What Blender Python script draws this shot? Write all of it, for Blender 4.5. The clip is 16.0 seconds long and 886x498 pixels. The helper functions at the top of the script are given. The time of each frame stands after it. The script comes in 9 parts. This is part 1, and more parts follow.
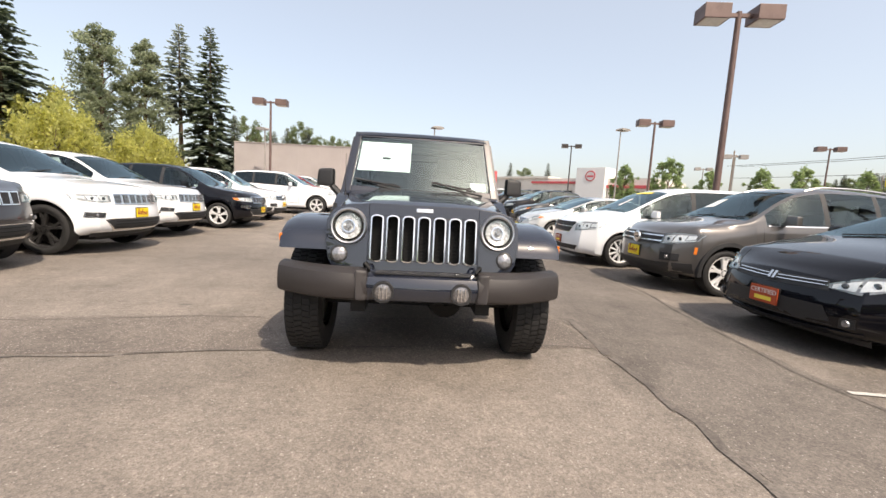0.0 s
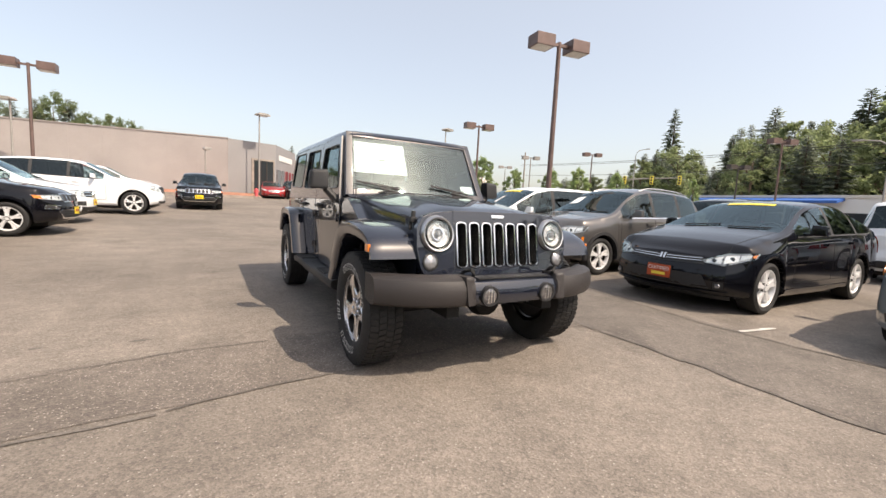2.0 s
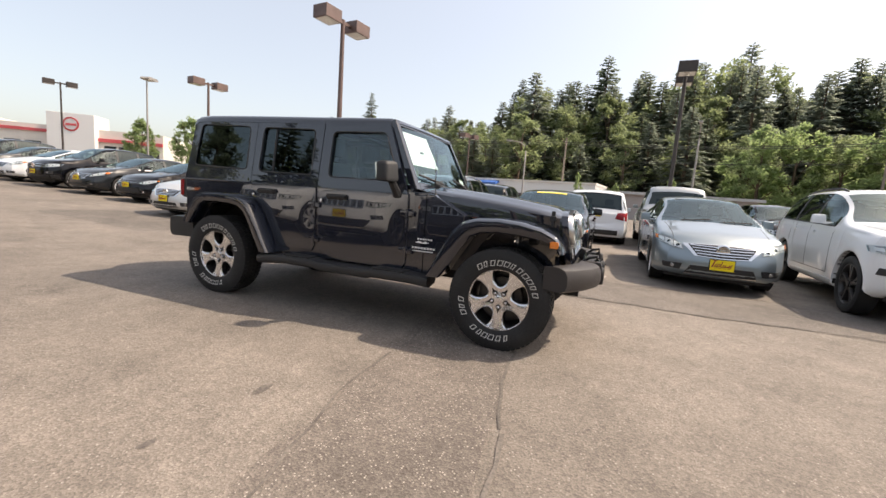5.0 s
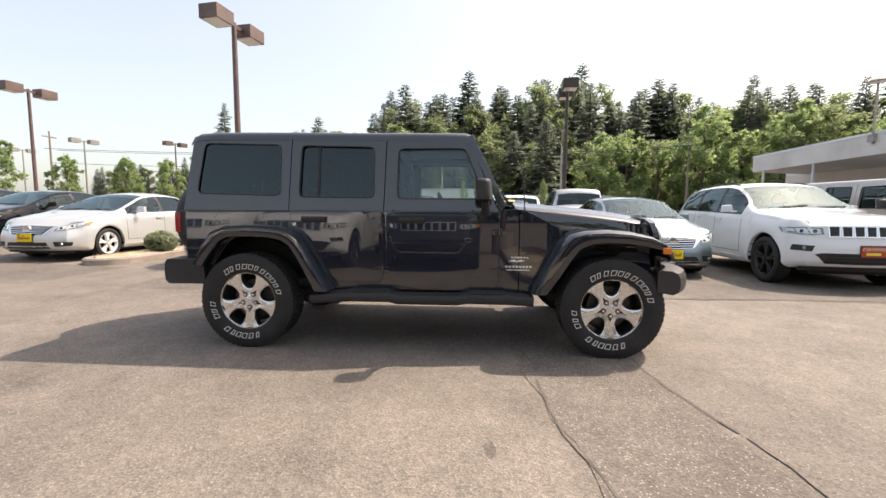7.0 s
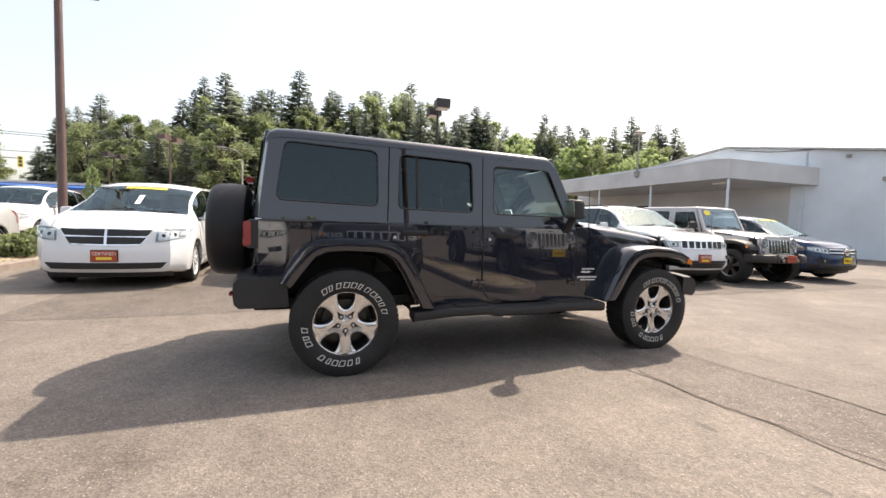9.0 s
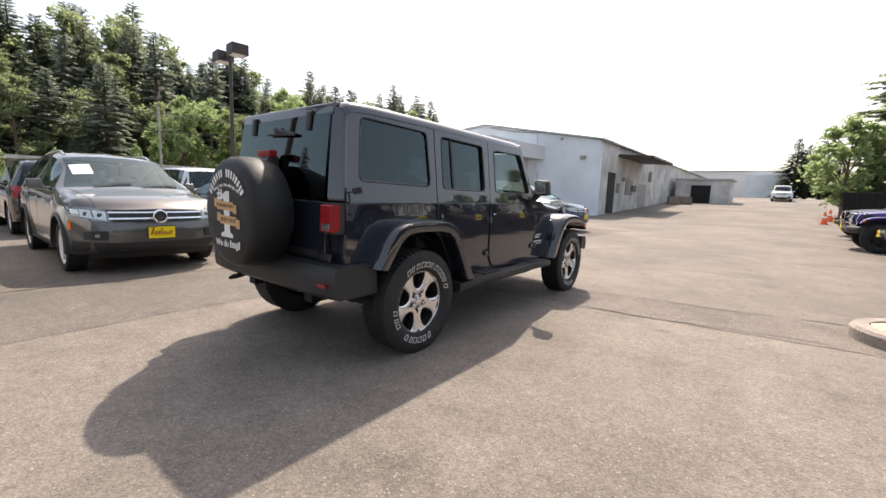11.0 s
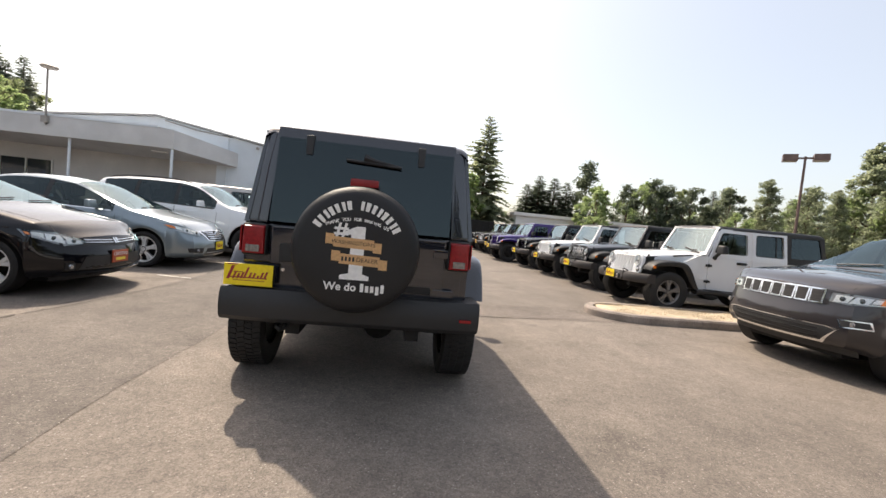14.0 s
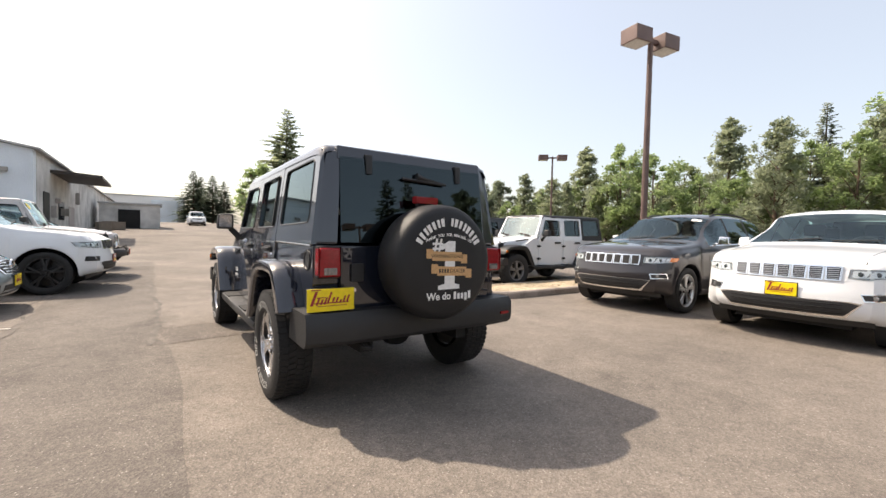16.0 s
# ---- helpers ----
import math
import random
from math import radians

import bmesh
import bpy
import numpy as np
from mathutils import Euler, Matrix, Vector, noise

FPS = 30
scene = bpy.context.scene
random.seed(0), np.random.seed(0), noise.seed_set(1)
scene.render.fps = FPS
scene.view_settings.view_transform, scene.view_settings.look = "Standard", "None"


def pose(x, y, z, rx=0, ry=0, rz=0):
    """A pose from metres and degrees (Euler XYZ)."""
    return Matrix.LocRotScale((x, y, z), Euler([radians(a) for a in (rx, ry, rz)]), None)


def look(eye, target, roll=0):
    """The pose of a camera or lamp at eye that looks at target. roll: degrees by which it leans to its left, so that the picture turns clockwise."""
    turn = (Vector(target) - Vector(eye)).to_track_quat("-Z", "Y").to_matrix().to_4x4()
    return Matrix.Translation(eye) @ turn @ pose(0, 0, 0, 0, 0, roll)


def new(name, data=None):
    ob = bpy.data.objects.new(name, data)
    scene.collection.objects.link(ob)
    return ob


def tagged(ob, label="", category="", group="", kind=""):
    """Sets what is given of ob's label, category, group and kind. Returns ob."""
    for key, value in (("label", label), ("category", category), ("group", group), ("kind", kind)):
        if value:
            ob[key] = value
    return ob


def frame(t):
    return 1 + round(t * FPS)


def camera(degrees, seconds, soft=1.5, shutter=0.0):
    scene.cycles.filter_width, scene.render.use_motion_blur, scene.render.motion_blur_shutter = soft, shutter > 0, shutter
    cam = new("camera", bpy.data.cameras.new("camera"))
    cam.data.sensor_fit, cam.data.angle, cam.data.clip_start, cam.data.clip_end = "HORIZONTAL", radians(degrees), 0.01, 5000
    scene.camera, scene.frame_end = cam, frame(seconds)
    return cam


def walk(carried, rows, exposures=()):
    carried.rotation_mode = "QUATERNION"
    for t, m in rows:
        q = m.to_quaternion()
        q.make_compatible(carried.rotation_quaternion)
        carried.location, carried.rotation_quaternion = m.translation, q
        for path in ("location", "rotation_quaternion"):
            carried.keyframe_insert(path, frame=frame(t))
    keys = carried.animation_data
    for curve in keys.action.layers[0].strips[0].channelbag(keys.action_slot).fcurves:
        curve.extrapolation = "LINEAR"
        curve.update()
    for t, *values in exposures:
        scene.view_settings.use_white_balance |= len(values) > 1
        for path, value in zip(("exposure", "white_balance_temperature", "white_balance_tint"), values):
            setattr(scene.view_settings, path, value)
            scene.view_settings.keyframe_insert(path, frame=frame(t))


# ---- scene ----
cam = camera(93.7, 16.0, soft=1.5)
PATH = [
    (0, (-0.097, -3.161, 1.145), (0.069, -1.181, 0.917), 3.3),
    (0.5, (-0.443, -3.171, 1.132), (-0.091, -1.213, 0.933), 5.0),
    (1, (-0.874, -3.054, 1.141), (-0.377, -1.129, 0.918), 5.3),
    (1.5, (-1.324, -2.987, 1.147), (-0.549, -1.157, 0.92), 3.5),
    (2, (-1.758, -2.794, 1.146), (-0.784, -1.06, 0.932), 2.9),
    (2.5, (-2.221, -2.589, 1.143), (-1.028, -0.994, 0.962), 3.1),
    (3, (-2.633, -2.308, 1.147), (-1.243, -0.877, 1.01), 1.2),
    (3.5, (-3.049, -1.974, 1.145), (-1.532, -0.671, 1.095), 3.0),
    (4, (-3.41, -1.577, 1.13), (-1.805, -0.389, 1.021), 2.7),
    (4.5, (-3.758, -1.133, 1.132), (-1.984, -0.214, 1.039), 2.1),
    (4.7, (-3.853, -0.963, 1.144), (-2.043, -0.135, 0.954), 3.4),
    (6.8, (-4.114, 0.879, 1.171), (-2.145, 1.134, 0.927), 2.7),
    (7, (-4.157, 1.07, 1.152), (-2.171, 1.222, 0.967), 0.4),
    (7.5, (-4.153, 1.583, 1.164), (-2.163, 1.464, 1.006), 1.3),
    (8, (-4.131, 2.171, 1.163), (-2.149, 1.955, 1.009), 1.6),
    (8.5, (-4.101, 2.748, 1.164), (-2.15, 2.34, 0.997), 2.4),
    (9, (-3.961, 3.311, 1.167), (-2.083, 2.637, 1.036), 2.1),
    (11.3, (-2.695, 5.469, 1.226), (-1.583, 3.824, 0.99), 3.7),
    (11.5, (-2.519, 5.573, 1.214), (-1.48, 3.874, 1.025), 4.9),
    (12, (-2.063, 5.82, 1.227), (-1.272, 3.989, 1.072), 5.1),
    (12.5, (-1.622, 6.08, 1.219), (-1.096, 4.154, 1.088), 5.6),
    (13, (-1.154, 6.211, 1.218), (-0.89, 4.234, 1.078), 4.1),
    (13.5, (-0.689, 6.4, 1.225), (-0.625, 4.403, 1.126), 5.7),
    (14, (-0.204, 6.441, 1.229), (-0.453, 4.46, 1.124), 5.6),
    (14.5, (0.292, 6.503, 1.229), (-0.196, 4.565, 1.153), 5.0),
    (15, (0.756, 6.431, 1.228), (0.028, 4.569, 1.156), 4.6),
    (15.5, (1.213, 6.353, 1.232), (0.24, 4.606, 1.219), 2.7),
    (16, (1.585, 6.165, 1.225), (0.438, 4.528, 1.155), 1.3),
]
walk(cam, [(t, look(eye, target, roll)) for t, eye, target, roll in PATH],
     [(0.0, 0.38, 7150, 13), (4.0, 0.38, 7400, 14), (6.5, 0.56, 7300, 14), (9.0, 0.66, 7200, 14), (11.5, 0.50, 7000, 13), (13.0, 0.32, 7100, 13), (14.0, 0.38, 7250, 13), (16.0, 0.48, 7250, 13)])

# ---- daylight: hazy summer sun, shadows fall to -x +y ----
SUN = Vector((0.40, -0.69, 1.025)).normalized()
world = bpy.data.worlds.new("hazy_sky")
scene.world = world
world.use_nodes = True
wn = world.node_tree.nodes
sky = wn.new("ShaderNodeTexSky")
sky.sky_type = "NISHITA"
sky.sun_disc = False
sky.sun_elevation = math.asin(SUN.z)
sky.sun_rotation = math.atan2(SUN.x, SUN.y)
sky.air_density, sky.dust_density, sky.ozone_density = 1.0, 3.5, 1.5
sky.altitude = 60
wn["Background"].inputs[1].default_value = 0.13
haze = wn.new("ShaderNodeMix")      # thin even haze over the clear sky
haze.data_type, haze.blend_type = "RGBA", "ADD"
haze.inputs["Factor"].default_value = 1.0
haze.inputs["B"].default_value = (2.1, 2.25, 2.3, 1)
world.node_tree.links.new(sky.outputs[0], haze.inputs["A"])
world.node_tree.links.new(haze.outputs["Result"], wn["Background"].inputs[0])
lamp = bpy.data.lights.new("sun", "SUN")
lamp.energy, lamp.angle, lamp.color = 4.2, radians(0.8), (1.0, 0.93, 0.83)
sun = new("sun", lamp)
sun.matrix_world = look(SUN * 60, (0, 0, 0))


# ---- materials ----
def mat(name, color, rough=0.5, metal=0.0, spec=0.5, coat=0.0, grain=0.0, grain_scale=40.0, stain=0.0, stain_scale=1.5, bump=0.0, bump_scale=120.0,
        emit=0.0, rand=0.0, flake=0.0):
    """A plain surface with two scales of variation: fine grain and broad stains."""
    m = bpy.data.materials.new(name)
    m.use_nodes = True
    nt = m.node_tree
    n, l = nt.nodes, nt.links
    b = n["Principled BSDF"]
    b.inputs["Base Color"].default_value = (*color, 1)
    b.inputs["Roughness"].default_value = rough
    b.inputs["Metallic"].default_value = metal
    b.inputs["Specular IOR Level"].default_value = spec
    b.inputs["Coat Weight"].default_value = coat
    b.inputs["Coat Roughness"].default_value = 0.012
    b.inputs["Coat IOR"].default_value = 1.5
    if emit:
        b.inputs["Emission Color"].default_value = (*color, 1)
        b.inputs["Emission Strength"].default_value = emit
    tc = n.new("ShaderNodeTexCoord")
    out = None
    if grain or stain or rand:
        hsv = n.new("ShaderNodeHueSaturation")
        hsv.inputs["Color"].default_value = (*color, 1)
        total = None
        for amount, scale, detail in ((grain, grain_scale, 3.0), (stain, stain_scale, 5.0)):
            if not amount:
                continue
            t = n.new("ShaderNodeTexNoise")
            t.inputs["Scale"].default_value, t.inputs["Detail"].default_value = scale, detail
            l.new(tc.outputs["Object"], t.inputs["Vector"])
            r = n.new("ShaderNodeMapRange")
            r.inputs[1].default_value, r.inputs[2].default_value = 0.3, 0.7
            r.inputs[3].default_value, r.inputs[4].default_value = 1 - amount, 1 + amount
            l.new(t.outputs["Fac"], r.inputs[0])
            if total is None:
                total = r.outputs[0]
            else:
                k = n.new("ShaderNodeMath")
                k.operation = "MULTIPLY"
                l.new(total, k.inputs[0]), l.new(r.outputs[0], k.inputs[1])
                total = k.outputs[0]
        if rand:
            g = n.new("ShaderNodeNewGeometry")
            r = n.new("ShaderNodeMapRange")
            r.inputs[3].default_value, r.inputs[4].default_value = 1 - rand, 1 + rand
            l.new(g.outputs["Random Per Island"], r.inputs[0])
            if total is None:
                total = r.outputs[0]
            else:
                k = n.new("ShaderNodeMath")
                k.operation = "MULTIPLY"
                l.new(total, k.inputs[0]), l.new(r.outputs[0], k.inputs[1])
                total = k.outputs[0]
        l.new(total, hsv.inputs["Value"])
        l.new(hsv.outputs[0], b.inputs["Base Color"])
    if bump or flake:
        t = n.new("ShaderNodeTexNoise")
        t.inputs["Scale"].default_value, t.inputs["Detail"].default_value = bump_scale, 2.0
        l.new(tc.outputs["Object"], t.inputs["Vector"])
        bp = n.new("ShaderNodeBump")
        bp.inputs["Strength"].default_value, bp.inputs["Distance"].default_value = bump, 0.004
        l.new(t.outputs["Fac"], bp.inputs["Height"])
        l.new(bp.outputs[0], b.inputs["Normal"])
    return m


def paint(name, color, metal=0.0, rough=0.3):
    return mat(name, color, rough, metal, 0.12, 1.0, grain=0.05, grain_scale=300, stain=0.03, stain_scale=2.0)


def glass_mat(name, tint, gloss_rough=0.02, ior=1.5):
    """A thin pane: tinted see-through with a Fresnel gloss."""
    m = bpy.data.materials.new(name)
    m.use_nodes = True
    n, l = m.node_tree.nodes, m.node_tree.links
    n.remove(n["Principled BSDF"])
    tr, gl, mx, fr = n.new("ShaderNodeBsdfTransparent"), n.new("ShaderNodeBsdfGlossy"), n.new("ShaderNodeMixShader"), n.new("ShaderNodeFresnel")
    tr.inputs[0].default_value = (*tint, 1)
    gl.inputs[0].default_value = (0.78, 0.96, 1.0, 1)      # gloss tinted cyan so panes seem to mirror a bluer sky
    gl.inputs["Roughness"].default_value = gloss_rough
    fr.inputs[0].default_value = ior
    l.new(fr.outputs[0], mx.inputs[0]), l.new(tr.outputs[0], mx.inputs[1]), l.new(gl.outputs[0], mx.inputs[2])
    l.new(mx.outputs[0], n["Material Output"].inputs[0])
    return m


def leaf_mat(name, color, spread=0.45):
    m = mat(name, color, 0.55, 0, 0.3, rand=spread, stain=0.25, stain_scale=0.6)
    n, l = m.node_tree.nodes, m.node_tree.links
    b = n["Principled BSDF"]
    t = n.new("ShaderNodeBsdfTranslucent")
    t.inputs[0].default_value = (min(0.8, color[0] * 2.4), min(0.8, color[1] * 2.35), color[2] * 2.1, 1)
    mx = n.new("ShaderNodeMixShader")
    mx.inputs[0].default_value = 0.58
    l.new(b.outputs[0], mx.inputs[1]), l.new(t.outputs[0], mx.inputs[2])
    l.new(mx.outputs[0], n["Material Output"].inputs[0])
    return m


def asphalt_mat(name, base, fleck, fleck_amount, patch):
    """Worn asphalt: stone chips at two sizes, broad pale and dark stains, a rough relief."""
    m = bpy.data.materials.new(name)
    m.use_nodes = True
    n, l = m.node_tree.nodes, m.node_tree.links
    b = n["Principled BSDF"]
    b.inputs["Roughness"].default_value = 0.85
    b.inputs["Specular IOR Level"].default_value = 0.35
    tc = n.new("ShaderNodeTexCoord")

    def noise_tex(scale, detail=4.0, rough=0.55):
        t = n.new("ShaderNodeTexNoise")
        t.inputs["Scale"].default_value, t.inputs["Detail"].default_value, t.inputs["Roughness"].default_value = scale, detail, rough
        l.new(tc.outputs["Object"], t.inputs["Vector"])
        return t.outputs["Fac"]

    def ramp(value, a, z, lo, hi):
        r = n.new("ShaderNodeMapRange")
        r.inputs[1].default_value, r.inputs[2].default_value, r.inputs[3].default_value, r.inputs[4].default_value = a, z, lo, hi
        l.new(value, r.inputs[0])
        return r.outputs[0]

    def times(a, c):
        k = n.new("ShaderNodeMath")
        k.operation = "MULTIPLY"
        l.new(a, k.inputs[0]), l.new(c, k.inputs[1])
        return k.outputs[0]

    v = n.new("ShaderNodeTexVoronoi")
    v.inputs["Scale"].default_value = 85
    l.new(tc.outputs["Object"], v.inputs["Vector"])
    v2 = n.new("ShaderNodeTexVoronoi")
    v2.inputs["Scale"].default_value = 210
    l.new(tc.outputs["Object"], v2.inputs["Vector"])
    chip = n.new("ShaderNodeSeparateColor")
    l.new(v.outputs["Color"], chip.inputs[0])
    chip2 = n.new("ShaderNodeSeparateColor")
    l.new(v2.outputs["Color"], chip2.inputs[0])
    tone = times(ramp(chip.outputs[0], 0, 1, 0.78, 1.20), ramp(chip2.outputs[0], 0, 1, 0.78, 1.22))
    tone = times(tone, ramp(noise_tex(0.35, 6), 0.3, 0.7, 1 - patch, 1 + patch))
    tone = times(tone, ramp(noise_tex(2.2, 6, 0.7), 0.3, 0.7, 0.80, 1.16))
    tone = times(tone, ramp(noise_tex(0.9, 5, 0.6), 0.56, 0.72, 1.0, 0.72))
    tone = times(tone, ramp(noise_tex(14.0, 4), 0.3, 0.7, 0.9, 1.1))
    hsv = n.new("ShaderNodeHueSaturation")
    hsv.inputs["Color"].default_value = (*base, 1)
    l.new(tone, hsv.inputs["Value"])
    mx = n.new("ShaderNodeMix")
    mx.data_type = "RGBA"
    mx.inputs["B"].default_value = (*fleck, 1)
    l.new(hsv.outputs[0], mx.inputs["A"])
    bright = ramp(chip.outputs[1], 1 - fleck_amount, 1 - fleck_amount + 0.02, 0, 0.75)
    l.new(times(bright, ramp(v.outputs["Distance"], 0.3, 0.45, 1, 0)), mx.inputs["Factor"])
    l.new(mx.outputs["Result"], b.inputs["Base Color"])
    bp = n.new("ShaderNodeBump")
    bp.inputs["Strength"].default_value, bp.inputs["Distance"].default_value = 0.5, 0.006
    l.new(v.outputs["Distance"], bp.inputs["Height"])
    l.new(bp.outputs[0], b.inputs["Normal"])
    return m


ASPHALT = asphalt_mat("worn_asphalt", (0.182, 0.156, 0.133), (0.40, 0.365, 0.32), 0.055, 0.24)
ASPHALT_COARSE = asphalt_mat("coarse_patch_asphalt", (0.152, 0.129, 0.111), (0.44, 0.39, 0.34), 0.16, 0.3)
ASPHALT_OLD = asphalt_mat("older_darker_asphalt", (0.140, 0.121, 0.105), (0.40, 0.37, 0.33), 0.06, 0.22)
SEALER = mat("crack_sealer", (0.118, 0.102, 0.088), 0.85, grain=0.3, grain_scale=60, stain=0.4, stain_scale=4, bump=0.5)
OIL = mat("oil_stain", (0.118, 0.10, 0.086), 0.75, grain=0.35, grain_scale=50, stain=0.4, stain_scale=5, bump=0.5)
LINE_PAINT = mat("worn_white_line_paint", (0.55, 0.52, 0.48), 0.7, grain=0.4, grain_scale=60, stain=0.35, stain_scale=5)
CONCRETE = mat("kerb_concrete", (0.29, 0.245, 0.21), 0.85, grain=0.25, grain_scale=60, stain=0.25, stain_scale=3, bump=0.5)
DRY_GRASS = mat("dry_grass_bed", (0.46, 0.375, 0.265), 0.95, grain=0.45, grain_scale=45, stain=0.3, stain_scale=3, bump=1.0, bump_scale=60)
STRAW = mat("dry_straw", (0.46, 0.385, 0.26), 0.9, grain=0.2, rand=0.35)
RED_BED = mat("red_bark_bed", (0.34, 0.16, 0.1), 0.95, grain=0.4, grain_scale=45, stain=0.3, stain_scale=2, bump=1.0)
BLACK_PLASTIC = mat("black_plastic", (0.018, 0.018, 0.019), 0.55, grain=0.2, grain_scale=200, stain=0.15, bump=0.15, bump_scale=600)
GREY_PLASTIC = mat("dark_grey_bumper_plastic", (0.026, 0.022, 0.0215), 0.55, grain=0.12, grain_scale=250, stain=0.12, bump=0.2, bump_scale=700)
RUBBER = mat("tyre_rubber", (0.015, 0.0145, 0.0145), 0.75, grain=0.3, grain_scale=90, stain=0.3, stain_scale=6, bump=0.3, bump_scale=200)
COVER_VINYL = mat("black_vinyl_cover", (0.013, 0.013, 0.014), 0.48, spec=0.35, grain=0.2, grain_scale=300, stain=0.2, stain_scale=4, bump=0.3, bump_scale=400)
LETTER_WHITE = mat("white_print", (0.75, 0.74, 0.72), 0.6, grain=0.08)
LETTER_TYRE = mat("worn_white_rubber", (0.52, 0.51, 0.49), 0.7, grain=0.15)
LETTER_DARK = mat("dark_print", (0.03, 0.025, 0.02), 0.6, grain=0.1)
TAN_PRINT = mat("tan_ribbon_print", (0.56, 0.33, 0.15), 0.6, grain=0.15, grain_scale=80)
CHROME = mat("chrome", (0.82, 0.82, 0.82), 0.12, 1.0, grain=0.03)
SATIN = mat("satin_silver", (0.62, 0.61, 0.6), 0.28, 1.0, grain=0.06)
POLISHED = mat("polished_alloy", (0.74, 0.73, 0.73), 0.22, 0.9, grain=0.06, grain_scale=120, stain=0.06)
GRAPHITE = mat("graphite_painted_alloy", (0.24, 0.235, 0.235), 0.35, 0.6, grain=0.1)
DARK_ALLOY = mat("dark_painted_alloy", (0.05, 0.048, 0.047), 0.35, 0.6, grain=0.15)
STEEL_DARK = mat("dark_chassis_steel", (0.012, 0.012, 0.012), 0.7, 0.3, grain=0.3, stain=0.3)
INTERIOR = mat("black_interior_cloth", (0.022, 0.022, 0.023), 0.8, grain=0.2, grain_scale=150, stain=0.2)
INTERIOR_GREY = mat("grey_interior_trim", (0.10, 0.10, 0.10), 0.7, grain=0.2, grain_scale=150, stain=0.2)
GLASS_CLEAR = glass_mat("clear_green_glass", (0.72, 0.82, 0.80), 0.012, 1.8)
GLASS_TINT = glass_mat("privacy_tinted_glass", (0.07, 0.075, 0.08), 0.012, 1.60)
GLASS_WS = glass_mat("windscreen_glass", (0.66, 0.80, 0.80), 0.012, 1.95)
GLASS_CAR = glass_mat("raked_windscreen_glass", (0.60, 0.75, 0.74), 0.012, 1.62)
GLASS_UPRIGHT = glass_mat("upright_windscreen_glass", (0.66, 0.80, 0.80), 0.012, 2.7)
GLASS_MID = glass_mat("light_tinted_glass", (0.60, 0.69, 0.68), 0.02, 1.6)
LAMP_HOUSING = mat("grey_lamp_housing", (0.30, 0.30, 0.31), 0.3, 0.4, grain=0.15, grain_scale=60)
REFLECTOR = mat("bright_lamp_reflector", (0.85, 0.85, 0.85), 0.28, 0.35, grain=0.12, grain_scale=70)
HEADLIGHT_WHITE = mat("pale_headlight_facets", (0.62, 0.62, 0.62), 0.3, 0.3, grain=0.45, grain_scale=55, bump=1.0, bump_scale=60)
LENS_DARK = mat("dark_projector_lens", (0.05, 0.055, 0.06), 0.08, 0.2, coat=1.0, grain=0.1)
GLASS_LENS = glass_mat("clear_lamp_cover", (0.90, 0.91, 0.92), 0.03, 1.45)
ALLOY_SILVER = mat("silver_painted_alloy", (0.78, 0.78, 0.78), 0.33, 0.25, coat=0.4, grain=0.06)
LENS_TURN = mat("smoky_clear_lens", (0.22, 0.21, 0.21), 0.12, 0.5, coat=1.0, grain=0.5, grain_scale=70)
LENS_FOG = mat("grey_fog_lens", (0.31, 0.31, 0.32), 0.2, 0.6, coat=1.0, grain=0.3, grain_scale=90)
LENS_RED = mat("red_lamp_lens", (0.26, 0.010, 0.013), 0.2, spec=0.3, coat=0.25, grain=0.2, grain_scale=90)
LENS_AMBER = mat("amber_lamp_lens", (0.75, 0.2, 0.02), 0.15, coat=1.0, grain=0.15, grain_scale=90)
PLATE_YELLOW = mat("yellow_plate_paint", (0.86, 0.66, 0.015), 0.4, grain=0.06)
PLATE_RED = mat("red_plate_paint", (0.42, 0.065, 0.02), 0.4, grain=0.06)
SCRIPT_RED = mat("dark_red_script", (0.30, 0.02, 0.03), 0.5, grain=0.1)
PAPER = mat("white_paper", (0.8, 0.8, 0.78), 0.7, grain=0.03)
STICKER_YELLOW = mat("yellow_sticker", (0.85, 0.68, 0.08), 0.5, grain=0.05)
LAMP_BROWN = mat("brown_lamp_steel", (0.145, 0.095, 0.083), 0.5, 0.2, grain=0.12, stain=0.2, stain_scale=2)
LAMP_GREY = mat("weathered_grey_lamp_steel", (0.33, 0.31, 0.29), 0.55, 0.3, grain=0.12, stain=0.2)
LAMP_DARK = mat("dark_lamp_steel", (0.06, 0.05, 0.045), 0.55, 0.3, grain=0.12, stain=0.2)
LAMP_LENS = mat("pale_lamp_lens", (0.62, 0.6, 0.55), 0.25, coat=0.6, grain=0.1, grain_scale=12)
WALL_TAUPE = mat("taupe_rendered_wall", (0.355, 0.318, 0.305), 0.85, grain=0.08, grain_scale=30, stain=0.1, stain_scale=0.4, bump=0.2)
# lighter and more neutral than the wall: haze is put into this grey
WALL_WARM = mat("warm_grey_canopy_wall", (0.56, 0.55, 0.54), 0.85, grain=0.08, grain_scale=25, stain=0.12, stain_scale=0.5)
WALL_GREY = mat("grey_cladding", (0.26, 0.25, 0.25), 0.6, grain=0.06, stain=0.08, stain_scale=0.4)
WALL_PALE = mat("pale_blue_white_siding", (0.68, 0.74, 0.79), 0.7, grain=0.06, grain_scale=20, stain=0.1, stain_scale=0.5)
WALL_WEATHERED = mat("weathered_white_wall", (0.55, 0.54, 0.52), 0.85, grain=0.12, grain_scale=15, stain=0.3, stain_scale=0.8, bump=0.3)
WALL_CREAM = mat("cream_wall", (0.68, 0.64, 0.58), 0.8, grain=0.06, stain=0.1, stain_scale=0.5)
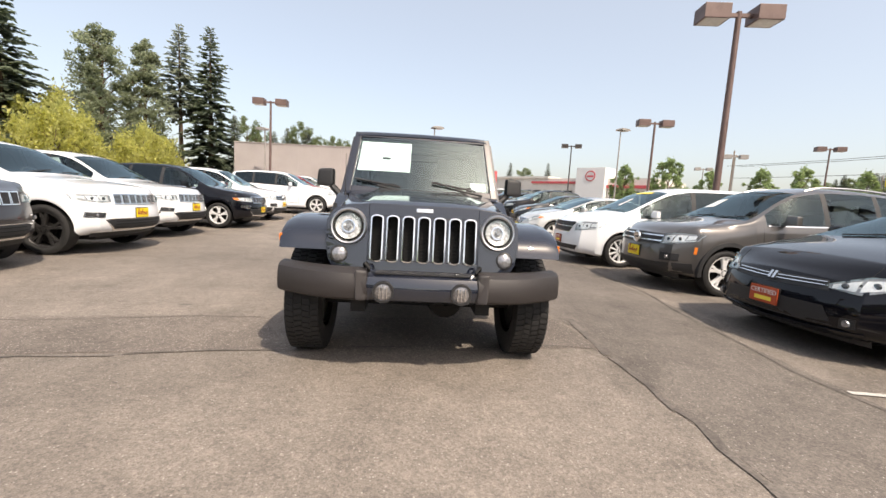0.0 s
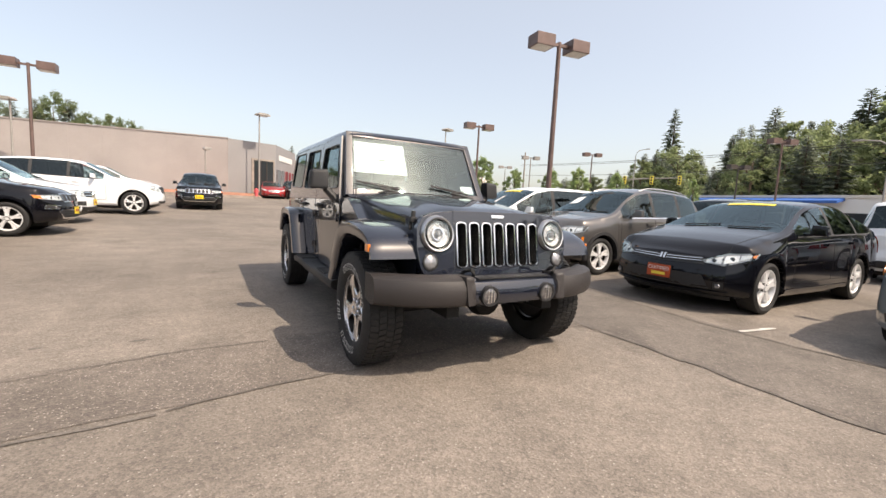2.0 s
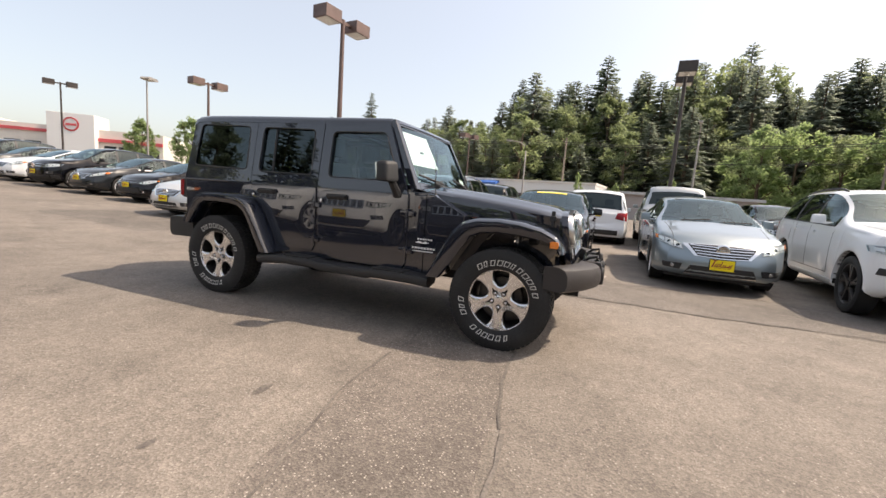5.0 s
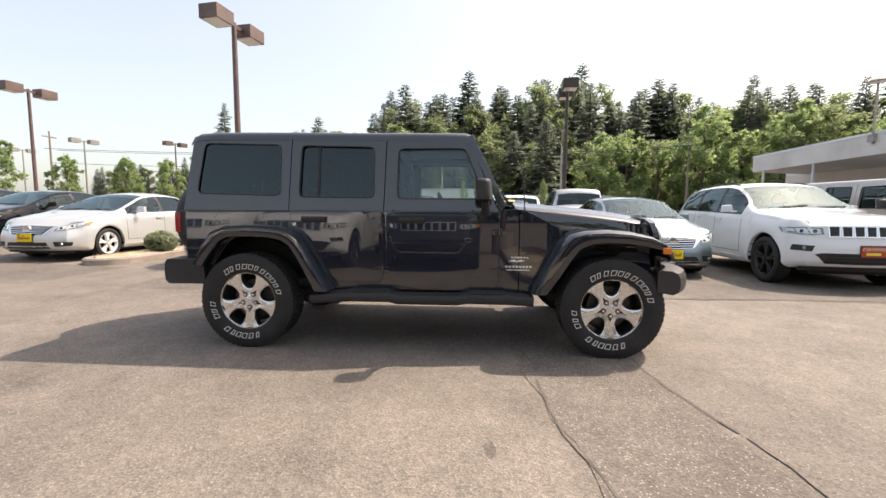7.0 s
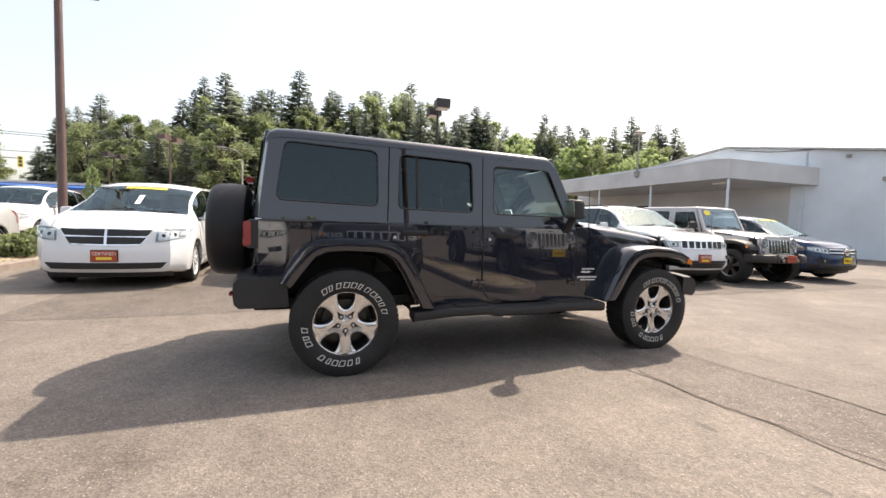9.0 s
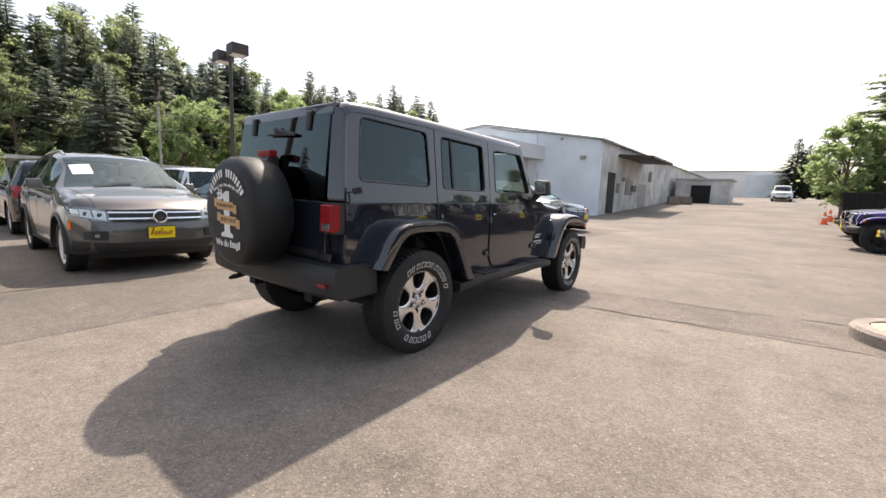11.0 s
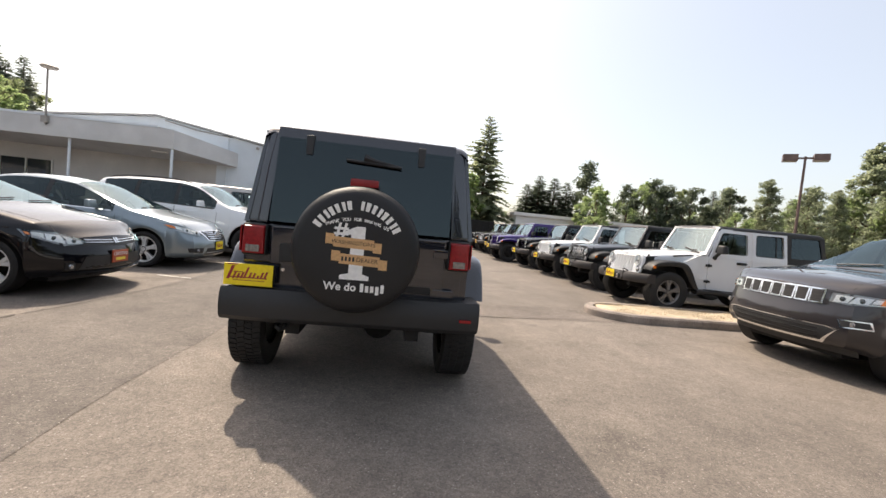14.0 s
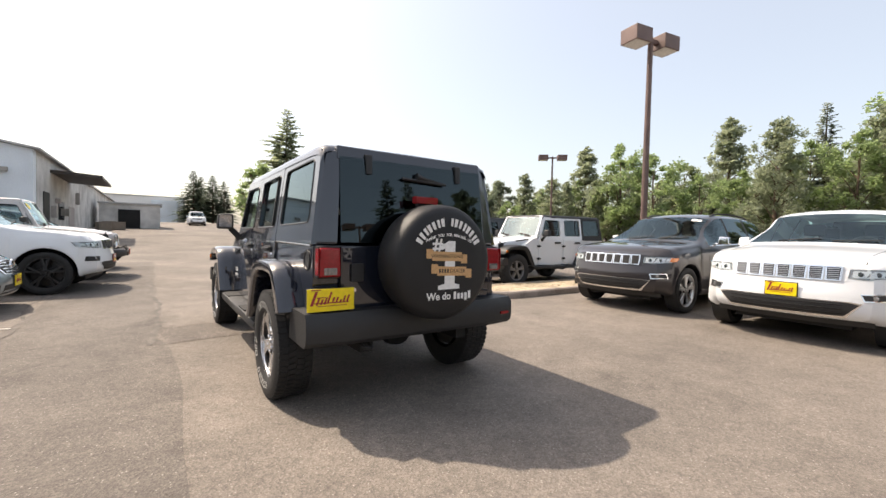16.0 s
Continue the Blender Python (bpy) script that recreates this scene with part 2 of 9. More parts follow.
# pure red lightened: the haze before the far showroom is in this colour
WALL_RED = mat("red_cladding", (0.58, 0.09, 0.10), 0.4, grain=0.05, stain=0.08)
# fascia grey lifted likewise, with haze in the colour
CANOPY = mat("grey_canopy_fascia", (0.60, 0.60, 0.60), 0.75, grain=0.07, stain=0.12, stain_scale=0.6)
ROOF_GREY = mat("grey_roof", (0.4, 0.4, 0.4), 0.7, grain=0.1, stain=0.15)
SHOP_GLASS = mat("dark_shop_glass", (0.03, 0.035, 0.04), 0.06, coat=1.0, grain=0.1)
WOOD_POLE = mat("weathered_wood_pole", (0.24, 0.2, 0.165), 0.9, grain=0.3, grain_scale=60, stain=0.2)
CABLE = mat("black_cable", (0.03, 0.03, 0.03), 0.6, grain=0.1)
BARK = mat("brown_bark", (0.13, 0.09, 0.065), 0.95, grain=0.4, grain_scale=25, stain=0.3, bump=1.0, bump_scale=40)
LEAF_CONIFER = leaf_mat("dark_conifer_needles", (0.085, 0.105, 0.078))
# paler copy of the needles: distance haze is put into the colour
LEAF_CONIFER_FAR = leaf_mat("haze_paled_needles", (0.15, 0.172, 0.15))
LEAF_GREEN = leaf_mat("bright_green_leaves", (0.188, 0.24, 0.122))
# grey-green lifted to carry haze in the leaf colour itself
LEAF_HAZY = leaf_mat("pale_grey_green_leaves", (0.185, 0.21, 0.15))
LEAF_MID = leaf_mat("mid_green_leaves", (0.15, 0.18, 0.10))
LEAF_YELLOW = leaf_mat("yellow_green_willow_leaves", (0.36, 0.35, 0.13))
ORANGE = mat("orange_cone_plastic", (0.75, 0.13, 0.04), 0.5, grain=0.1)
BLUE_TARP = mat("blue_awning", (0.03, 0.12, 0.4), 0.6, grain=0.1)


# ---- mesh tools ----
def smoothstep(a, b, x):
    t = min(1.0, max(0.0, (x - a) / (b - a)))
    return t * t * (3 - 2 * t)


def gz(x, y):
    """Height of the ground: level round the car, rising gently to the north and far to the south."""
    n = 0.034 * (math.sqrt(max(0.0, y - 6) ** 2 + 4) - 2) if y > 6 else 0.0
    s = 0.045 * (math.sqrt(max(0.0, -y - 20) ** 2 + 4) - 2) if y < -20 else 0.0
    return min(n, 2.2) + min(s, 2.2)


class Geo:
    """Vertices and faces of one mesh."""

    def __init__(self):
        self.v, self.f = [], []

    def add(self, verts, faces):
        k = len(self.v)
        self.v += [tuple(p) for p in verts]
        self.f += [tuple(i + k for i in f) for f in faces]
        return self

    def box(self, x0, x1, y0, y1, z0, z1):
        return self.hexa([(x0, y0, z0), (x1, y0, z0), (x1, y1, z0), (x0, y1, z0), (x0, y0, z1), (x1, y0, z1), (x1, y1, z1), (x0, y1, z1)])

    def hexa(self, c):
        return self.add(c, [(3, 2, 1, 0), (4, 5, 6, 7), (0, 1, 5, 4), (1, 2, 6, 5), (2, 3, 7, 6), (3, 0, 4, 7)])

    def prism(self, poly, axis, a, b):
        """A polygon in the two other axes, extruded along axis from a to b."""
        n = len(poly)

        def put(p, h):
            return {"x": (h, p[0], p[1]), "y": (p[0], h, p[1]), "z": (p[0], p[1], h)}[axis]
        vs = [put(p, a) for p in poly] + [put(p, b) for p in poly]
        fs = [tuple(range(n))[::-1], tuple(range(n, 2 * n))] + [(i, (i + 1) % n, n + (i + 1) % n, n + i) for i in range(n)]
        return self.add(vs, fs)

    def lathe(self, profile, steps=32, axis="x", centre=(0, 0, 0), close=False):
        """profile: (radius, along) pairs, turned round an axis through centre."""
        vs, fs, m = [], [], len(profile)
        for i in range(steps):
            a = 2 * math.pi * i / steps
            c, s = math.cos(a), math.sin(a)
            for r, h in profile:
                p = {"x": (h, r * c, r * s), "y": (r * c, h, r * s), "z": (r * c, r * s, h)}[axis]
                vs.append((p[0] + centre[0], p[1] + centre[1], p[2] + centre[2]))
        for i in range(steps):
            j = (i + 1) % steps
            for k in range(m if close else m - 1):
                q = (k + 1) % m
                fs.append((i * m + k, i * m + q, j * m + q, j * m + k))
        return self.add(vs, fs)

    def tube(self, pts, radius, sides=8, ends=True):
        """A round bar along points; radius: one or one for each point."""
        pts = [Vector(p) for p in pts]
        rs = radius if isinstance(radius, (list, tuple)) else [radius] * len(pts)
        vs, fs = [], []
        up = Vector((0, 0, 1))
        for i, p in enumerate(pts):
            d = (pts[min(i + 1, len(pts) - 1)] - pts[max(i - 1, 0)]).normalized()
            ref = up if abs(d.z) < 0.9 else Vector((1, 0, 0))
            a = d.cross(ref).normalized()
            b = a.cross(d)
            for k in range(sides):
                t = 2 * math.pi * k / sides
                vs.append(p + (a * math.cos(t) + b * math.sin(t)) * rs[i])
        for i in range(len(pts) - 1):
            for k in range(sides):
                j = (k + 1) % sides
                fs.append((i * sides + k, i * sides + j, (i + 1) * sides + j, (i + 1) * sides + k))
        if ends:
            fs.append(tuple(range(sides))[::-1])
            fs.append(tuple((len(pts) - 1) * sides + k for k in range(sides)))
        return self.add(vs, fs)

    def sweep(self, path, section):
        """section(i, p): ring of points for each path index; rings are joined into a closed strip."""
        rings = [section(i, p) for i, p in enumerate(path)]
        m = len(rings[0])
        vs = [q for r in rings for q in r]
        fs = [(i * m + k, i * m + (k + 1) % m, (i + 1) * m + (k + 1) % m, (i + 1) * m + k) for i in range(len(rings) - 1) for k in range(m)]
        fs += [tuple(range(m))[::-1], tuple((len(rings) - 1) * m + k for k in range(m))]
        return self.add(vs, fs)

    def grid(self, rows):
        m = len(rows[0])
        return self.add([p for r in rows for p in r], [(i * m + k, i * m + k + 1, (i + 1) * m + k + 1, (i + 1) * m + k) for i in range(len(rows) - 1) for k in range(m - 1)])

    def moved(self, m):
        self.v = [tuple(m @ Vector(p)) for p in self.v]
        return self

    def mirrored(self):
        g = Geo()
        g.v, g.f = [(-x, y, z) for x, y, z in self.v], [f[::-1] for f in self.f]
        return g


def flat_panels(me):
    """Lets the large faces rule the shading, so that flat pressed panels stay flat between their rounded edges."""
    faces = me.polygons
    normal, area = [Vector(f.normal) for f in faces], [f.area for f in faces]
    around = [[] for _ in me.vertices]
    for f in faces:
        for v in f.vertices:
            around[v].append(f.index)
    out = []
    for f in faces:
        a = normal[f.index]
        for v in f.vertices:
            n = Vector((0, 0, 0))
            for k in around[v]:
                if a.dot(normal[k]) > 0.6:
                    n += normal[k] * area[k]
            out.append(n.normalized() if n.length > 1e-12 else a)
    me.normals_split_custom_set(out)


def mesh_of(name, geo, material, bevel=0.0, smooth=None, segments=2, flip_fix=True, weld=False):
    me = bpy.data.meshes.new(name)
    me.from_pydata(geo.v, [], geo.f)
    if bevel or flip_fix or weld:
        bm = bmesh.new()
        bm.from_mesh(me)
        if weld:
            bmesh.ops.remove_doubles(bm, verts=bm.verts, dist=0.0004)
        if flip_fix:
            bmesh.ops.recalc_face_normals(bm, faces=bm.faces)
        if bevel:
            edges = [e for e in bm.edges if len(e.link_faces) == 2 and e.calc_face_angle(0) > 0.5]
            bmesh.ops.bevel(bm, geom=edges, offset=bevel, segments=segments, profile=0.6, affect="EDGES", clamp_overlap=True)
        bm.to_mesh(me)
        bm.free()
    me.materials.append(material)
    if smooth is None:
        smooth = bool(bevel)
    if smooth:
        me.shade_smooth()
        me.set_sharp_from_angle(angle=radians(38))
    if bevel and smooth:
        flat_panels(me)
    return me


def part(name, geo, material, parent=None, label="", bevel=0.0, smooth=None, segments=2, flip_fix=True, weld=False):
    """Links a mesh as one object under a thing or under a part."""
    me = geo if isinstance(geo, bpy.types.Mesh) else mesh_of(name, geo, material, bevel, smooth, segments, flip_fix, weld)
    ob = new(name, me)
    if parent is not None:
        ob.parent = parent
    if label:
        tagged(ob, label)
    return ob


def thing(name, label, category, group="", kind="", at=None):
    ob = new(name)
    ob.empty_display_size = 0.2
    if at is not None:
        ob.matrix_basis = at
    return tagged(ob, label, category, group, kind)


def structure(name, geo, material, label, category, bevel=0.0, smooth=None):
    return tagged(part(name, geo, material, None, "", bevel, smooth), label, category, "", "structure")


def text_mesh(words, size, material, depth=0.002, align="CENTER", bold=0.0):
    """Lettering in the built-in font, as a mesh in the x-y plane."""
    cu = bpy.data.curves.new("lettering", "FONT")
    cu.body, cu.size, cu.extrude, cu.align_x, cu.align_y, cu.offset = words, size, depth, align, "CENTER", bold
    cu.resolution_u = 3
    ob = new("lettering", cu)
    dep = bpy.context.evaluated_depsgraph_get()
    me = bpy.data.meshes.new_from_object(ob.evaluated_get(dep))
    bpy.data.objects.remove(ob)
    bpy.data.curves.remove(cu)
    me.materials.clear()
    me.materials.append(material)
    return me


# ---- ground ----
def build_ground():
    def steps(fine, far):
        inner = np.arange(-fine, fine + 0.1, 2.0)
        return np.concatenate([-np.array(far[::-1]), inner, np.array(far)])
    xs = steps(40, [44, 50, 60, 80, 120, 200, 400, 900, 2500])
    ys = steps(60, [66, 75, 90, 120, 200, 400, 900, 2500])
    g = Geo().grid([[(x, y, gz(x, y)) for x in xs] for y in ys])
    return structure("ground", g, ASPHALT, "worn grey-brown asphalt of a dealership car park", "ground", smooth=True)


def ribbon(pts, width, lift, rng, jag=0.35, step=0.12):
    """A flat ragged strip on the ground along a line."""
    line = []
    for (x0, y0), (x1, y1) in zip(pts, pts[1:]):
        n = max(1, int(math.hypot(x1 - x0, y1 - y0) / step))
        line += [(x0 + (x1 - x0) * i / n, y0 + (y1 - y0) * i / n) for i in range(n)]
    line.append(pts[-1])
    rows, wob = [], 0.0
    for i, (x, y) in enumerate(line):
        a, b = line[max(0, i - 1)], line[min(len(line) - 1, i + 1)]
        d = math.hypot(b[0] - a[0], b[1] - a[1]) or 1
        nx, ny = -(b[1] - a[1]) / d, (b[0] - a[0]) / d
        wob = wob * 0.8 + rng.uniform(-1, 1) * width * jag * 0.6
        w = width * 0.5 * rng.uniform(1 - jag, 1 + jag)
        x, y = x + nx * wob, y + ny * wob
        rows.append([(x + nx * w, y + ny * w, gz(x, y) + lift), (x - nx * w, y - ny * w, gz(x, y) + lift)])
    return Geo().grid(rows)


def blob(cx, cy, rx, ry, lift, rng, n=28):
    vs, k = [(cx, cy, gz(cx, cy) + lift)], rng.uniform(0, 9)
    for i in range(n):
        a = 2 * math.pi * i / n
        r = 1 + 0.35 * noise.noise((math.cos(a) * 1.3 + k, math.sin(a) * 1.3, k)) + 0.2 * noise.noise((math.cos(a) * 4 + k, math.sin(a) * 4, k))
        x, y = cx + rx * r * math.cos(a), cy + ry * r * math.sin(a)
        vs.append((x, y, gz(x, y) + lift))
    return Geo().add(vs, [(0, 1 + i, 1 + (i + 1) % n) for i in range(n)])


def crack(pts, w):
    """A sealed crack, broken into stretches of uneven length."""
    for (x0, y0), (x1, y1) in zip(pts, pts[1:]):
        d, t = math.hypot(x1 - x0, y1 - y0), 0.0
        while t < 1:
            e = min(1.0, t + rng.uniform(0.5, 1.6) / d)
            nx, ny = -(y1 - y0) / d, (x1 - x0) / d
            off = lambda t: 0.11 * noise.noise((x0 + (x1 - x0) * t * 1.0, (y0 + (y1 - y0) * t) * 1.0, w * 90)) + 0.035 * noise.noise((4 * (x0 + (x1 - x0) * t), 4 * (y0 + (y1 - y0) * t), 2.0))
            bend = [(x0 + (x1 - x0) * q + nx * off(q), y0 + (y1 - y0) * q + ny * off(q)) for q in [t + (e - t) * i / 5 for i in range(6)]]
            structure("crack_seal", ribbon(bend, w * rng.uniform(0.5, 1.0), 0.0065, rng, 0.28, 0.14), SEALER, "dark sealed crack line in the asphalt", "crack")
            t = e + rng.uniform(0.0, 0.35) * (1 if w < 0.04 else 0.25) / d


rng = random.Random(4)
build_ground()
# coarse trench patch that runs across under the front axle, and its sealed edges
structure("pavement", ribbon([(-5.6, -0.15), (-3.4, -0.03), (-2.1, 0.11), (-1.1, 0.22), (1.5, 0.5)], 0.88, 0.004, rng, 0.06, 0.22), ASPHALT_COARSE,
          "coarse darker asphalt trench patch across the lane", "pavement")
strip = [[(1.42 + 0.03 * math.sin(y * 2.1) + (0.12 if y < 1 else 0.0), y, gz(1.5, y) + 0.0025), (3.28 + 0.03 * math.sin(y * 1.7 + 1) - (0.3 if y < 1 else 0.0), y, gz(3.2, y) + 0.0025)] for y in [-12 + 0.5 * i for i in range(48)]]
structure("pavement", Geo().grid(strip), ASPHALT_OLD, "older darker asphalt strip along the parked cars", "pavement")
for pts, w in (([(-4.6, 0.2), (-2.93, 0.42), (-2.05, 0.55), (-0.77, 0.73)], 0.019),
               ([(-4.4, -0.75), (-2.65, -0.41), (-1.1, -0.17), (1.5, 0.12)], 0.022),
               ([(1.57, 0.94), (1.52, -0.97), (1.54, -1.6), (1.6, -3.4), (1.75, -6.5)], 0.075),
               ([(3.5, 5.6), (3.38, 3.26), (2.96, -0.23), (3.0, -0.7), (3.1, -3.8)], 0.04)):
    crack(pts, w)
for x, y, rx, ry in ((-2.23, 0.98, 0.07, 0.028), (-2.84, 1.02, 0.04, 0.022)):
    structure("stain", blob(x, y, rx, ry, 0.0015, rng), OIL, "small dark oil stain on the asphalt", "stain")
structure("parking_line", ribbon([(2.95, -0.68), (3.5, -0.76)], 0.05, 0.0085, rng, 0.2), LINE_PAINT, "worn short white painted parking mark on asphalt", "parking line")


# ---- wheels ----
def tyre_geo(radius, width, rim_r, steps=48, blocks=True):
    """Axis along x, outer side at +x. Rounded sidewalls, tread blocks with grooves between."""
    h = width / 2
    prof = [(rim_r, h * 0.80), (rim_r + 0.02, h * 0.93), (rim_r + (radius - rim_r) * 0.5, h * 1.0), (radius - 0.035, h * 0.95), (radius - 0.012, h * 0.86),
            (radius - 0.012, h * 0.02), (radius - 0.012, -h * 0.86), (radius - 0.035, -h * 0.95), (rim_r + (radius - rim_r) * 0.5, -h), (rim_r, -h * 0.8)]
    g = Geo().lathe(prof, steps)
    if blocks:
        rows = ((-0.80, -0.47), (-0.42, -0.05), (0.0, 0.38), (0.43, 0.80))
        n = 58
        for k, (a, b) in enumerate(rows):
            for i in range(n):
                t0 = 2 * math.pi * (i + (0.5 if k % 2 else 0)) / n
                t1 = t0 + 2 * math.pi / n * 0.72
                skew = 0.02 * (1 if k % 2 else -1)
                c = []
                for r in (radius - 0.014, radius - 0.003):
                    for t, x in ((t0, a), (t1, a), (t1 + skew, b), (t0 + skew, b)):
                        c.append((x * h, r * math.cos(t), r * math.sin(t)))
                g.hexa(c)
        for i in range(n):      # shoulder lugs
            for s in (1, -1):
                t0 = 2 * math.pi * i / n
                t1 = t0 + 2 * math.pi / n * 0.6
                c = []
                for r, x in ((radius - 0.045, 0.90), (radius - 0.004, 0.80)):
                    for t, e in ((t0, 0), (t1, 0), (t1, 0.07), (t0, 0.07)):
                        c.append((s * h * (x + e), r * math.cos(t), r * math.sin(t)))
                g.hexa(c)
    return g


def plate_rim_geo(rim_r, face, spokes=5):
    """A cast wheel face pierced by rounded openings that widen outwards: bright face, dark pocket walls and barrel."""
    bright, dark = Geo(), Geo()
    half = [(0.0, 0.415), (0.06, 0.425), (0.115, 0.455), (0.175, 0.52), (0.225, 0.60), (0.262, 0.70), (0.282, 0.80), (0.280, 0.875), (0.255, 0.925), (0.19, 0.952), (0.10, 0.962), (0.0, 0.965)]
    hole = half + [(-u, v) for u, v in half[-2:0:-1]]
    n, step = len(hole), math.pi / spokes

    def depth(r):      # the face is dished towards the hub
        return face - 0.004 - 0.020 * (1 - min(1.0, r / rim_r)) ** 0.7
    for i in range(spokes):
        a = 2 * math.pi * i / spokes + math.pi / 2
        ring = []
        for u, v in hole:      # the sector's edge that belongs to each point of the opening
            t, r = math.atan2(u, v), math.hypot(u, v)
            if v > 0.94:
                ring.append((t * step / 0.27 if abs(u) > 0.15 else t * 1.7, 1.0))
            elif v < 0.45:
                ring.append((max(-step, min(step, t * 2.6)), 0.26))
            else:
                ring.append((math.copysign(step, u), r))
        pts = lambda lst, dx: [(depth(r * rim_r) + dx, r * rim_r * math.cos(a + t), r * rim_r * math.sin(a + t)) for t, r in lst]
        hp = [(math.atan2(u, v), math.hypot(u, v)) for u, v in hole]
        mid = [((t0 * 0.25 + t1 * 0.75), (r0 * 0.25 + r1 * 0.75)) for (t0, r0), (t1, r1) in zip(ring, hp)]
        vs = pts(ring, 0.0) + pts(mid, 0.003) + pts(hp, -0.004)
        bright.add(vs, [(b * n + k, b * n + (k + 1) % n, (b + 1) * n + (k + 1) % n, (b + 1) * n + k) for b in range(2) for k in range(n)])
        deep = [(t, 0.5 + (r - 0.5) * 0.94) for t, r in hp]
        dark.add(pts(hp, -0.004) + pts([(t * 0.92, r) for t, r in deep], -0.055), [(k, (k + 1) % n, n + (k + 1) % n, n + k) for k in range(n)])
        t = a + step
        bright.lathe([(0.012, face - 0.03), (0.012, face - 0.006), (0.007, face - 0.001), (0.0, face - 0.001)], 6, "x", (0, 0.058 * math.cos(t), 0.058 * math.sin(t)))
        dark.lathe([(0.021, face - 0.024), (0.0205, face - 0.0145), (0.012, face - 0.0145)], 14, "x", (0, 0.058 * math.cos(t), 0.058 * math.sin(t)))
    bright.lathe([(rim_r + 0.012, face - 0.005), (rim_r + 0.008, face + 0.010), (rim_r - 0.002, face + 0.010), (rim_r - 0.001, face - 0.004)], 48)
    bright.lathe([(0.27 * rim_r, depth(0.26 * rim_r)), (0.034, face - 0.016)], 28)
    bright.lathe([(0.034, face - 0.018), (0.033, face - 0.004), (0.027, face - 0.002), (0.0, face - 0.001)], 20)
    dark.lathe([(rim_r - 0.006, face - 0.05), (rim_r - 0.03, face - 0.19)], 40)
    dark.lathe([(rim_r - 0.03, face - 0.16), (0.0, face - 0.16)], 24)
    disc = Geo().lathe([(0.165, face - 0.11), (0.165, face - 0.095), (0.08, face - 0.095)], 32)
    dark.add(disc.v, disc.f)
    return bright, dark


def rim_geo(rim_r, face, spokes, style):
    """The bright face of a wheel, and its dark barrel. The face lies at x = face, outward +x."""
    bright, dark = Geo(), Geo()
    bright.lathe([(rim_r + 0.012, face - 0.005), (rim_r + 0.008, face + 0.012), (rim_r - 0.008, face + 0.012), (rim_r - 0.022, face - 0.004), (rim_r - 0.026, face - 0.05)], 48)
    dark.lathe([(rim_r - 0.004, face - 0.03), (rim_r - 0.03, face - 0.19)], 40)
    dark.lathe([(rim_r - 0.03, face - 0.15), (0.0, face - 0.15)], 24)
    bright.lathe([(0.075, face - 0.03), (0.07, face - 0.004), (0.05, face + 0.002)], 24)
    bright.lathe([(0.036, face - 0.002), (0.034, face + 0.012), (0.0, face + 0.014)], 18)
    for i in range(spokes):
        a = 2 * math.pi * i / spokes + math.pi / 2
        if style == "split":
            sections = [(0.05, 0.03, 0.0), (0.12, 0.02, -0.006), (rim_r - 0.01, 0.026, 0.0)]
        else:
            sections = [(0.05, 0.022, 0.0), (0.12, 0.017, -0.006), (rim_r - 0.008, 0.02, 0.0)]
        offs = (0.0,) if style != "split" else (-0.17, 0.17)
        for off in offs:
            rings = []
            for r, w, d in sections:
                tilt = off * (r / rim_r)
                c2, s2 = math.cos(a + tilt), math.sin(a + tilt)
                q = [(w, d), (w * 0.75, d + 0.012), (-w * 0.75, d + 0.012), (-w, d), (-w * 0.9, d - 0.035), (w * 0.9, d - 0.035)]
                rings.append([(face - 0.008 + z, r * c2 - u * s2, r * s2 + u * c2) for u, z in q])
            m = 6
            bright.add([p for r in rings for p in r],
                       [(j * m + k, j * m + (k + 1) % m, (j + 1) * m + (k + 1) % m, (j + 1) * m + k) for j in range(len(rings) - 1) for k in range(m)])
        if i < 5:
            t = 2 * math.pi * i / 5 + math.pi / 2 + math.pi / 5
            dark.lathe([(0.019, face - 0.02), (0.019, face + 0.003), (0.0, face + 0.0035)], 10, "x", (0, 0.057 * math.cos(t), 0.057 * math.sin(t)))
            bright.lathe([(0.012, face - 0.02), (0.012, face + 0.008), (0.0, face + 0.011)], 6, "x", (0, 0.057 * math.cos(t), 0.057 * math.sin(t)))
    dark.lathe([(0.115, face - 0.10), (0.11, face - 0.085), (0.0, face - 0.085)], 28)     # brake disc
    return bright, dark


WHEEL_MESHES = {}


def wheel_meshes(radius, width, rim_r, spokes, style, bright, chunky):
    key = (radius, width, rim_r, spokes, style, bright.name, chunky)
    if key not in WHEEL_MESHES:
        b, d = plate_rim_geo(rim_r, width * 0.36, spokes) if style == "wide" else rim_geo(rim_r, width * 0.36, spokes, style)
        WHEEL_MESHES[key] = (mesh_of("tyre", tyre_geo(radius, width, rim_r, 48 if chunky else 36, chunky), RUBBER, smooth=True, flip_fix=not chunky),
                             mesh_of("rim", b, bright, smooth=True), mesh_of("wheel_barrel", d, DARK_ALLOY, smooth=True))
    return WHEEL_MESHES[key]


def add_wheel(parent, x, y, z, radius, width, rim_r, spokes, style, bright, chunky=False, steer=0.0):
    """A wheel under a car: its outer side points away from the car's middle."""
    t, r, d = wheel_meshes(radius, width, rim_r, spokes, style, bright, chunky)
    w = new("wheel")
    w.parent = parent
    w.matrix_basis = pose(x, y, z, 0, 0, (0 if x > 0 else 180) + steer)
    part("tyre", t, None, w), part("rim", r, None, w), part("wheel_barrel", d, None, w)
    return w


# ---- ordinary cars: lofted bodies with real openings for glass and wheels ----
from mathutils.bvhtree import BVHTree


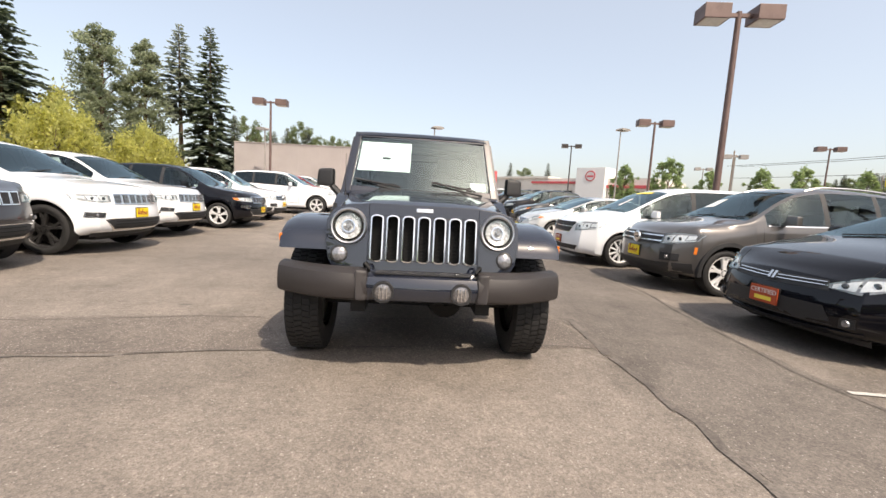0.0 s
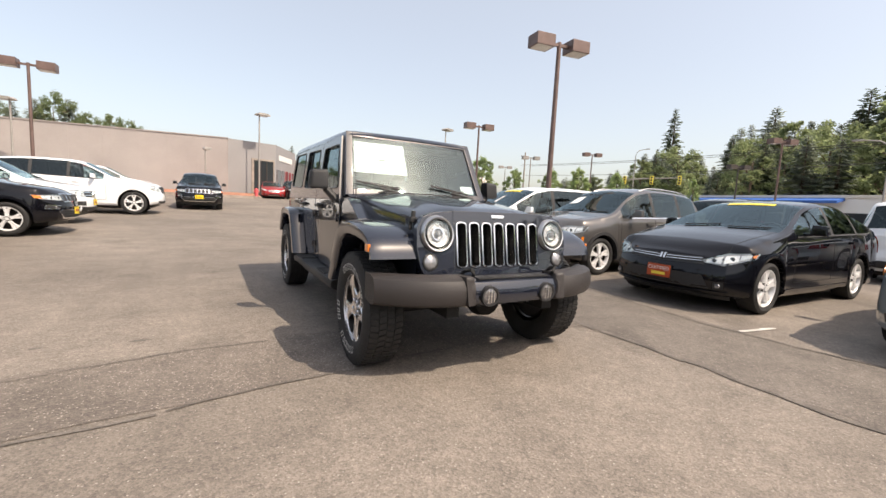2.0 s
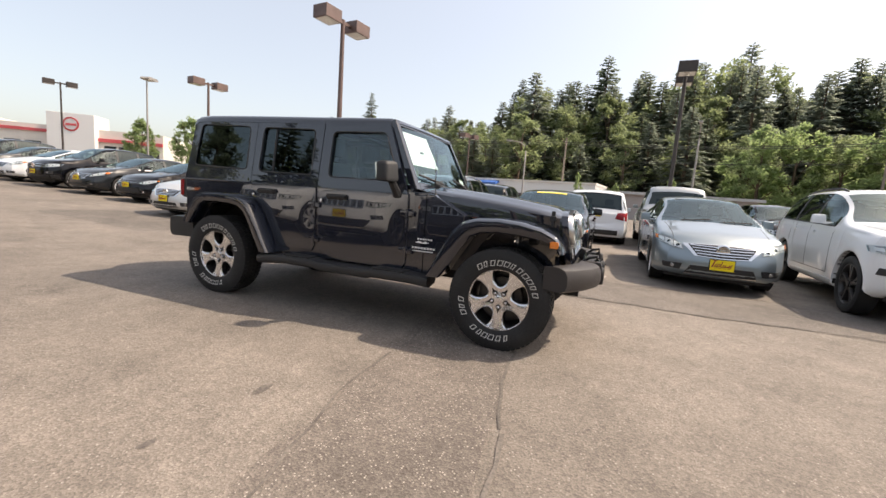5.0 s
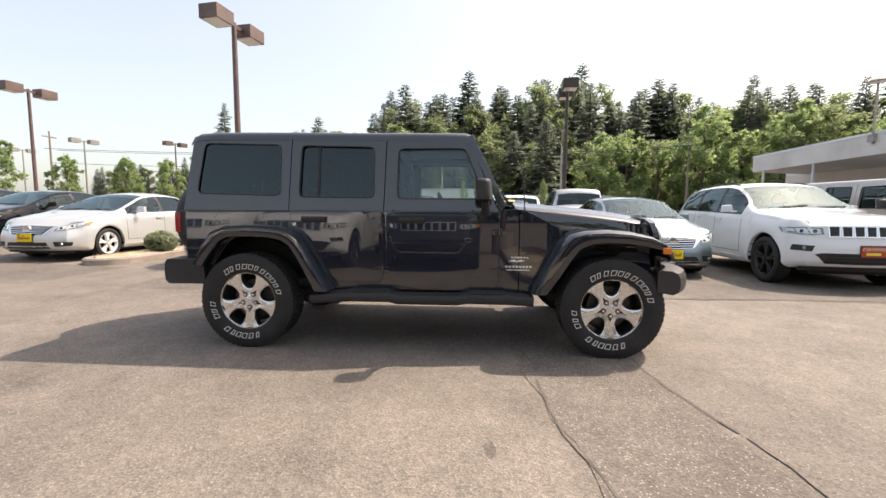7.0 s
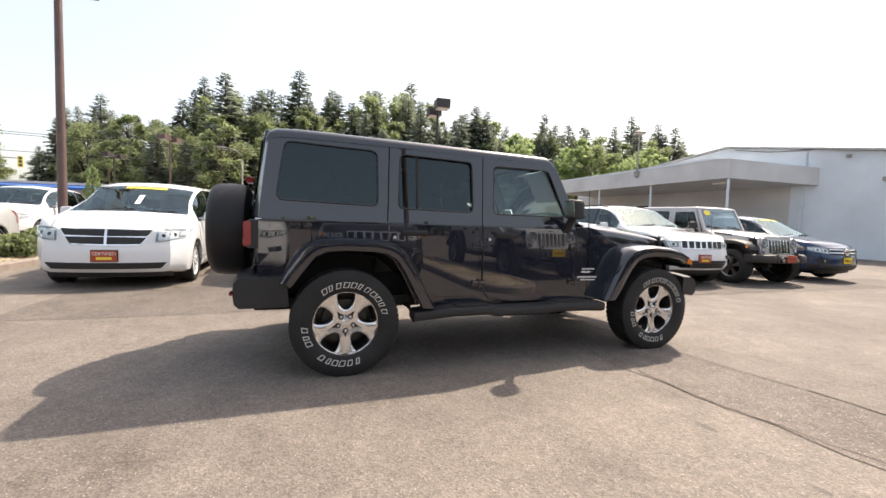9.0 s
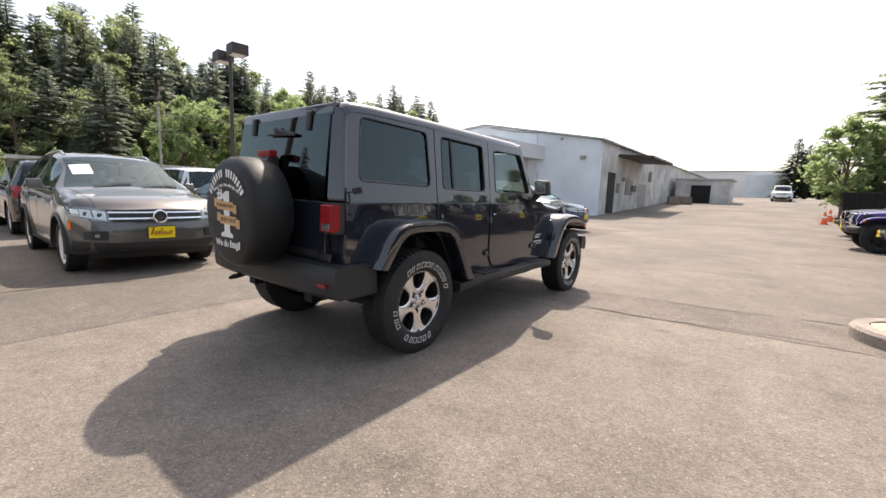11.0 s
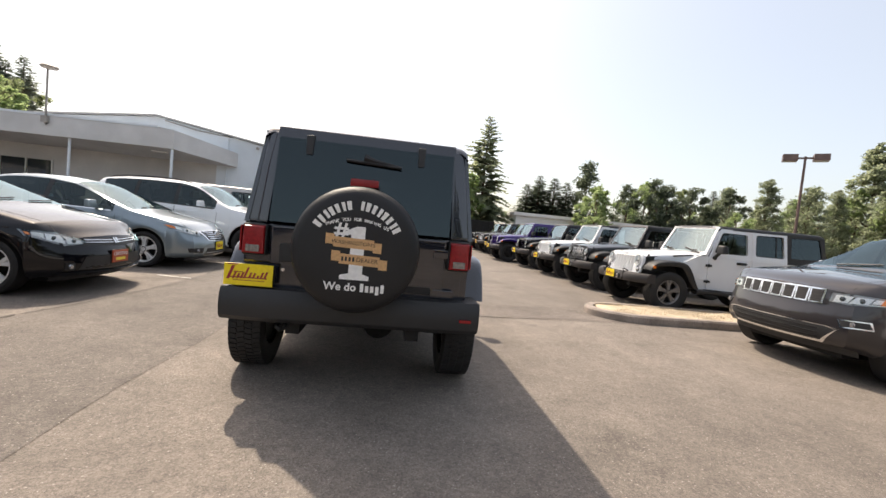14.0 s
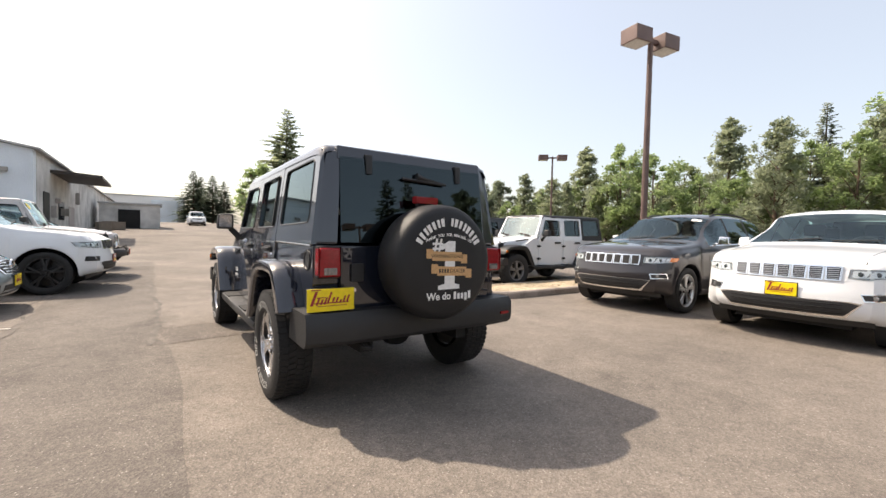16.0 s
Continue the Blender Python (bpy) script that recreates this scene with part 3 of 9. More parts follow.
def lerp_table(table, x):
    if x <= table[0][0]:
        return table[0][1]
    for (a, va), (b, vb) in zip(table, table[1:]):
        if x <= b:
            return va + (vb - va) * (x - a) / (b - a)
    return table[-1][1]


def smooth_table(table, lo, hi, r=0.075):
    """A table blurred a little, so that its corners are round."""
    def f(x):
        q = min(r, max(0.0, min(x - lo, hi - x)) / 4)
        return sum(lerp_table(table, x + d * q) * w for d, w in ((-2, 0.1), (-1, 0.2), (0, 0.4), (1, 0.2), (2, 0.1)))
    return f


SHAPES = {
    # lengths run from the front bumper back; top and belt: height by length; nose and tail: setback by height
    "grand": dict(L=4.82, W=0.97, H=1.76, wb=2.915, fo=0.83, wr=0.385, zb=0.27, arch=0.445, lamp=0.888, chin=0.36,
                  top=[(0, 0.985), (0.06, 1.01), (0.13, 1.045), (0.28, 1.095), (0.7, 1.15), (1.2, 1.195), (1.42, 1.25), (2.15, 1.69), (2.5, 1.75), (3.2, 1.76), (3.8, 1.735), (4.35, 1.67), (4.66, 1.30), (4.74, 1.16), (4.82, 1.06)],
                  belt=[(0, 0.91), (0.13, 0.965), (0.4, 1.02), (1.3, 1.09), (2.5, 1.13), (4.3, 1.19), (4.7, 1.08), (4.82, 0.98)],
                  nose=[(0.34, 0.10), (0.40, 0.03), (0.46, 0.0), (0.64, 0.0), (0.74, 0.03), (0.80, 0.045), (0.97, 0.075), (1.0, 0.10)], tail=[(0.34, 0.08), (0.42, 0.0), (0.66, 0.0), (0.72, 0.05), (1.1, 0.08)],
                  cowl=1.36, rf=2.14, rr=4.33, rg=4.68, pillars=[(2.50, 2.58), (3.42, 3.50), (4.22, 4.40)], inset=0.20),
    "suv": dict(L=4.45, W=0.905, H=1.68, wb=2.62, fo=0.89, wr=0.345, zb=0.24, arch=0.40, lamp=0.80, chin=0.30,
                top=[(0, 0.87), (0.06, 0.90), (0.13, 0.945), (0.3, 1.005), (0.7, 1.06), (1.08, 1.11), (1.25, 1.16), (2.0, 1.60), (2.45, 1.675), (3.0, 1.68), (3.5, 1.655), (3.95, 1.59), (4.3, 1.2), (4.37, 1.10), (4.45, 1.0)],
                belt=[(0, 0.80), (0.13, 0.86), (0.4, 0.93), (1.2, 1.02), (2.4, 1.06), (4.0, 1.10), (4.33, 1.0), (4.45, 0.92)],
                nose=[(0.28, 0.10), (0.34, 0.03), (0.40, 0.0), (0.60, 0.0), (0.68, 0.025), (0.74, 0.035), (0.86, 0.07), (0.89, 0.09)], tail=[(0.30, 0.08), (0.38, 0.0), (0.60, 0.0), (0.66, 0.05), (1.0, 0.08)],
                cowl=1.18, rf=2.03, rr=3.93, rg=4.33, pillars=[(2.36, 2.44), (3.20, 3.28), (3.86, 4.02)], inset=0.19),
    "sedan": dict(L=4.65, W=0.91, H=1.47, wb=2.70, fo=0.93, wr=0.325, zb=0.19, arch=0.375, lamp=0.67, chin=0.22,
                  top=[(0, 0.70), (0.06, 0.735), (0.13, 0.775), (0.3, 0.84), (0.7, 0.935), (1.1, 1.005), (1.28, 1.05), (2.15, 1.405), (2.6, 1.465), (3.0, 1.465), (3.35, 1.43), (3.65, 1.34), (4.15, 1.09), (4.32, 1.06), (4.55, 1.03), (4.65, 0.97)],
                  belt=[(0, 0.63), (0.13, 0.70), (0.4, 0.79), (1.2, 0.91), (2.4, 0.96), (3.8, 1.0), (4.4, 0.98), (4.65, 0.90)],
                  nose=[(0.20, 0.12), (0.25, 0.04), (0.31, 0.0), (0.46, 0.0), (0.55, 0.03), (0.62, 0.06), (0.70, 0.11), (0.74, 0.14)], tail=[(0.24, 0.08), (0.32, 0.0), (0.56, 0.0), (0.64, 0.05), (1.0, 0.02)],
                  cowl=1.20, rf=2.20, rr=3.40, rg=4.14, pillars=[(2.52, 2.60), (3.38, 3.44), (3.84, 4.3)], inset=0.20),
    "van": dict(L=5.15, W=0.98, H=1.73, wb=3.08, fo=0.96, wr=0.34, zb=0.20, arch=0.39, lamp=0.80, chin=0.25,
                top=[(0, 0.89), (0.06, 0.92), (0.13, 0.955), (0.3, 1.01), (0.6, 1.07), (0.95, 1.13), (1.12, 1.18), (1.95, 1.62), (2.4, 1.715), (3.2, 1.735), (4.2, 1.725), (4.85, 1.67), (5.03, 1.15), (5.09, 1.05), (5.15, 0.98)],
                belt=[(0, 0.81), (0.13, 0.87), (0.4, 0.93), (1.0, 1.0), (2.4, 1.02), (4.6, 1.05), (5.05, 1.0), (5.15, 0.90)],
                nose=[(0.23, 0.10), (0.29, 0.03), (0.35, 0.0), (0.56, 0.0), (0.66, 0.03), (0.74, 0.045), (0.88, 0.08), (0.91, 0.10)], tail=[(0.26, 0.08), (0.34, 0.0), (0.56, 0.0), (0.62, 0.05), (1.0, 0.07)],
                cowl=1.02, rf=1.98, rr=4.83, rg=5.05, pillars=[(2.42, 2.52), (3.55, 3.65), (4.72, 4.88)], inset=0.15),
    "pickup": dict(L=5.8, W=1.0, H=1.88, wb=3.55, fo=1.0, wr=0.40, zb=0.33, arch=0.47, lamp=0.95, chin=0.42,
                   top=[(0, 1.08), (0.06, 1.10), (0.15, 1.14), (1.3, 1.24), (1.5, 1.28), (2.1, 1.90), (2.5, 2.0), (3.5, 1.99), (3.72, 1.9), (3.86, 1.28), (3.9, 1.25), (5.72, 1.23), (5.8, 1.2)],
                   belt=[(0, 0.98), (0.2, 1.06), (1.4, 1.15), (3.8, 1.17), (5.7, 1.16), (5.8, 1.13)],
                   nose=[(0.42, 0.08), (0.5, 0.0), (0.72, 0.0), (0.76, 0.06), (1.05, 0.08), (1.1, 0.11)], tail=[(0.40, 0.03), (0.5, 0.0), (0.66, 0.0), (0.7, 0.05), (1.2, 0.05)],
                   cowl=1.46, rf=2.15, rr=3.70, rg=3.86, pillars=[(2.55, 2.63), (3.30, 3.45), (3.66, 3.9)], inset=0.17),
}

SHAPES["compact_sedan"] = dict(SHAPES["sedan"], W=0.885, top=[(y, z + 0.035 * min(1.0, max(0.0, (y - 1.2) / 0.9))) for y, z in SHAPES["sedan"]["top"]])
SHAPES["low_sedan"] = dict(SHAPES["sedan"], fo=0.80, wb=2.76)


def car_body(sh):
    """The painted shell, its glass by opening, and a tree to lay details on."""
    L, W, zb, inset = sh["L"], sh["W"], sh["zb"], sh["inset"]
    top, belt = smooth_table(sh["top"], 0, L), smooth_table(sh["belt"], 0, L)
    axles = [sh["fo"], sh["fo"] + sh["wb"]]
    zc, R = sh["wr"], sh["arch"]
    fixed = {0.0, 0.012, 0.035, 0.07, 0.11, 0.16, 0.22, 0.29, 0.37, L - 0.16, L - 0.09, L - 0.04, L - 0.012, L, sh["cowl"], sh["rf"], sh["rr"], sh["rg"]}
    for a, b in sh["pillars"]:
        fixed |= {a, b}
    for a in axles:
        fixed |= {a - R - 0.005, a + R + 0.005}
        fixed |= {a + R * math.cos(math.pi * i / 18) for i in range(19)}
    n = int(L / 0.085)
    marks = sorted(fixed | {L * i / n for i in range(n + 1) if min(abs(L * i / n - m) for m in fixed) > 0.03})
    ys = []
    for y in marks:
        if not ys or y - ys[-1] > 0.0035:
            ys.append(y)
    low0 = sh["chin"]

    def arch_at(y):
        for a in axles:
            if abs(y - a) <= R + 1e-4:
                return zc + math.sqrt(max(0.0, R * R - (y - a) ** 2))
        return None
    rows = []
    for y in ys:
        e = min(y, L - y)
        plan = W * (1 - (0.20 if y < L / 2 else 0.10) * max(0, 1 - e / 0.62) ** 2.2)
        zt, zl = top(y), belt(y)
        low = zb + (low0 - zb) * max(0, 1 - e / 0.6) ** 0.8
        zl = min(zl, zt - 0.015)
        tall = smoothstep(0.1, 0.45, zt - zl)
        rail_w = plan * 0.90 if tall <= 0 else plan * 0.94 - inset * tall
        rail_z = max(zt - 0.012 - 0.05 * tall - 0.02 * (1 - tall), zl + 0.004)
        az = arch_at(y)
        near = max(0.0, 1 - min(abs(y - a) for a in axles) / (R + 0.2))
        bulge = 0.02 * smoothstep(0.0, 0.6, near)
        sl = az if az else low
        hb = zl - sl
        p = [(0, low), (plan * 0.35, low), (plan * 0.62, low)]
        if az:
            p += [(plan * 0.93 + bulge, sl), (plan * 0.99 + bulge, sl), (plan * 0.995 + bulge, sl + 0.012)]
            p += [(plan + bulge * 0.8, sl + 0.05), (plan * 0.998 + bulge * 0.4, sl + hb * 0.55), (plan * 0.985, sl + hb * 0.88)]
        else:
            p += [(plan * 0.90, low), (plan * 0.965 + bulge, low + 0.04), (plan * 0.985 + bulge, low + hb * 0.18)]
            p += [(plan * 0.995 + bulge * 0.6, low + hb * 0.40), (plan, low + hb * 0.70), (plan * 0.985, low + hb * 0.91)]
        p += [(plan * 0.965, zl), (plan * 0.945, zl + 0.02 * tall)]
        x0, z0 = p[-1]
        for k in (0.34, 0.67):
            p.append((x0 + (rail_w - x0) * k + 0.015 * tall * math.sin(k * math.pi), z0 + (rail_z - z0) * k))
        p.append((rail_w + 0.004, rail_z - 0.012 * tall))
        p.append((rail_w - 0.02, rail_z + 0.012 * tall))
        for k in (0.8, 0.55, 0.28, 0.0):
            q = (rail_w - 0.02) * k
            p.append((q, zt - (zt - rail_z - 0.012 * tall) * (k ** 2.4)))
        soft = 0.10 + 0.34 * (1 - tall)
        for _ in range(3):      # round the shoulders, most where there is no cabin
            q = list(p)
            for c in range(7, len(p) - 1):
                w = soft if tall < 0.9 or c > 12 or c < 10 else 0.05
                p[c] = tuple(q[c][d] * (1 - w) + (q[c - 1][d] + q[c + 1][d]) * 0.5 * w for d in (0, 1))
        rows.append(p)
    m = len(rows[0])
    V, idx = [], {}
    for i, (y, p) in enumerate(zip(ys, rows)):
        for k, (x, z) in enumerate(p):
            idx[i, k, 1] = len(V)
            V.append([x, y, z])
            if x > 1e-6:
                idx[i, k, -1] = len(V)
                V.append([-x, y, z])
            else:
                idx[i, k, -1] = idx[i, k, 1]
    groups = {"body": [], "windshield": [], "rear_window": []}

    def opening(i, k):
        ym = (ys[i] + ys[i + 1]) / 2
        if 14 <= k:
            if sh["cowl"] < ym < sh["rf"]:
                return "windshield"
            if sh["rr"] < ym < sh["rg"]:
                return "rear_window"
            return "body"
        if 10 <= k <= 12 and sh["cowl"] + 0.30 < ym < sh["rg"] - 0.05 and top(ym) - belt(ym) > 0.16:
            for n_, (a, b) in enumerate(sh["pillars"]):
                if a < ym < b:
                    return "pillar_trim_%d" % n_ if n_ < 2 else "body"
            return "side_window_%d" % sum(ym > b for a, b in sh["pillars"])
        return "body"
    for i in range(len(ys) - 1):
        inside = arch_at(ys[i]) and arch_at(ys[i + 1])
        for k in range(m - 1):
            if k == 2 and (arch_at(ys[i]) or arch_at(ys[i + 1])):
                continue
            which = opening(i, k)
            for s in (1, -1):
                f = [idx[i, k, s], idx[i, k + 1, s], idx[i + 1, k + 1, s], idx[i + 1, k, s]]
                f = list(dict.fromkeys(f))
                if len(f) < 3:
                    continue
                key = which if not which.startswith(("side", "pillar")) else which + ("l" if s > 0 else "r")
                groups.setdefault(key, []).append(tuple(f[::-1] if s > 0 else f))
    for i, s in ((0, 1), (len(ys) - 1, -1)):      # front and rear faces, in rings
        ring = [idx[i, k, 1] for k in range(m)] + [idx[i, k, -1] for k in range(m - 2, 0, -1)]
        zm = (rows[i][0][1] + rows[i][-1][1]) / 2
        for q in (0.94, 0.87, 0.79, 0.70, 0.61, 0.52, 0.43, 0.34, 0.25, 0.16, 0.07):
            inner = []
            for v in ring:
                pass
            base = [V[v] for v in ([idx[i, k, 1] for k in range(m)] + [idx[i, k, -1] for k in range(m - 2, 0, -1)])]
            for v in base:
                inner.append(len(V))
                V.append([v[0] * q, ys[i], zm + (v[2] - zm) * q])
            for j in range(len(ring)):
                r = (j + 1) % len(ring)
                f = (ring[j], ring[r], inner[r], inner[j])
                groups["body"].append(f[::-1] if s > 0 else f)
            ring = inner
        groups["body"].append(tuple(ring[::-1] if s > 0 else ring))
    for v in V:      # bow the two ends in plan and profile
        reach = (min(0.46, sh["fo"] - R - 0.008), 0.46)
        for near_end, table, bow in ((v[1], sh["nose"], 0.15), (L - v[1], sh["tail"], 0.07)):
            span = reach[0] if table is sh["nose"] else reach[1]
            if near_end < span:
                back = lerp_table(table, v[2]) + bow * (abs(v[0]) / (0.8 * W)) ** 2.4
                move = min(back, 0.27) * (1 - near_end / span)
                v[1] += move if table is sh["nose"] else -move
    full = [f for g in groups.values() for f in g]
    tree = BVHTree.FromPolygons([Vector(v) for v in V], full)
    return V, groups, tree


def pick(V, faces):
    used = sorted({i for f in faces for i in f})
    where = {i: k for k, i in enumerate(used)}
    return Geo().add([V[i] for i in used], [tuple(where[i] for i in f) for f in faces])


def laid(tree, corners, way, lift=0.006, depth=0.012, nu=7, nv=4):
    """A panel laid on the body: its four corners are seen along way ('front', 'rear', 'left', 'right'), bent to the surface."""
    dirs = {"front": Vector((0, 1, 0)), "rear": Vector((0, -1, 0)), "left": Vector((-1, 0, 0)), "right": Vector((1, 0, 0)), "top": Vector((0, 0, -1))}
    d = dirs[way]
    if len(corners) == 4:
        (a, b, c, e) = corners
        foot, head = [a, b], [e, c]
    else:      # a lower and an upper line
        foot, head = corners

    def on(line, u):
        q = u * (len(line) - 1)
        i = min(int(q), len(line) - 2)
        return [line[i][k] + (line[i + 1][k] - line[i][k]) * (q - i) for k in (0, 1)]
    outer, inner = [], []
    last = None
    for j in range(nv + 1):
        ro, ri = [], []
        for i in range(nu + 1):
            u, v = i / nu, j / nv
            f0, h0 = on(foot, u), on(head, u)
            p = [f0[k] * (1 - v) + h0[k] * v for k in (0, 1)]
            o = Vector((p[0], 0, p[1])) if way in ("front", "rear") else (Vector((p[0], p[1], 0)) if way == "top" else Vector((0, p[0], p[1])))
            hit, nrm, _, _ = tree.ray_cast(o - d * 9, d)
            if hit is None:
                hit, nrm = (last if last else (o, -d))
            if nrm.dot(d) > 0:
                nrm = -nrm
            last = (hit, nrm)
            ro.append(hit + nrm * lift), ri.append(hit - nrm * depth)
        outer.append(ro), inner.append(ri)
    g = Geo().grid(outer)
    m, n = nu + 1, nv + 1
    rim = [(0, i) for i in range(m)] + [(j, m - 1) for j in range(1, n)] + [(n - 1, i) for i in range(m - 2, -1, -1)] + [(j, 0) for j in range(n - 2, 0, -1)]
    k = len(g.v)
    g.v += [tuple(inner[j][i]) for j, i in rim]
    for q in range(len(rim)):
        r = (q + 1) % len(rim)
        g.f.append((rim[q][0] * m + rim[q][1], rim[r][0] * m + rim[r][1], k + r, k + q))
    return g


def both(tree, corners, way, **kw):
    out = []
    for s in (1, -1):
        if len(corners) == 4:
            out.append(laid(tree, [(s * x, z) for x, z in corners], way, **kw))
        else:
            out.append(laid(tree, [[(s * x, z) for x, z in line] for line in corners], way, **kw))
    return out


def script_bars(geo_y, x, z, w, h, parent, material=SCRIPT_RED, tilt=0.06, behind=False):
    """Unreadable script on a plate: slanted bars in a row."""
    g, n = Geo(), 10
    for i in range(n):
        cx = x - w * 0.40 + w * 0.80 * (i + 0.5) / n
        hh = h * (0.62, 0.30, 0.24, 0.30, 0.52, 0.26, 0.24, 0.12, 0.26, 0.28)[i]
        ww, zz = w * (0.020 if i else 0.030), z - h * 0.02 + tilt * (i - n / 2) * 0.02
        sl = hh * 0.35
        g.hexa([(cx - ww - sl / 2, geo_y, zz - h * 0.13), (cx + ww - sl / 2, geo_y, zz - h * 0.13), (cx + ww - sl / 2, geo_y + 0.002, zz - h * 0.13), (cx - ww - sl / 2, geo_y + 0.002, zz - h * 0.13),
                (cx - ww + sl / 2, geo_y, zz - h * 0.13 + hh), (cx + ww + sl / 2, geo_y, zz - h * 0.13 + hh), (cx + ww + sl / 2, geo_y + 0.002, zz - h * 0.13 + hh), (cx - ww + sl / 2, geo_y + 0.002, zz - h * 0.13 + hh)])
    for z0, z1, x0, x1 in ((-0.15, -0.10, -0.36, 0.38), (0.10, 0.14, -0.30, -0.12), (0.44, 0.49, -0.42, -0.22), (-0.27, -0.245, -0.30, 0.34)):
        g.box(x + w * x0, x + w * x1, geo_y + 0.0003, geo_y + 0.0018, z + h * z0, z + h * z1)
    if behind:
        g.v = [(2 * x - a, b, c) for a, b, c in g.v]
    return part("script_bar", g, material, parent, "dark red bars of script")


def add_plate(parent, tree, x, z, kind="yellow", way="front", w=0.31, h=0.155):
    d = Vector((0, 1, 0)) if way == "front" else Vector((0, -1, 0))
    ys = []
    for dx in (-w / 2, 0, w / 2):
        for dz in (-h / 2, h / 2):
            hit = tree.ray_cast(Vector((x + dx, 0, z + dz)) - d * 9, d)[0]
            if hit is not None:
                ys.append(hit.y)
    y = (min(ys) if way == "front" else max(ys)) if ys else 0
    s = -1 if way == "front" else 1
    y += s * 0.012
    p = part("plate", Geo().box(x - w / 2, x + w / 2, y - 0.006, y + 0.006, z - h / 2, z + h / 2), PLATE_YELLOW if kind == "yellow" else PLATE_RED, parent,
             "yellow dealer plate with red script bars" if kind == "yellow" else "orange-red dealer plate", bevel=0.004)
    part("plate_frame", Geo().box(x - w / 2 - 0.01, x + w / 2 + 0.01, y - s * 0.012, y - s * 0.007, z - h / 2 - 0.01, z + h / 2 + 0.01), BLACK_PLASTIC, p)
    if kind == "yellow":
        script_bars(y + s * 0.008 - 0.001, x, z, w, h, p, behind=s > 0)
    else:
        t = part("lettering", text_mesh("CERTIFIED", 0.062, LETTER_WHITE, 0.001), None, p)
        t.matrix_basis = pose(x, y + s * 0.0075, z + h * 0.2, 90, 0, 0 if s < 0 else 180)
        part("script_bar", Geo().box(x - w * 0.3, x + w * 0.3, y + s * 0.007 - 0.001, y + s * 0.007 + 0.001, z - h * 0.34, z - h * 0.1), STICKER_YELLOW, p)
    return p


def add_seats(parent, rows, floor_z, width, dash=None, wheel_x=0.36):
    """A dark cabin: seats with headrests, dashboard and steering wheel."""
    for y, tall in rows:
        for x in (-width, width):
            g = Geo()
            g.hexa([(x - 0.25, y - 0.25, floor_z + 0.22), (x + 0.25, y - 0.25, floor_z + 0.22), (x + 0.25, y + 0.28, floor_z + 0.18), (x - 0.25, y + 0.28, floor_z + 0.18),
                    (x - 0.25, y - 0.28, floor_z + 0.38), (x + 0.25, y - 0.28, floor_z + 0.38), (x + 0.25, y + 0.26, floor_z + 0.34), (x - 0.25, y + 0.26, floor_z + 0.34)])
            g.hexa([(x - 0.25, y + 0.18, floor_z + 0.3), (x + 0.25, y + 0.18, floor_z + 0.3), (x + 0.25, y + 0.33, floor_z + 0.3), (x - 0.25, y + 0.33, floor_z + 0.3),
                    (x - 0.21, y + 0.34, floor_z + tall), (x + 0.21, y + 0.34, floor_z + tall), (x + 0.21, y + 0.44, floor_z + tall), (x - 0.21, y + 0.44, floor_z + tall)])
            g.box(x - 0.14, x + 0.14, y + 0.36, y + 0.45, floor_z + tall + 0.05, floor_z + tall + 0.24)
            part("seat", g, INTERIOR, parent, bevel=0.03)
    if dash:
        y0, y1, z, w = dash
        part("dashboard", Geo().prism([(y0, z - 0.28), (y0, z - 0.03), (y0 + 0.12, z), (y1 - 0.06, z - 0.02), (y1, z - 0.10), (y1, z - 0.35)], "x", -w, w), INTERIOR_GREY, parent, bevel=0.02)
        g = Geo()
        pts = [(0.19 * math.cos(t), 0.19 * math.sin(t)) for t in [2 * math.pi * i / 20 for i in range(21)]]
        g.tube([(wheel_x + a, y1 + 0.12 + b * 0.35, z + 0.0 + b * 0.93) for a, b in pts], 0.015, 6, False)
        g.box(wheel_x - 0.17, wheel_x + 0.17, y1 + 0.10, y1 + 0.13, z - 0.03, z + 0.03)
        part("steering_wheel", g, INTERIOR, parent, smooth=True)


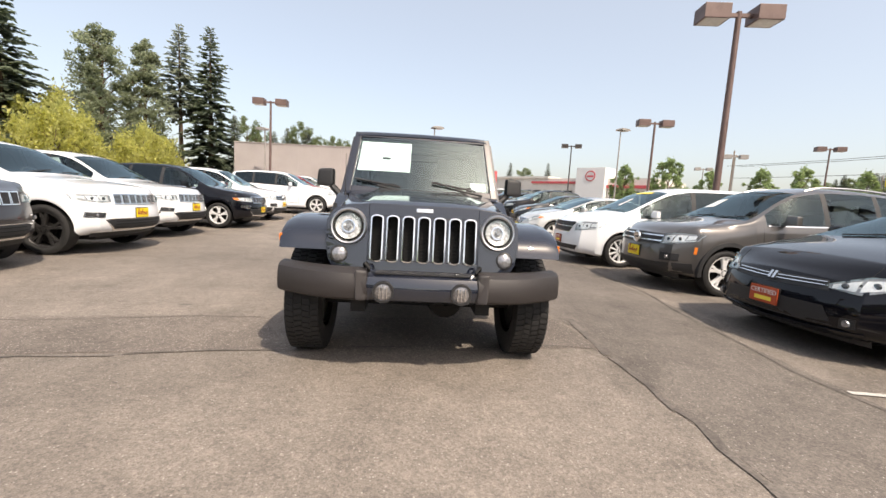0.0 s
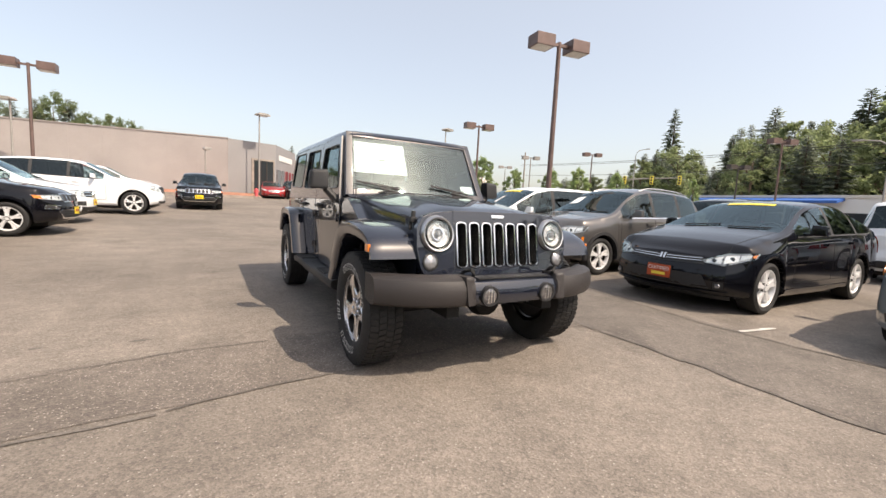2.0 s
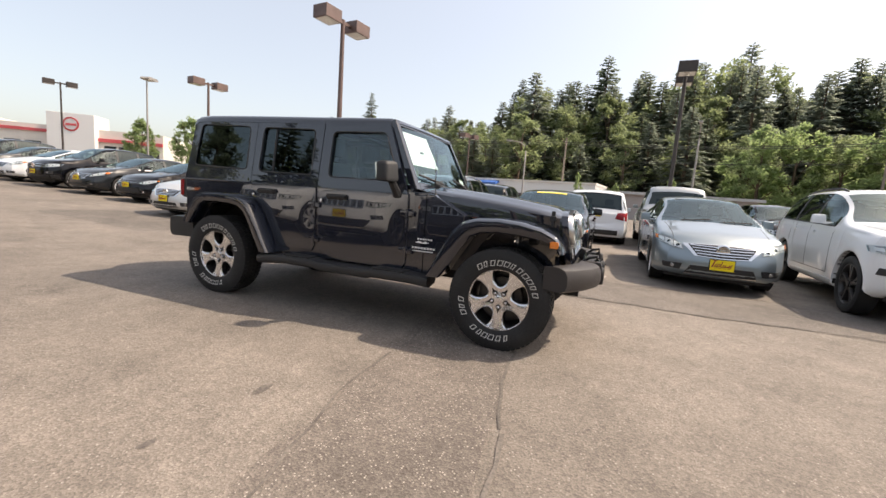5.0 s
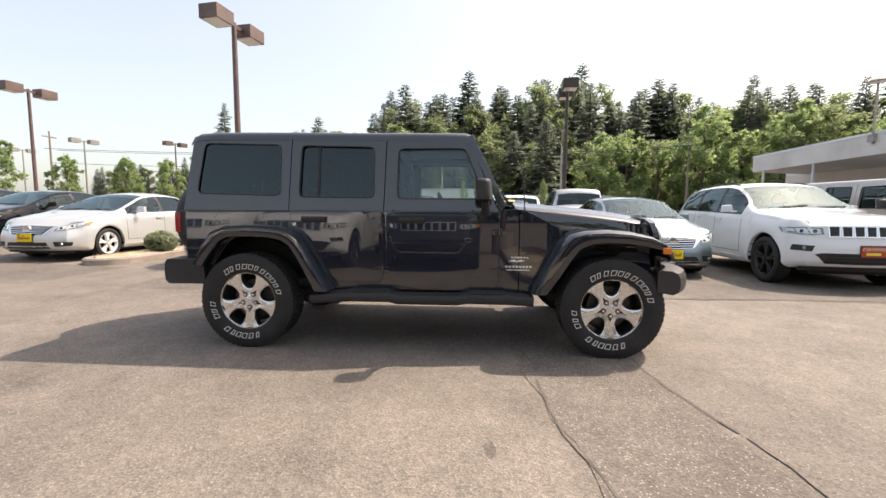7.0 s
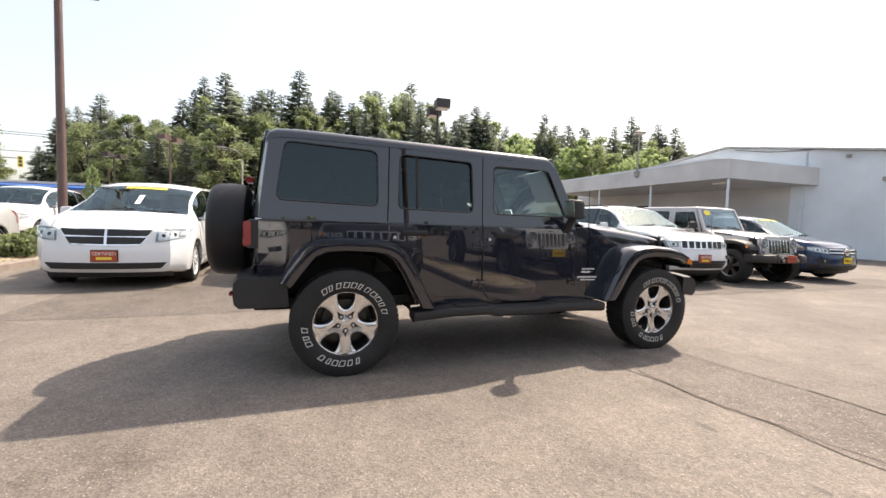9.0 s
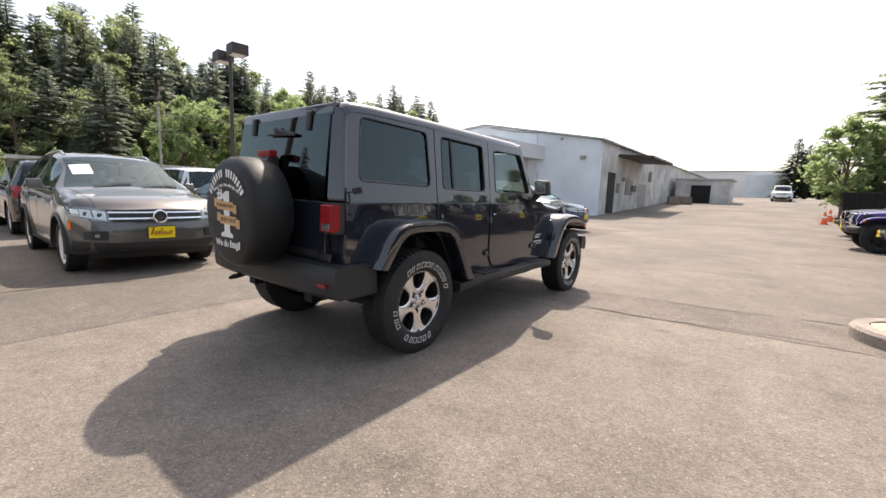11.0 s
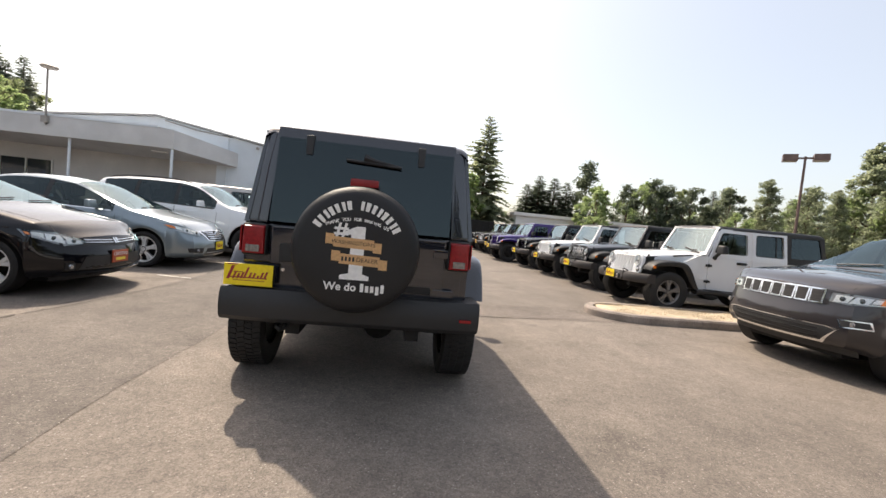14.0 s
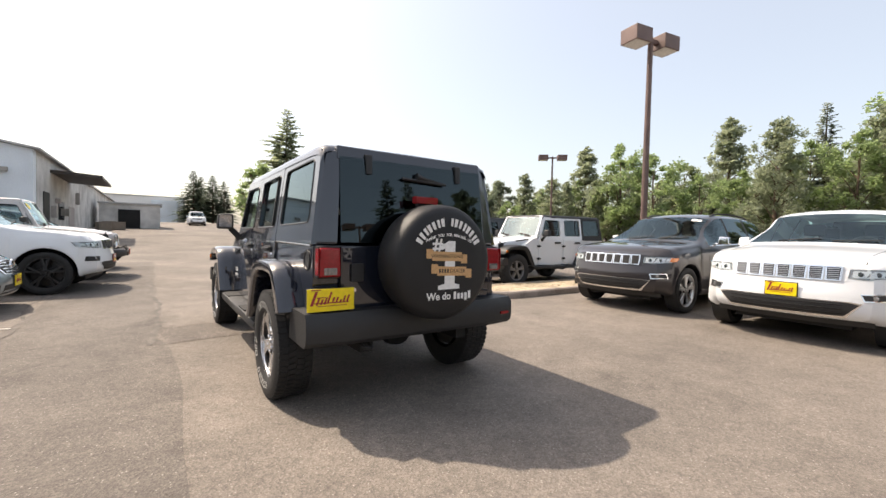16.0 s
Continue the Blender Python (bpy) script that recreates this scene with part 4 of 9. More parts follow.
def make_car(name, label, at, shape, body, face="bars", plate="yellow", rim=None, rim_style=("thin", 10), trim=None, group="", glass=GLASS_MID, rear_glass=GLASS_TINT,
             rails=None, sticker=False, plate_z=0.56, lamp_z=None, category="car", plate_x=0.0, mirror=None, rear_plate=False, sheet=None):
    sh = SHAPES[shape]
    car = thing(name, label, category, group, at=at)
    V, groups, tree = car_body(sh)
    L, W = sh["L"], sh["W"]
    part("body", pick(V, groups["body"]), body, car, smooth=True, flip_fix=False)
    for key, faces in groups.items():
        if key == "body":
            continue
        if key.startswith("pillar"):
            part("pillar_trim", pick(V, faces), BLACK_PLASTIC, car, smooth=True, flip_fix=False)
            continue
        nm = "side_window" if key.startswith("side") else key
        fore = nm == "windshield" or key.startswith("side_window_0")
        pane = part(nm, pick(V, faces), GLASS_CAR if nm == "windshield" else glass if fore else rear_glass, car, smooth=True, flip_fix=False)
        pane.visible_shadow = False
    # underbody, wheel wells
    part("underbody", Geo().box(-W * 0.6, W * 0.6, 0.35, L - 0.35, sh["zb"] - 0.05, sh["zb"] + 0.08), STEEL_DARK, car)
    rim = rim or ALLOY_SILVER
    for a in (sh["fo"], sh["fo"] + sh["wb"]):
        for s in (1, -1):
            g = Geo()
            pts = [radians(t) for t in range(-8, 189, 7)]
            g.grid([[(s * W * 0.55, a + sh["arch"] * math.cos(t), sh["wr"] + sh["arch"] * math.sin(t)), (s * W * 0.985, a + sh["arch"] * math.cos(t), sh["wr"] + sh["arch"] * math.sin(t))] for t in pts])
            g.add([(s * W * 0.55, a, sh["wr"] - 0.1)] + [(s * W * 0.55, a + sh["arch"] * math.cos(t), sh["wr"] + sh["arch"] * math.sin(t)) for t in pts], [(0, i, i + 1) for i in range(1, len(pts))])
            part("wheel_well", g, STEEL_DARK, car)
            add_wheel(car, s * (W - 0.125), a, sh["wr"], sh["wr"], 0.235, sh["wr"] * 0.70, rim_style[1], rim_style[0], rim)
            if trim:
                q = Geo()
                R = sh["arch"]
                sect = ((R - 0.006, -0.03), (R - 0.004, 0.032), (R + 0.05, 0.026), (R + 0.055, -0.03))
                q.grid([[(s * (W + dx), a + r * math.cos(t), sh["wr"] + r * math.sin(t)) for r, dx in sect] for t in pts])
                part("arch_trim", q, trim, car, smooth=True)
    # cabin
    cowl_z = lerp_table(sh["top"], sh["cowl"])
    fl = sh["zb"] + 0.10
    rows = [(sh["rf"] + 0.25, 0.92 if not shape.endswith("sedan") else 0.80), (sh["rf"] + 1.15, 0.88 if not shape.endswith("sedan") else 0.76)]
    add_seats(car, rows, fl, 0.37, (sh["cowl"] - 0.06, sh["cowl"] + 0.55, cowl_z - 0.09, W * 0.80))
    # door gaps, handles, sill
    belt = lambda y: lerp_table(sh["belt"], y)
    cuts = [sh["cowl"] + 0.22] + [(a + b) / 2 for a, b in sh["pillars"]][:2]
    for s, way in ((1, "left"), (-1, "right")):
        seam = Geo()
        for y in cuts:
            z1 = belt(y) - 0.01
            g = laid(tree, [(y - 0.004, sh["zb"] + 0.18), (y + 0.004, sh["zb"] + 0.18), (y + 0.004, z1), (y - 0.004, z1)], way, 0.0015, 0.002, 1, 8)
            seam.add(g.v, g.f)
        g = laid(tree, [(cuts[0], sh["zb"] + 0.178), (cuts[2], sh["zb"] + 0.178), (cuts[2], sh["zb"] + 0.186), (cuts[0], sh["zb"] + 0.186)], way, 0.0015, 0.002, 14, 1)
        seam.add(g.v, g.f)
        part("door_seam", seam, STEEL_DARK, car)
        for y in cuts[1:]:
            z = belt(y) - 0.11
            part("door_handle", laid(tree, [(y - 0.28, z - 0.018), (y - 0.09, z - 0.018), (y - 0.09, z + 0.018), (y - 0.28, z + 0.018)], way, 0.03, 0.0, 5, 2), CHROME if face == "seven" else body, car, smooth=True)
        g = laid(tree, [(sh["fo"] + sh["arch"] + 0.04, sh["zb"] + 0.01), (sh["fo"] + sh["wb"] - sh["arch"] - 0.04, sh["zb"] + 0.01), (sh["fo"] + sh["wb"] - sh["arch"] - 0.04, sh["zb"] + 0.10), (sh["fo"] + sh["arch"] + 0.04, sh["zb"] + 0.10)], way, 0.012, 0.01, 10, 2)
        part("sill", g, trim or body, car, smooth=True)
        zs = belt(sh["cowl"] + 0.5) + 0.012
        g = laid(tree, [(sh["cowl"] + 0.30, zs), (sh["pillars"][-1][0], belt(sh["pillars"][-1][0]) + 0.012), (sh["pillars"][-1][0], belt(sh["pillars"][-1][0]) + 0.03), (sh["cowl"] + 0.30, zs + 0.018)], way, 0.006, 0.0, 14, 1)
        part("window_trim", g, CHROME if face in ("seven", "vee") or trim else BLACK_PLASTIC, car, smooth=True)
        # mirror
        my, mz, mx = sh["cowl"] + 0.52, belt(sh["cowl"] + 0.5) + 0.10, W * 0.97
        m = Geo().hexa([(s * (mx + 0.02), my - 0.05, mz - 0.05), (s * (mx + 0.20), my - 0.02, mz - 0.05), (s * (mx + 0.20), my + 0.07, mz - 0.05), (s * (mx + 0.02), my + 0.06, mz - 0.05),
                        (s * (mx + 0.04), my - 0.03, mz + 0.09), (s * (mx + 0.19), my - 0.01, mz + 0.08), (s * (mx + 0.19), my + 0.07, mz + 0.08), (s * (mx + 0.04), my + 0.06, mz + 0.09)])
        m.box(min(s * (mx - 0.08), s * (mx + 0.04)), max(s * (mx - 0.08), s * (mx + 0.04)), my, my + 0.05, mz - 0.06, mz - 0.02)
        part("mirror", m, mirror or body, car, bevel=0.03)
    if rails:
        for s in (1, -1):
            x, pts, nn = s * (W * 0.94 - sh["inset"] - 0.10), [], 12
            for k in range(nn + 1):
                y = sh["rf"] + 0.20 + k * (sh["rr"] - sh["rf"] - 0.25) / nn
                hit = tree.ray_cast(Vector((x, y, 5)), Vector((0, 0, -1)))[0]
                pts.append((x, y, hit.z + (0.0, 0.022, 0.034)[min(2, k, nn - k)]))
            part("roof_rail", Geo().tube(pts, 0.016, 6), rails, car, smooth=True)
    # front: hood seams, grille, lamps, bumper openings by type
    for sgn in (1, -1):
        part("hood_seam", laid(tree, [(sgn * W * 0.70, 0.16), (sgn * W * 0.708, 0.16), (sgn * W * 0.80, sh["cowl"] - 0.06), (sgn * W * 0.792, sh["cowl"] - 0.06)], "top", 0.0015, 0.002, 1, 14), STEEL_DARK, car)
    lz, zb = lamp_z or sh["lamp"], sh["zb"]
    k = W / 0.95

    def front(nm, shape_, material, lift=0.006, nu=12, nv=3, parent=None, label=""):
        return part(nm, laid(tree, shape_, "front", lift, 0.012, nu, nv), material, parent or car, label, smooth=True)

    def pair(nm, shape_, material, lift=0.008, nu=8, nv=4, label="", parent=None):
        return [part(nm, g, material, parent or car, label, smooth=True) for g in both(tree, shape_, "front", lift=lift, nu=nu, nv=nv)]

    def ring_of(shape_, grow):
        (fa, ha) = shape_
        cx = sum(q[0] for q in fa + ha) / len(fa + ha)
        cz = sum(q[1] for q in fa + ha) / len(fa + ha)
        out = []
        for line in shape_:
            out.append([(x + (grow if x > cx else -grow), z + (grow if z > cz else -grow)) for x, z in line])
        return out
    amber, fog, fog_ring = None, None, BLACK_PLASTIC
    dam = BLACK_PLASTIC
    if face in ("seven", "seven_dark"):
        front("grille_surround", [[(-0.56, lz - 0.095), (0, lz - 0.10), (0.56, lz - 0.095)], [(-0.58, lz + 0.085), (0, lz + 0.09), (0.58, lz + 0.085)]], body, 0.003, 14, 3)
        for i in range(7):
            x = -0.447 + 0.149 * i
            r = front("grille_ring", [(x - 0.068, lz - 0.090), (x + 0.068, lz - 0.090), (x + 0.0735, lz + 0.076), (x - 0.0735, lz + 0.076)], CHROME, 0.014, 6, 4)
            front("grille_slot", [(x - 0.050, lz - 0.076), (x + 0.050, lz - 0.076), (x + 0.055, lz + 0.061), (x - 0.055, lz + 0.061)], BLACK_PLASTIC, 0.0165, 6, 4, r)
            pale = body is WHITE      # the white cars have bright mesh in the slots
            for j in range(0 if face == "seven_dark" else 6 if pale else 4):
                zz = lz - 0.066 + (0.022 if pale else 0.034) * j
                front("mesh_bar", [(x - 0.047, zz - 0.004), (x + 0.047, zz - 0.004 + 0.006), (x + 0.047, zz + 0.010), (x - 0.047, zz + 0.004)], SATIN if pale else GREY_PLASTIC, 0.0185, 2, 1, r)
        lampf = [[(0.555, lz - 0.052), (0.70, lz - 0.066), (0.925, lz - 0.03)], [(0.565, lz + 0.045), (0.76, lz + 0.048), (0.93, lz + 0.046)]]
        amber = [(0.865, lz - 0.028), (0.925, lz - 0.02), (0.928, lz + 0.036), (0.88, lz + 0.036)] if face == "seven" and body is not WHITE else None
        front("bumper_trim", [[(-0.56, zb + 0.115), (0, zb + 0.11), (0.56, zb + 0.115)], [(-0.70, zb + 0.29), (-0.595, zb + 0.305), (0.595, zb + 0.305), (0.70, zb + 0.29)]], CHROME if face == "seven" else body, 0.008, 18, 4)
        low = front("lower_grille", [[(-0.55, zb + 0.142), (0, zb + 0.137), (0.55, zb + 0.142)], [(-0.675, zb + 0.275), (-0.58, zb + 0.295), (0.58, zb + 0.295), (0.675, zb + 0.275)]], BLACK_PLASTIC, 0.012, 18, 4)
        for j in range(3):
            z = zb + 0.165 + 0.045 * j
            front("grille_bar", [(-0.54, z), (0.54, z), (0.54, z + 0.012), (-0.54, z + 0.012)], STEEL_DARK, 0.018, 14, 1, low)
        fog, fog_ring = [[(0.70, zb + 0.325), (0.86, zb + 0.335)], [(0.67, zb + 0.385), (0.84, zb + 0.395)]], CHROME if face == "seven" else BLACK_PLASTIC
    elif face == "cross":
        g = front("grille_frame", [[(-0.42, lz - 0.145), (0, lz - 0.155), (0.42, lz - 0.145)], [(-0.57, lz + 0.08), (0, lz + 0.09), (0.57, lz + 0.08)]], CHROME, 0.006, 14, 4)
        for sx in (1, -1):
            for z0, z1 in ((-0.135, -0.034), (-0.018, 0.074)):
                front("grille_cell", [(sx * 0.018, lz + z0), (sx * (0.42 if z0 < -0.1 else 0.49), lz + z0 + 0.008), (sx * (0.48 if z0 < -0.1 else 0.55), lz + z1), (sx * 0.018, lz + z1 + 0.004)], BLACK_PLASTIC, 0.012, 8, 3, g)
        lampf = [[(0.575, lz - 0.095), (0.74, lz - 0.08), (0.925, lz - 0.02)], [(0.585, lz + 0.075), (0.76, lz + 0.095), (0.93, lz + 0.10)]]
        front("lower_grille", [(-0.66, zb + 0.11), (0.66, zb + 0.11), (0.74, zb + 0.20), (-0.74, zb + 0.20)], BLACK_PLASTIC, 0.006, 16, 2)
        fog = None
        dam = body
    elif face == "slim":
        front("grille", [[(-0.50, lz - 0.085), (0, lz - 0.10), (0.50, lz - 0.085)], [(-0.46, lz + 0.0), (0, lz - 0.01), (0.46, lz + 0.0)]], BLACK_PLASTIC, 0.004, 12, 3)
        for z in (-0.062, -0.035):
            front("grille_bar", [[(-0.46, lz + z + 0.012), (0, lz + z), (0.46, lz + z + 0.012)], [(-0.46, lz + z + 0.019), (0, lz + z + 0.008), (0.46, lz + z + 0.019)]], CHROME, 0.012, 12, 1)
        bd = front("badge", [(-0.045, lz - 0.075), (0.045, lz - 0.075), (0.045, lz + 0.0), (-0.045, lz + 0.0)], BLACK_PLASTIC, 0.014, 2, 2)
        for x in (-0.022, 0.022):
            front("badge_bar", [(x - 0.013, lz - 0.07), (x + 0.013, lz - 0.07), (x + 0.013, lz - 0.005), (x - 0.013, lz - 0.005)], CHROME, 0.02, 1, 2, bd)
        lampf = [[(0.50, lz - 0.062), (0.72, lz - 0.085), (0.925, lz + 0.02)], [(0.49, lz - 0.04), (0.70, lz + 0.055), (0.93, lz + 0.085)]]
        amber = [(0.90, lz + 0.03), (0.918, lz + 0.035), (0.92, lz + 0.065), (0.905, lz + 0.06)]
        front("lower_grille", [[(-0.58, zb + 0.12), (0, zb + 0.11), (0.58, zb + 0.12)], [(-0.50, zb + 0.27), (0, zb + 0.28), (0.50, zb + 0.27)]], BLACK_PLASTIC, 0.004, 12, 2)
        front("splitter", [[(-0.74, zb + 0.075), (0, zb + 0.06), (0.74, zb + 0.075)], [(-0.74, zb + 0.10), (0, zb + 0.085), (0.74, zb + 0.10)]], body, 0.022, 14, 2)
        fog = [[(0.66, zb + 0.13), (0.73, zb + 0.135)], [(0.66, zb + 0.185), (0.73, zb + 0.19)]]
    elif face == "vee":      # a wide chrome-edged grille that narrows downwards
        front("grille_frame", [[(-0.36, lz - 0.135), (0, lz - 0.15), (0.36, lz - 0.135)], [(-0.52, lz + 0.03), (0, lz + 0.045), (0.52, lz + 0.03)]], CHROME, 0.008, 14, 4)
        g = front("grille", [[(-0.32, lz - 0.125), (0, lz - 0.138), (0.32, lz - 0.125)], [(-0.44, lz + 0.022), (0, lz + 0.034), (0.44, lz + 0.022)]], BLACK_PLASTIC, 0.013, 14, 4)
        for z in (-0.10, -0.062, -0.024, 0.012):
            x = 0.36 + (z + 0.06) * 0.8
            front("grille_bar", [[(-x, lz + z - 0.006), (0, lz + z - 0.016), (x, lz + z - 0.006)], [(-x, lz + z + 0.006), (0, lz + z - 0.002), (x, lz + z + 0.006)]], CHROME, 0.022, 12, 1, g)
        lampf = [[(0.53, lz - 0.06), (0.70, lz - 0.05), (0.92, lz + 0.04)], [(0.55, lz + 0.0), (0.70, lz + 0.085), (0.925, lz + 0.14)]]
        amber = [(0.895, lz + 0.06), (0.918, lz + 0.07), (0.92, lz + 0.12), (0.90, lz + 0.11)]
        front("lower_grille", [[(-0.46, zb + 0.085), (0, zb + 0.08), (0.46, zb + 0.085)], [(-0.40, zb + 0.20), (0, zb + 0.205), (0.40, zb + 0.20)]], BLACK_PLASTIC, 0.006, 12, 2)
        front("bumper_trim", [(-0.46, zb + 0.065), (0.46, zb + 0.065), (0.46, zb + 0.082), (-0.46, zb + 0.082)], SATIN, 0.012, 12, 1)
        fog = [[(0.58, zb + 0.13), (0.78, zb + 0.14)], [(0.55, zb + 0.20), (0.80, zb + 0.19)]]
        dam = body
    else:      # two chrome bars through a dark grille, dark lower bumper
        g = front("grille", [[(-0.50, lz - 0.10), (0, lz - 0.105), (0.50, lz - 0.10)], [(-0.56, lz + 0.055), (0, lz + 0.06), (0.56, lz + 0.055)]], BLACK_PLASTIC, 0.006, 12, 3)
        for z in (-0.055, 0.022):
            front("grille_bar", [(-0.54, lz + z - 0.010), (0.54, lz + z - 0.010), (0.545, lz + z + 0.010), (-0.545, lz + z + 0.010)], CHROME, 0.016, 12, 1, g)
        lampf = [[(0.56, lz - 0.09), (0.73, lz - 0.085), (0.92, lz - 0.01)], [(0.57, lz + 0.055), (0.75, lz + 0.075), (0.925, lz + 0.08)]]
        front("lower_bumper", [[(-0.86, zb + 0.08), (-0.5, zb + 0.065), (0.5, zb + 0.065), (0.86, zb + 0.08)], [(-0.86, zb + 0.22), (-0.5, zb + 0.20), (0.5, zb + 0.20), (0.86, zb + 0.22)]], BLACK_PLASTIC, 0.006, 18, 3)
        fog = [[(0.60, zb + 0.245), (0.80, zb + 0.255)], [(0.60, zb + 0.34), (0.80, zb + 0.335)]]
    if face in ("vee", "bars"):
        hit = tree.ray_cast(Vector((0, -9, lz - 0.03)), Vector((0, 1, 0)))[0]
        bd = part("badge", Geo().lathe([(0.094, 0.0), (0.088, -0.02), (0.076, -0.024), (0.070, -0.018), (0.0, -0.018)], 24, "y", (0, hit.y - 0.012, lz - 0.03)), CHROME, car, smooth=True)
        part("badge_bar", Geo().box(-0.05, 0.05, hit.y - 0.036, hit.y - 0.029, lz - 0.042, lz - 0.018), SATIN if face == "vee" else LETTER_DARK, bd, bevel=0.003)
    # lamps: dark housing, bright reflectors and a clear cover
    lampf = [[(x * k, z) for x, z in line] for line in lampf]
    for sgn in (1, -1):
        flip = [[(sgn * x, z) for x, z in line] for line in lampf]
        h = front("headlight", flip, LAMP_HOUSING, 0.003, 10, 4, None, "clear headlight with bright reflectors")

        def inside(u0, u1, v0, v1):
            def at(u, v):
                q = u * 2
                i = min(int(q), 1)
                fo_, hd = [[ln[i][c] + (ln[i + 1][c] - ln[i][c]) * (q - i) for c in (0, 1)] for ln in lampf]
                return (sgn * (fo_[0] * (1 - v) + hd[0] * v), fo_[1] * (1 - v) + hd[1] * v)
            return [at(u0, v0), at(u1, v0), at(u1, v1), at(u0, v1)]
        for u0, u1, v0, v1 in ((0.08, 0.42, 0.16, 0.84), (0.47, 0.72, 0.16, 0.84), (0.06, 0.94, 0.03, 0.10), (0.75, 0.93, 0.3, 0.8)):
            front("reflector", inside(u0, u1, v0, v1), REFLECTOR, 0.007, 4, 3, h)
        for u, v in ((0.25, 0.5), (0.60, 0.5)):
            q = inside(u, u + 0.001, v, v + 0.001)[0]
            hit = tree.ray_cast(Vector((q[0], -9, q[1])), Vector((0, 1, 0)))[0]
            if hit is not None:
                part("projector", Geo().lathe([(0.030, 0.012), (0.028, -0.002), (0.020, -0.009), (0.0, -0.012)], 14, "y", (q[0], hit.y - 0.006, q[1])), LENS_DARK, h, smooth=True)
        c = front("lens", flip, GLASS_LENS, 0.018, 10, 4, h)
        c.visible_shadow = False
    if face == "bars" and trim:
        for way in ("left", "right"):
            y = sh["fo"] - sh["arch"] - 0.10
            part("side_marker", laid(tree, [(y, lz - 0.20), (y + 0.035, lz - 0.20), (y + 0.045, lz - 0.10), (y + 0.01, lz - 0.10)], way, 0.008, 0.01, 2, 3), LENS_AMBER, car, "amber side marker", smooth=True)
    if amber:
        pair("side_marker", [(x * k, z) for x, z in amber], LENS_AMBER, 0.022, 3, 2, "amber side marker")
    if fog:
        fog = [[(x * k, z) for x, z in line] for line in fog]
        rings = pair("fog_surround", ring_of(fog, 0.012), fog_ring, 0.008, 6, 3)
        for q, g in zip(rings, both(tree, fog, "front", lift=0.013, nu=6, nv=3)):
            part("fog_recess", g, BLACK_PLASTIC, q, smooth=True)
        for q, sgn in zip(rings, (1, -1)):
            cx, cz = sum(a_[0] for a_ in fog[0] + fog[1]) / len(fog[0] + fog[1]), sum(a_[1] for a_ in fog[0] + fog[1]) / len(fog[0] + fog[1])
            hit = tree.ray_cast(Vector((sgn * cx, -9, cz)), Vector((0, 1, 0)))[0]
            if hit is not None:
                part("fog_lamp", Geo().lathe([(0.03, 0.0), (0.026, -0.016), (0.0, -0.02)], 12, "y", (sgn * cx, hit.y - 0.008, cz)), LENS_FOG, q, smooth=True)
    g = Geo()      # air dam under the bumper
    g.grid([[(x, 0.17 + 0.18 * (x / W) ** 2 + dz * 0.3, sh["chin"] + 0.02 - dz) for dz in (0.0, 0.10 if not shape.endswith("sedan") else 0.07)] for x in [W * 0.80 * (i / 8 - 1) for i in range(17)]])
    part("air_dam", g, dam if dam is not body else BLACK_PLASTIC, car, smooth=True)
    if plate:
        add_plate(car, tree, plate_x, plate_z, plate)
    # rear
    rz = lerp_table(sh["belt"], L - 0.3) - 0.10
    for g in both(tree, [(W * 0.60, rz - 0.10), (W * 0.95, rz - 0.16), (W * 0.95, rz + 0.10), (W * 0.66, rz + 0.08)], "rear", lift=0.01, nu=6, nv=4):
        part("tail_light", g, LENS_RED, car, "red tail light", smooth=True)
    part("rear_bumper_trim", laid(tree, [(-0.7, sh["zb"] + 0.12), (0.7, sh["zb"] + 0.12), (0.7, sh["zb"] + 0.26), (-0.7, sh["zb"] + 0.26)], "rear", 0.012, 0.01, 10, 2), trim or BLACK_PLASTIC, car)
    if rear_plate:
        add_plate(car, tree, 0.0, rz + 0.02, "yellow", "rear")
    # wipers
    for x in (-0.45, 0.15):
        a = Vector((x, sh["cowl"] + 0.05, 0))
        pts = []
        for k in range(5):
            q = (x + 0.12 * k, sh["cowl"] + 0.02 + 0.02 * k)
            hit = tree.ray_cast(Vector((q[0], q[1], 5)), Vector((0, 0, -1)))[0]
            if hit is not None:
                pts.append(hit + Vector((0, -0.005, 0.012)))
        if len(pts) > 1:
            part("wiper", Geo().tube(pts, 0.008, 5), BLACK_PLASTIC, car)
    if sheet:
        x0, x1, k0, k1 = sheet
        span = sh["rf"] - sh["cowl"]
        rows_ = [[tree.ray_cast(Vector((x, sh["cowl"] + span * k, 5)), Vector((0, 0, -1)))[0] + Vector((0, -0.002, 0.004)) for x in np.linspace(x0, x1, 4)] for k in np.linspace(k0, k1, 4)]
        part("paper_sheet", Geo().grid(rows_), PAPER, car, "white paper sheet on the windshield")
    if sticker:
        y0, y1 = sh["rf"] - 0.13, sh["rf"] - 0.05
        g = Geo()
        rows_ = []
        for j in range(3):
            r = []
            for i in range(7):
                x, y = -0.32 + 0.64 * i / 6, y0 + (y1 - y0) * j / 2
                hit = tree.ray_cast(Vector((x, y, 5)), Vector((0, 0, -1)))[0]
                r.append(hit + Vector((0, -0.003, 0.005)))
            rows_.append(r)
        part("window_sticker", g.grid(rows_), STICKER_YELLOW, car, "yellow price strip on windshield")
    return car, tree


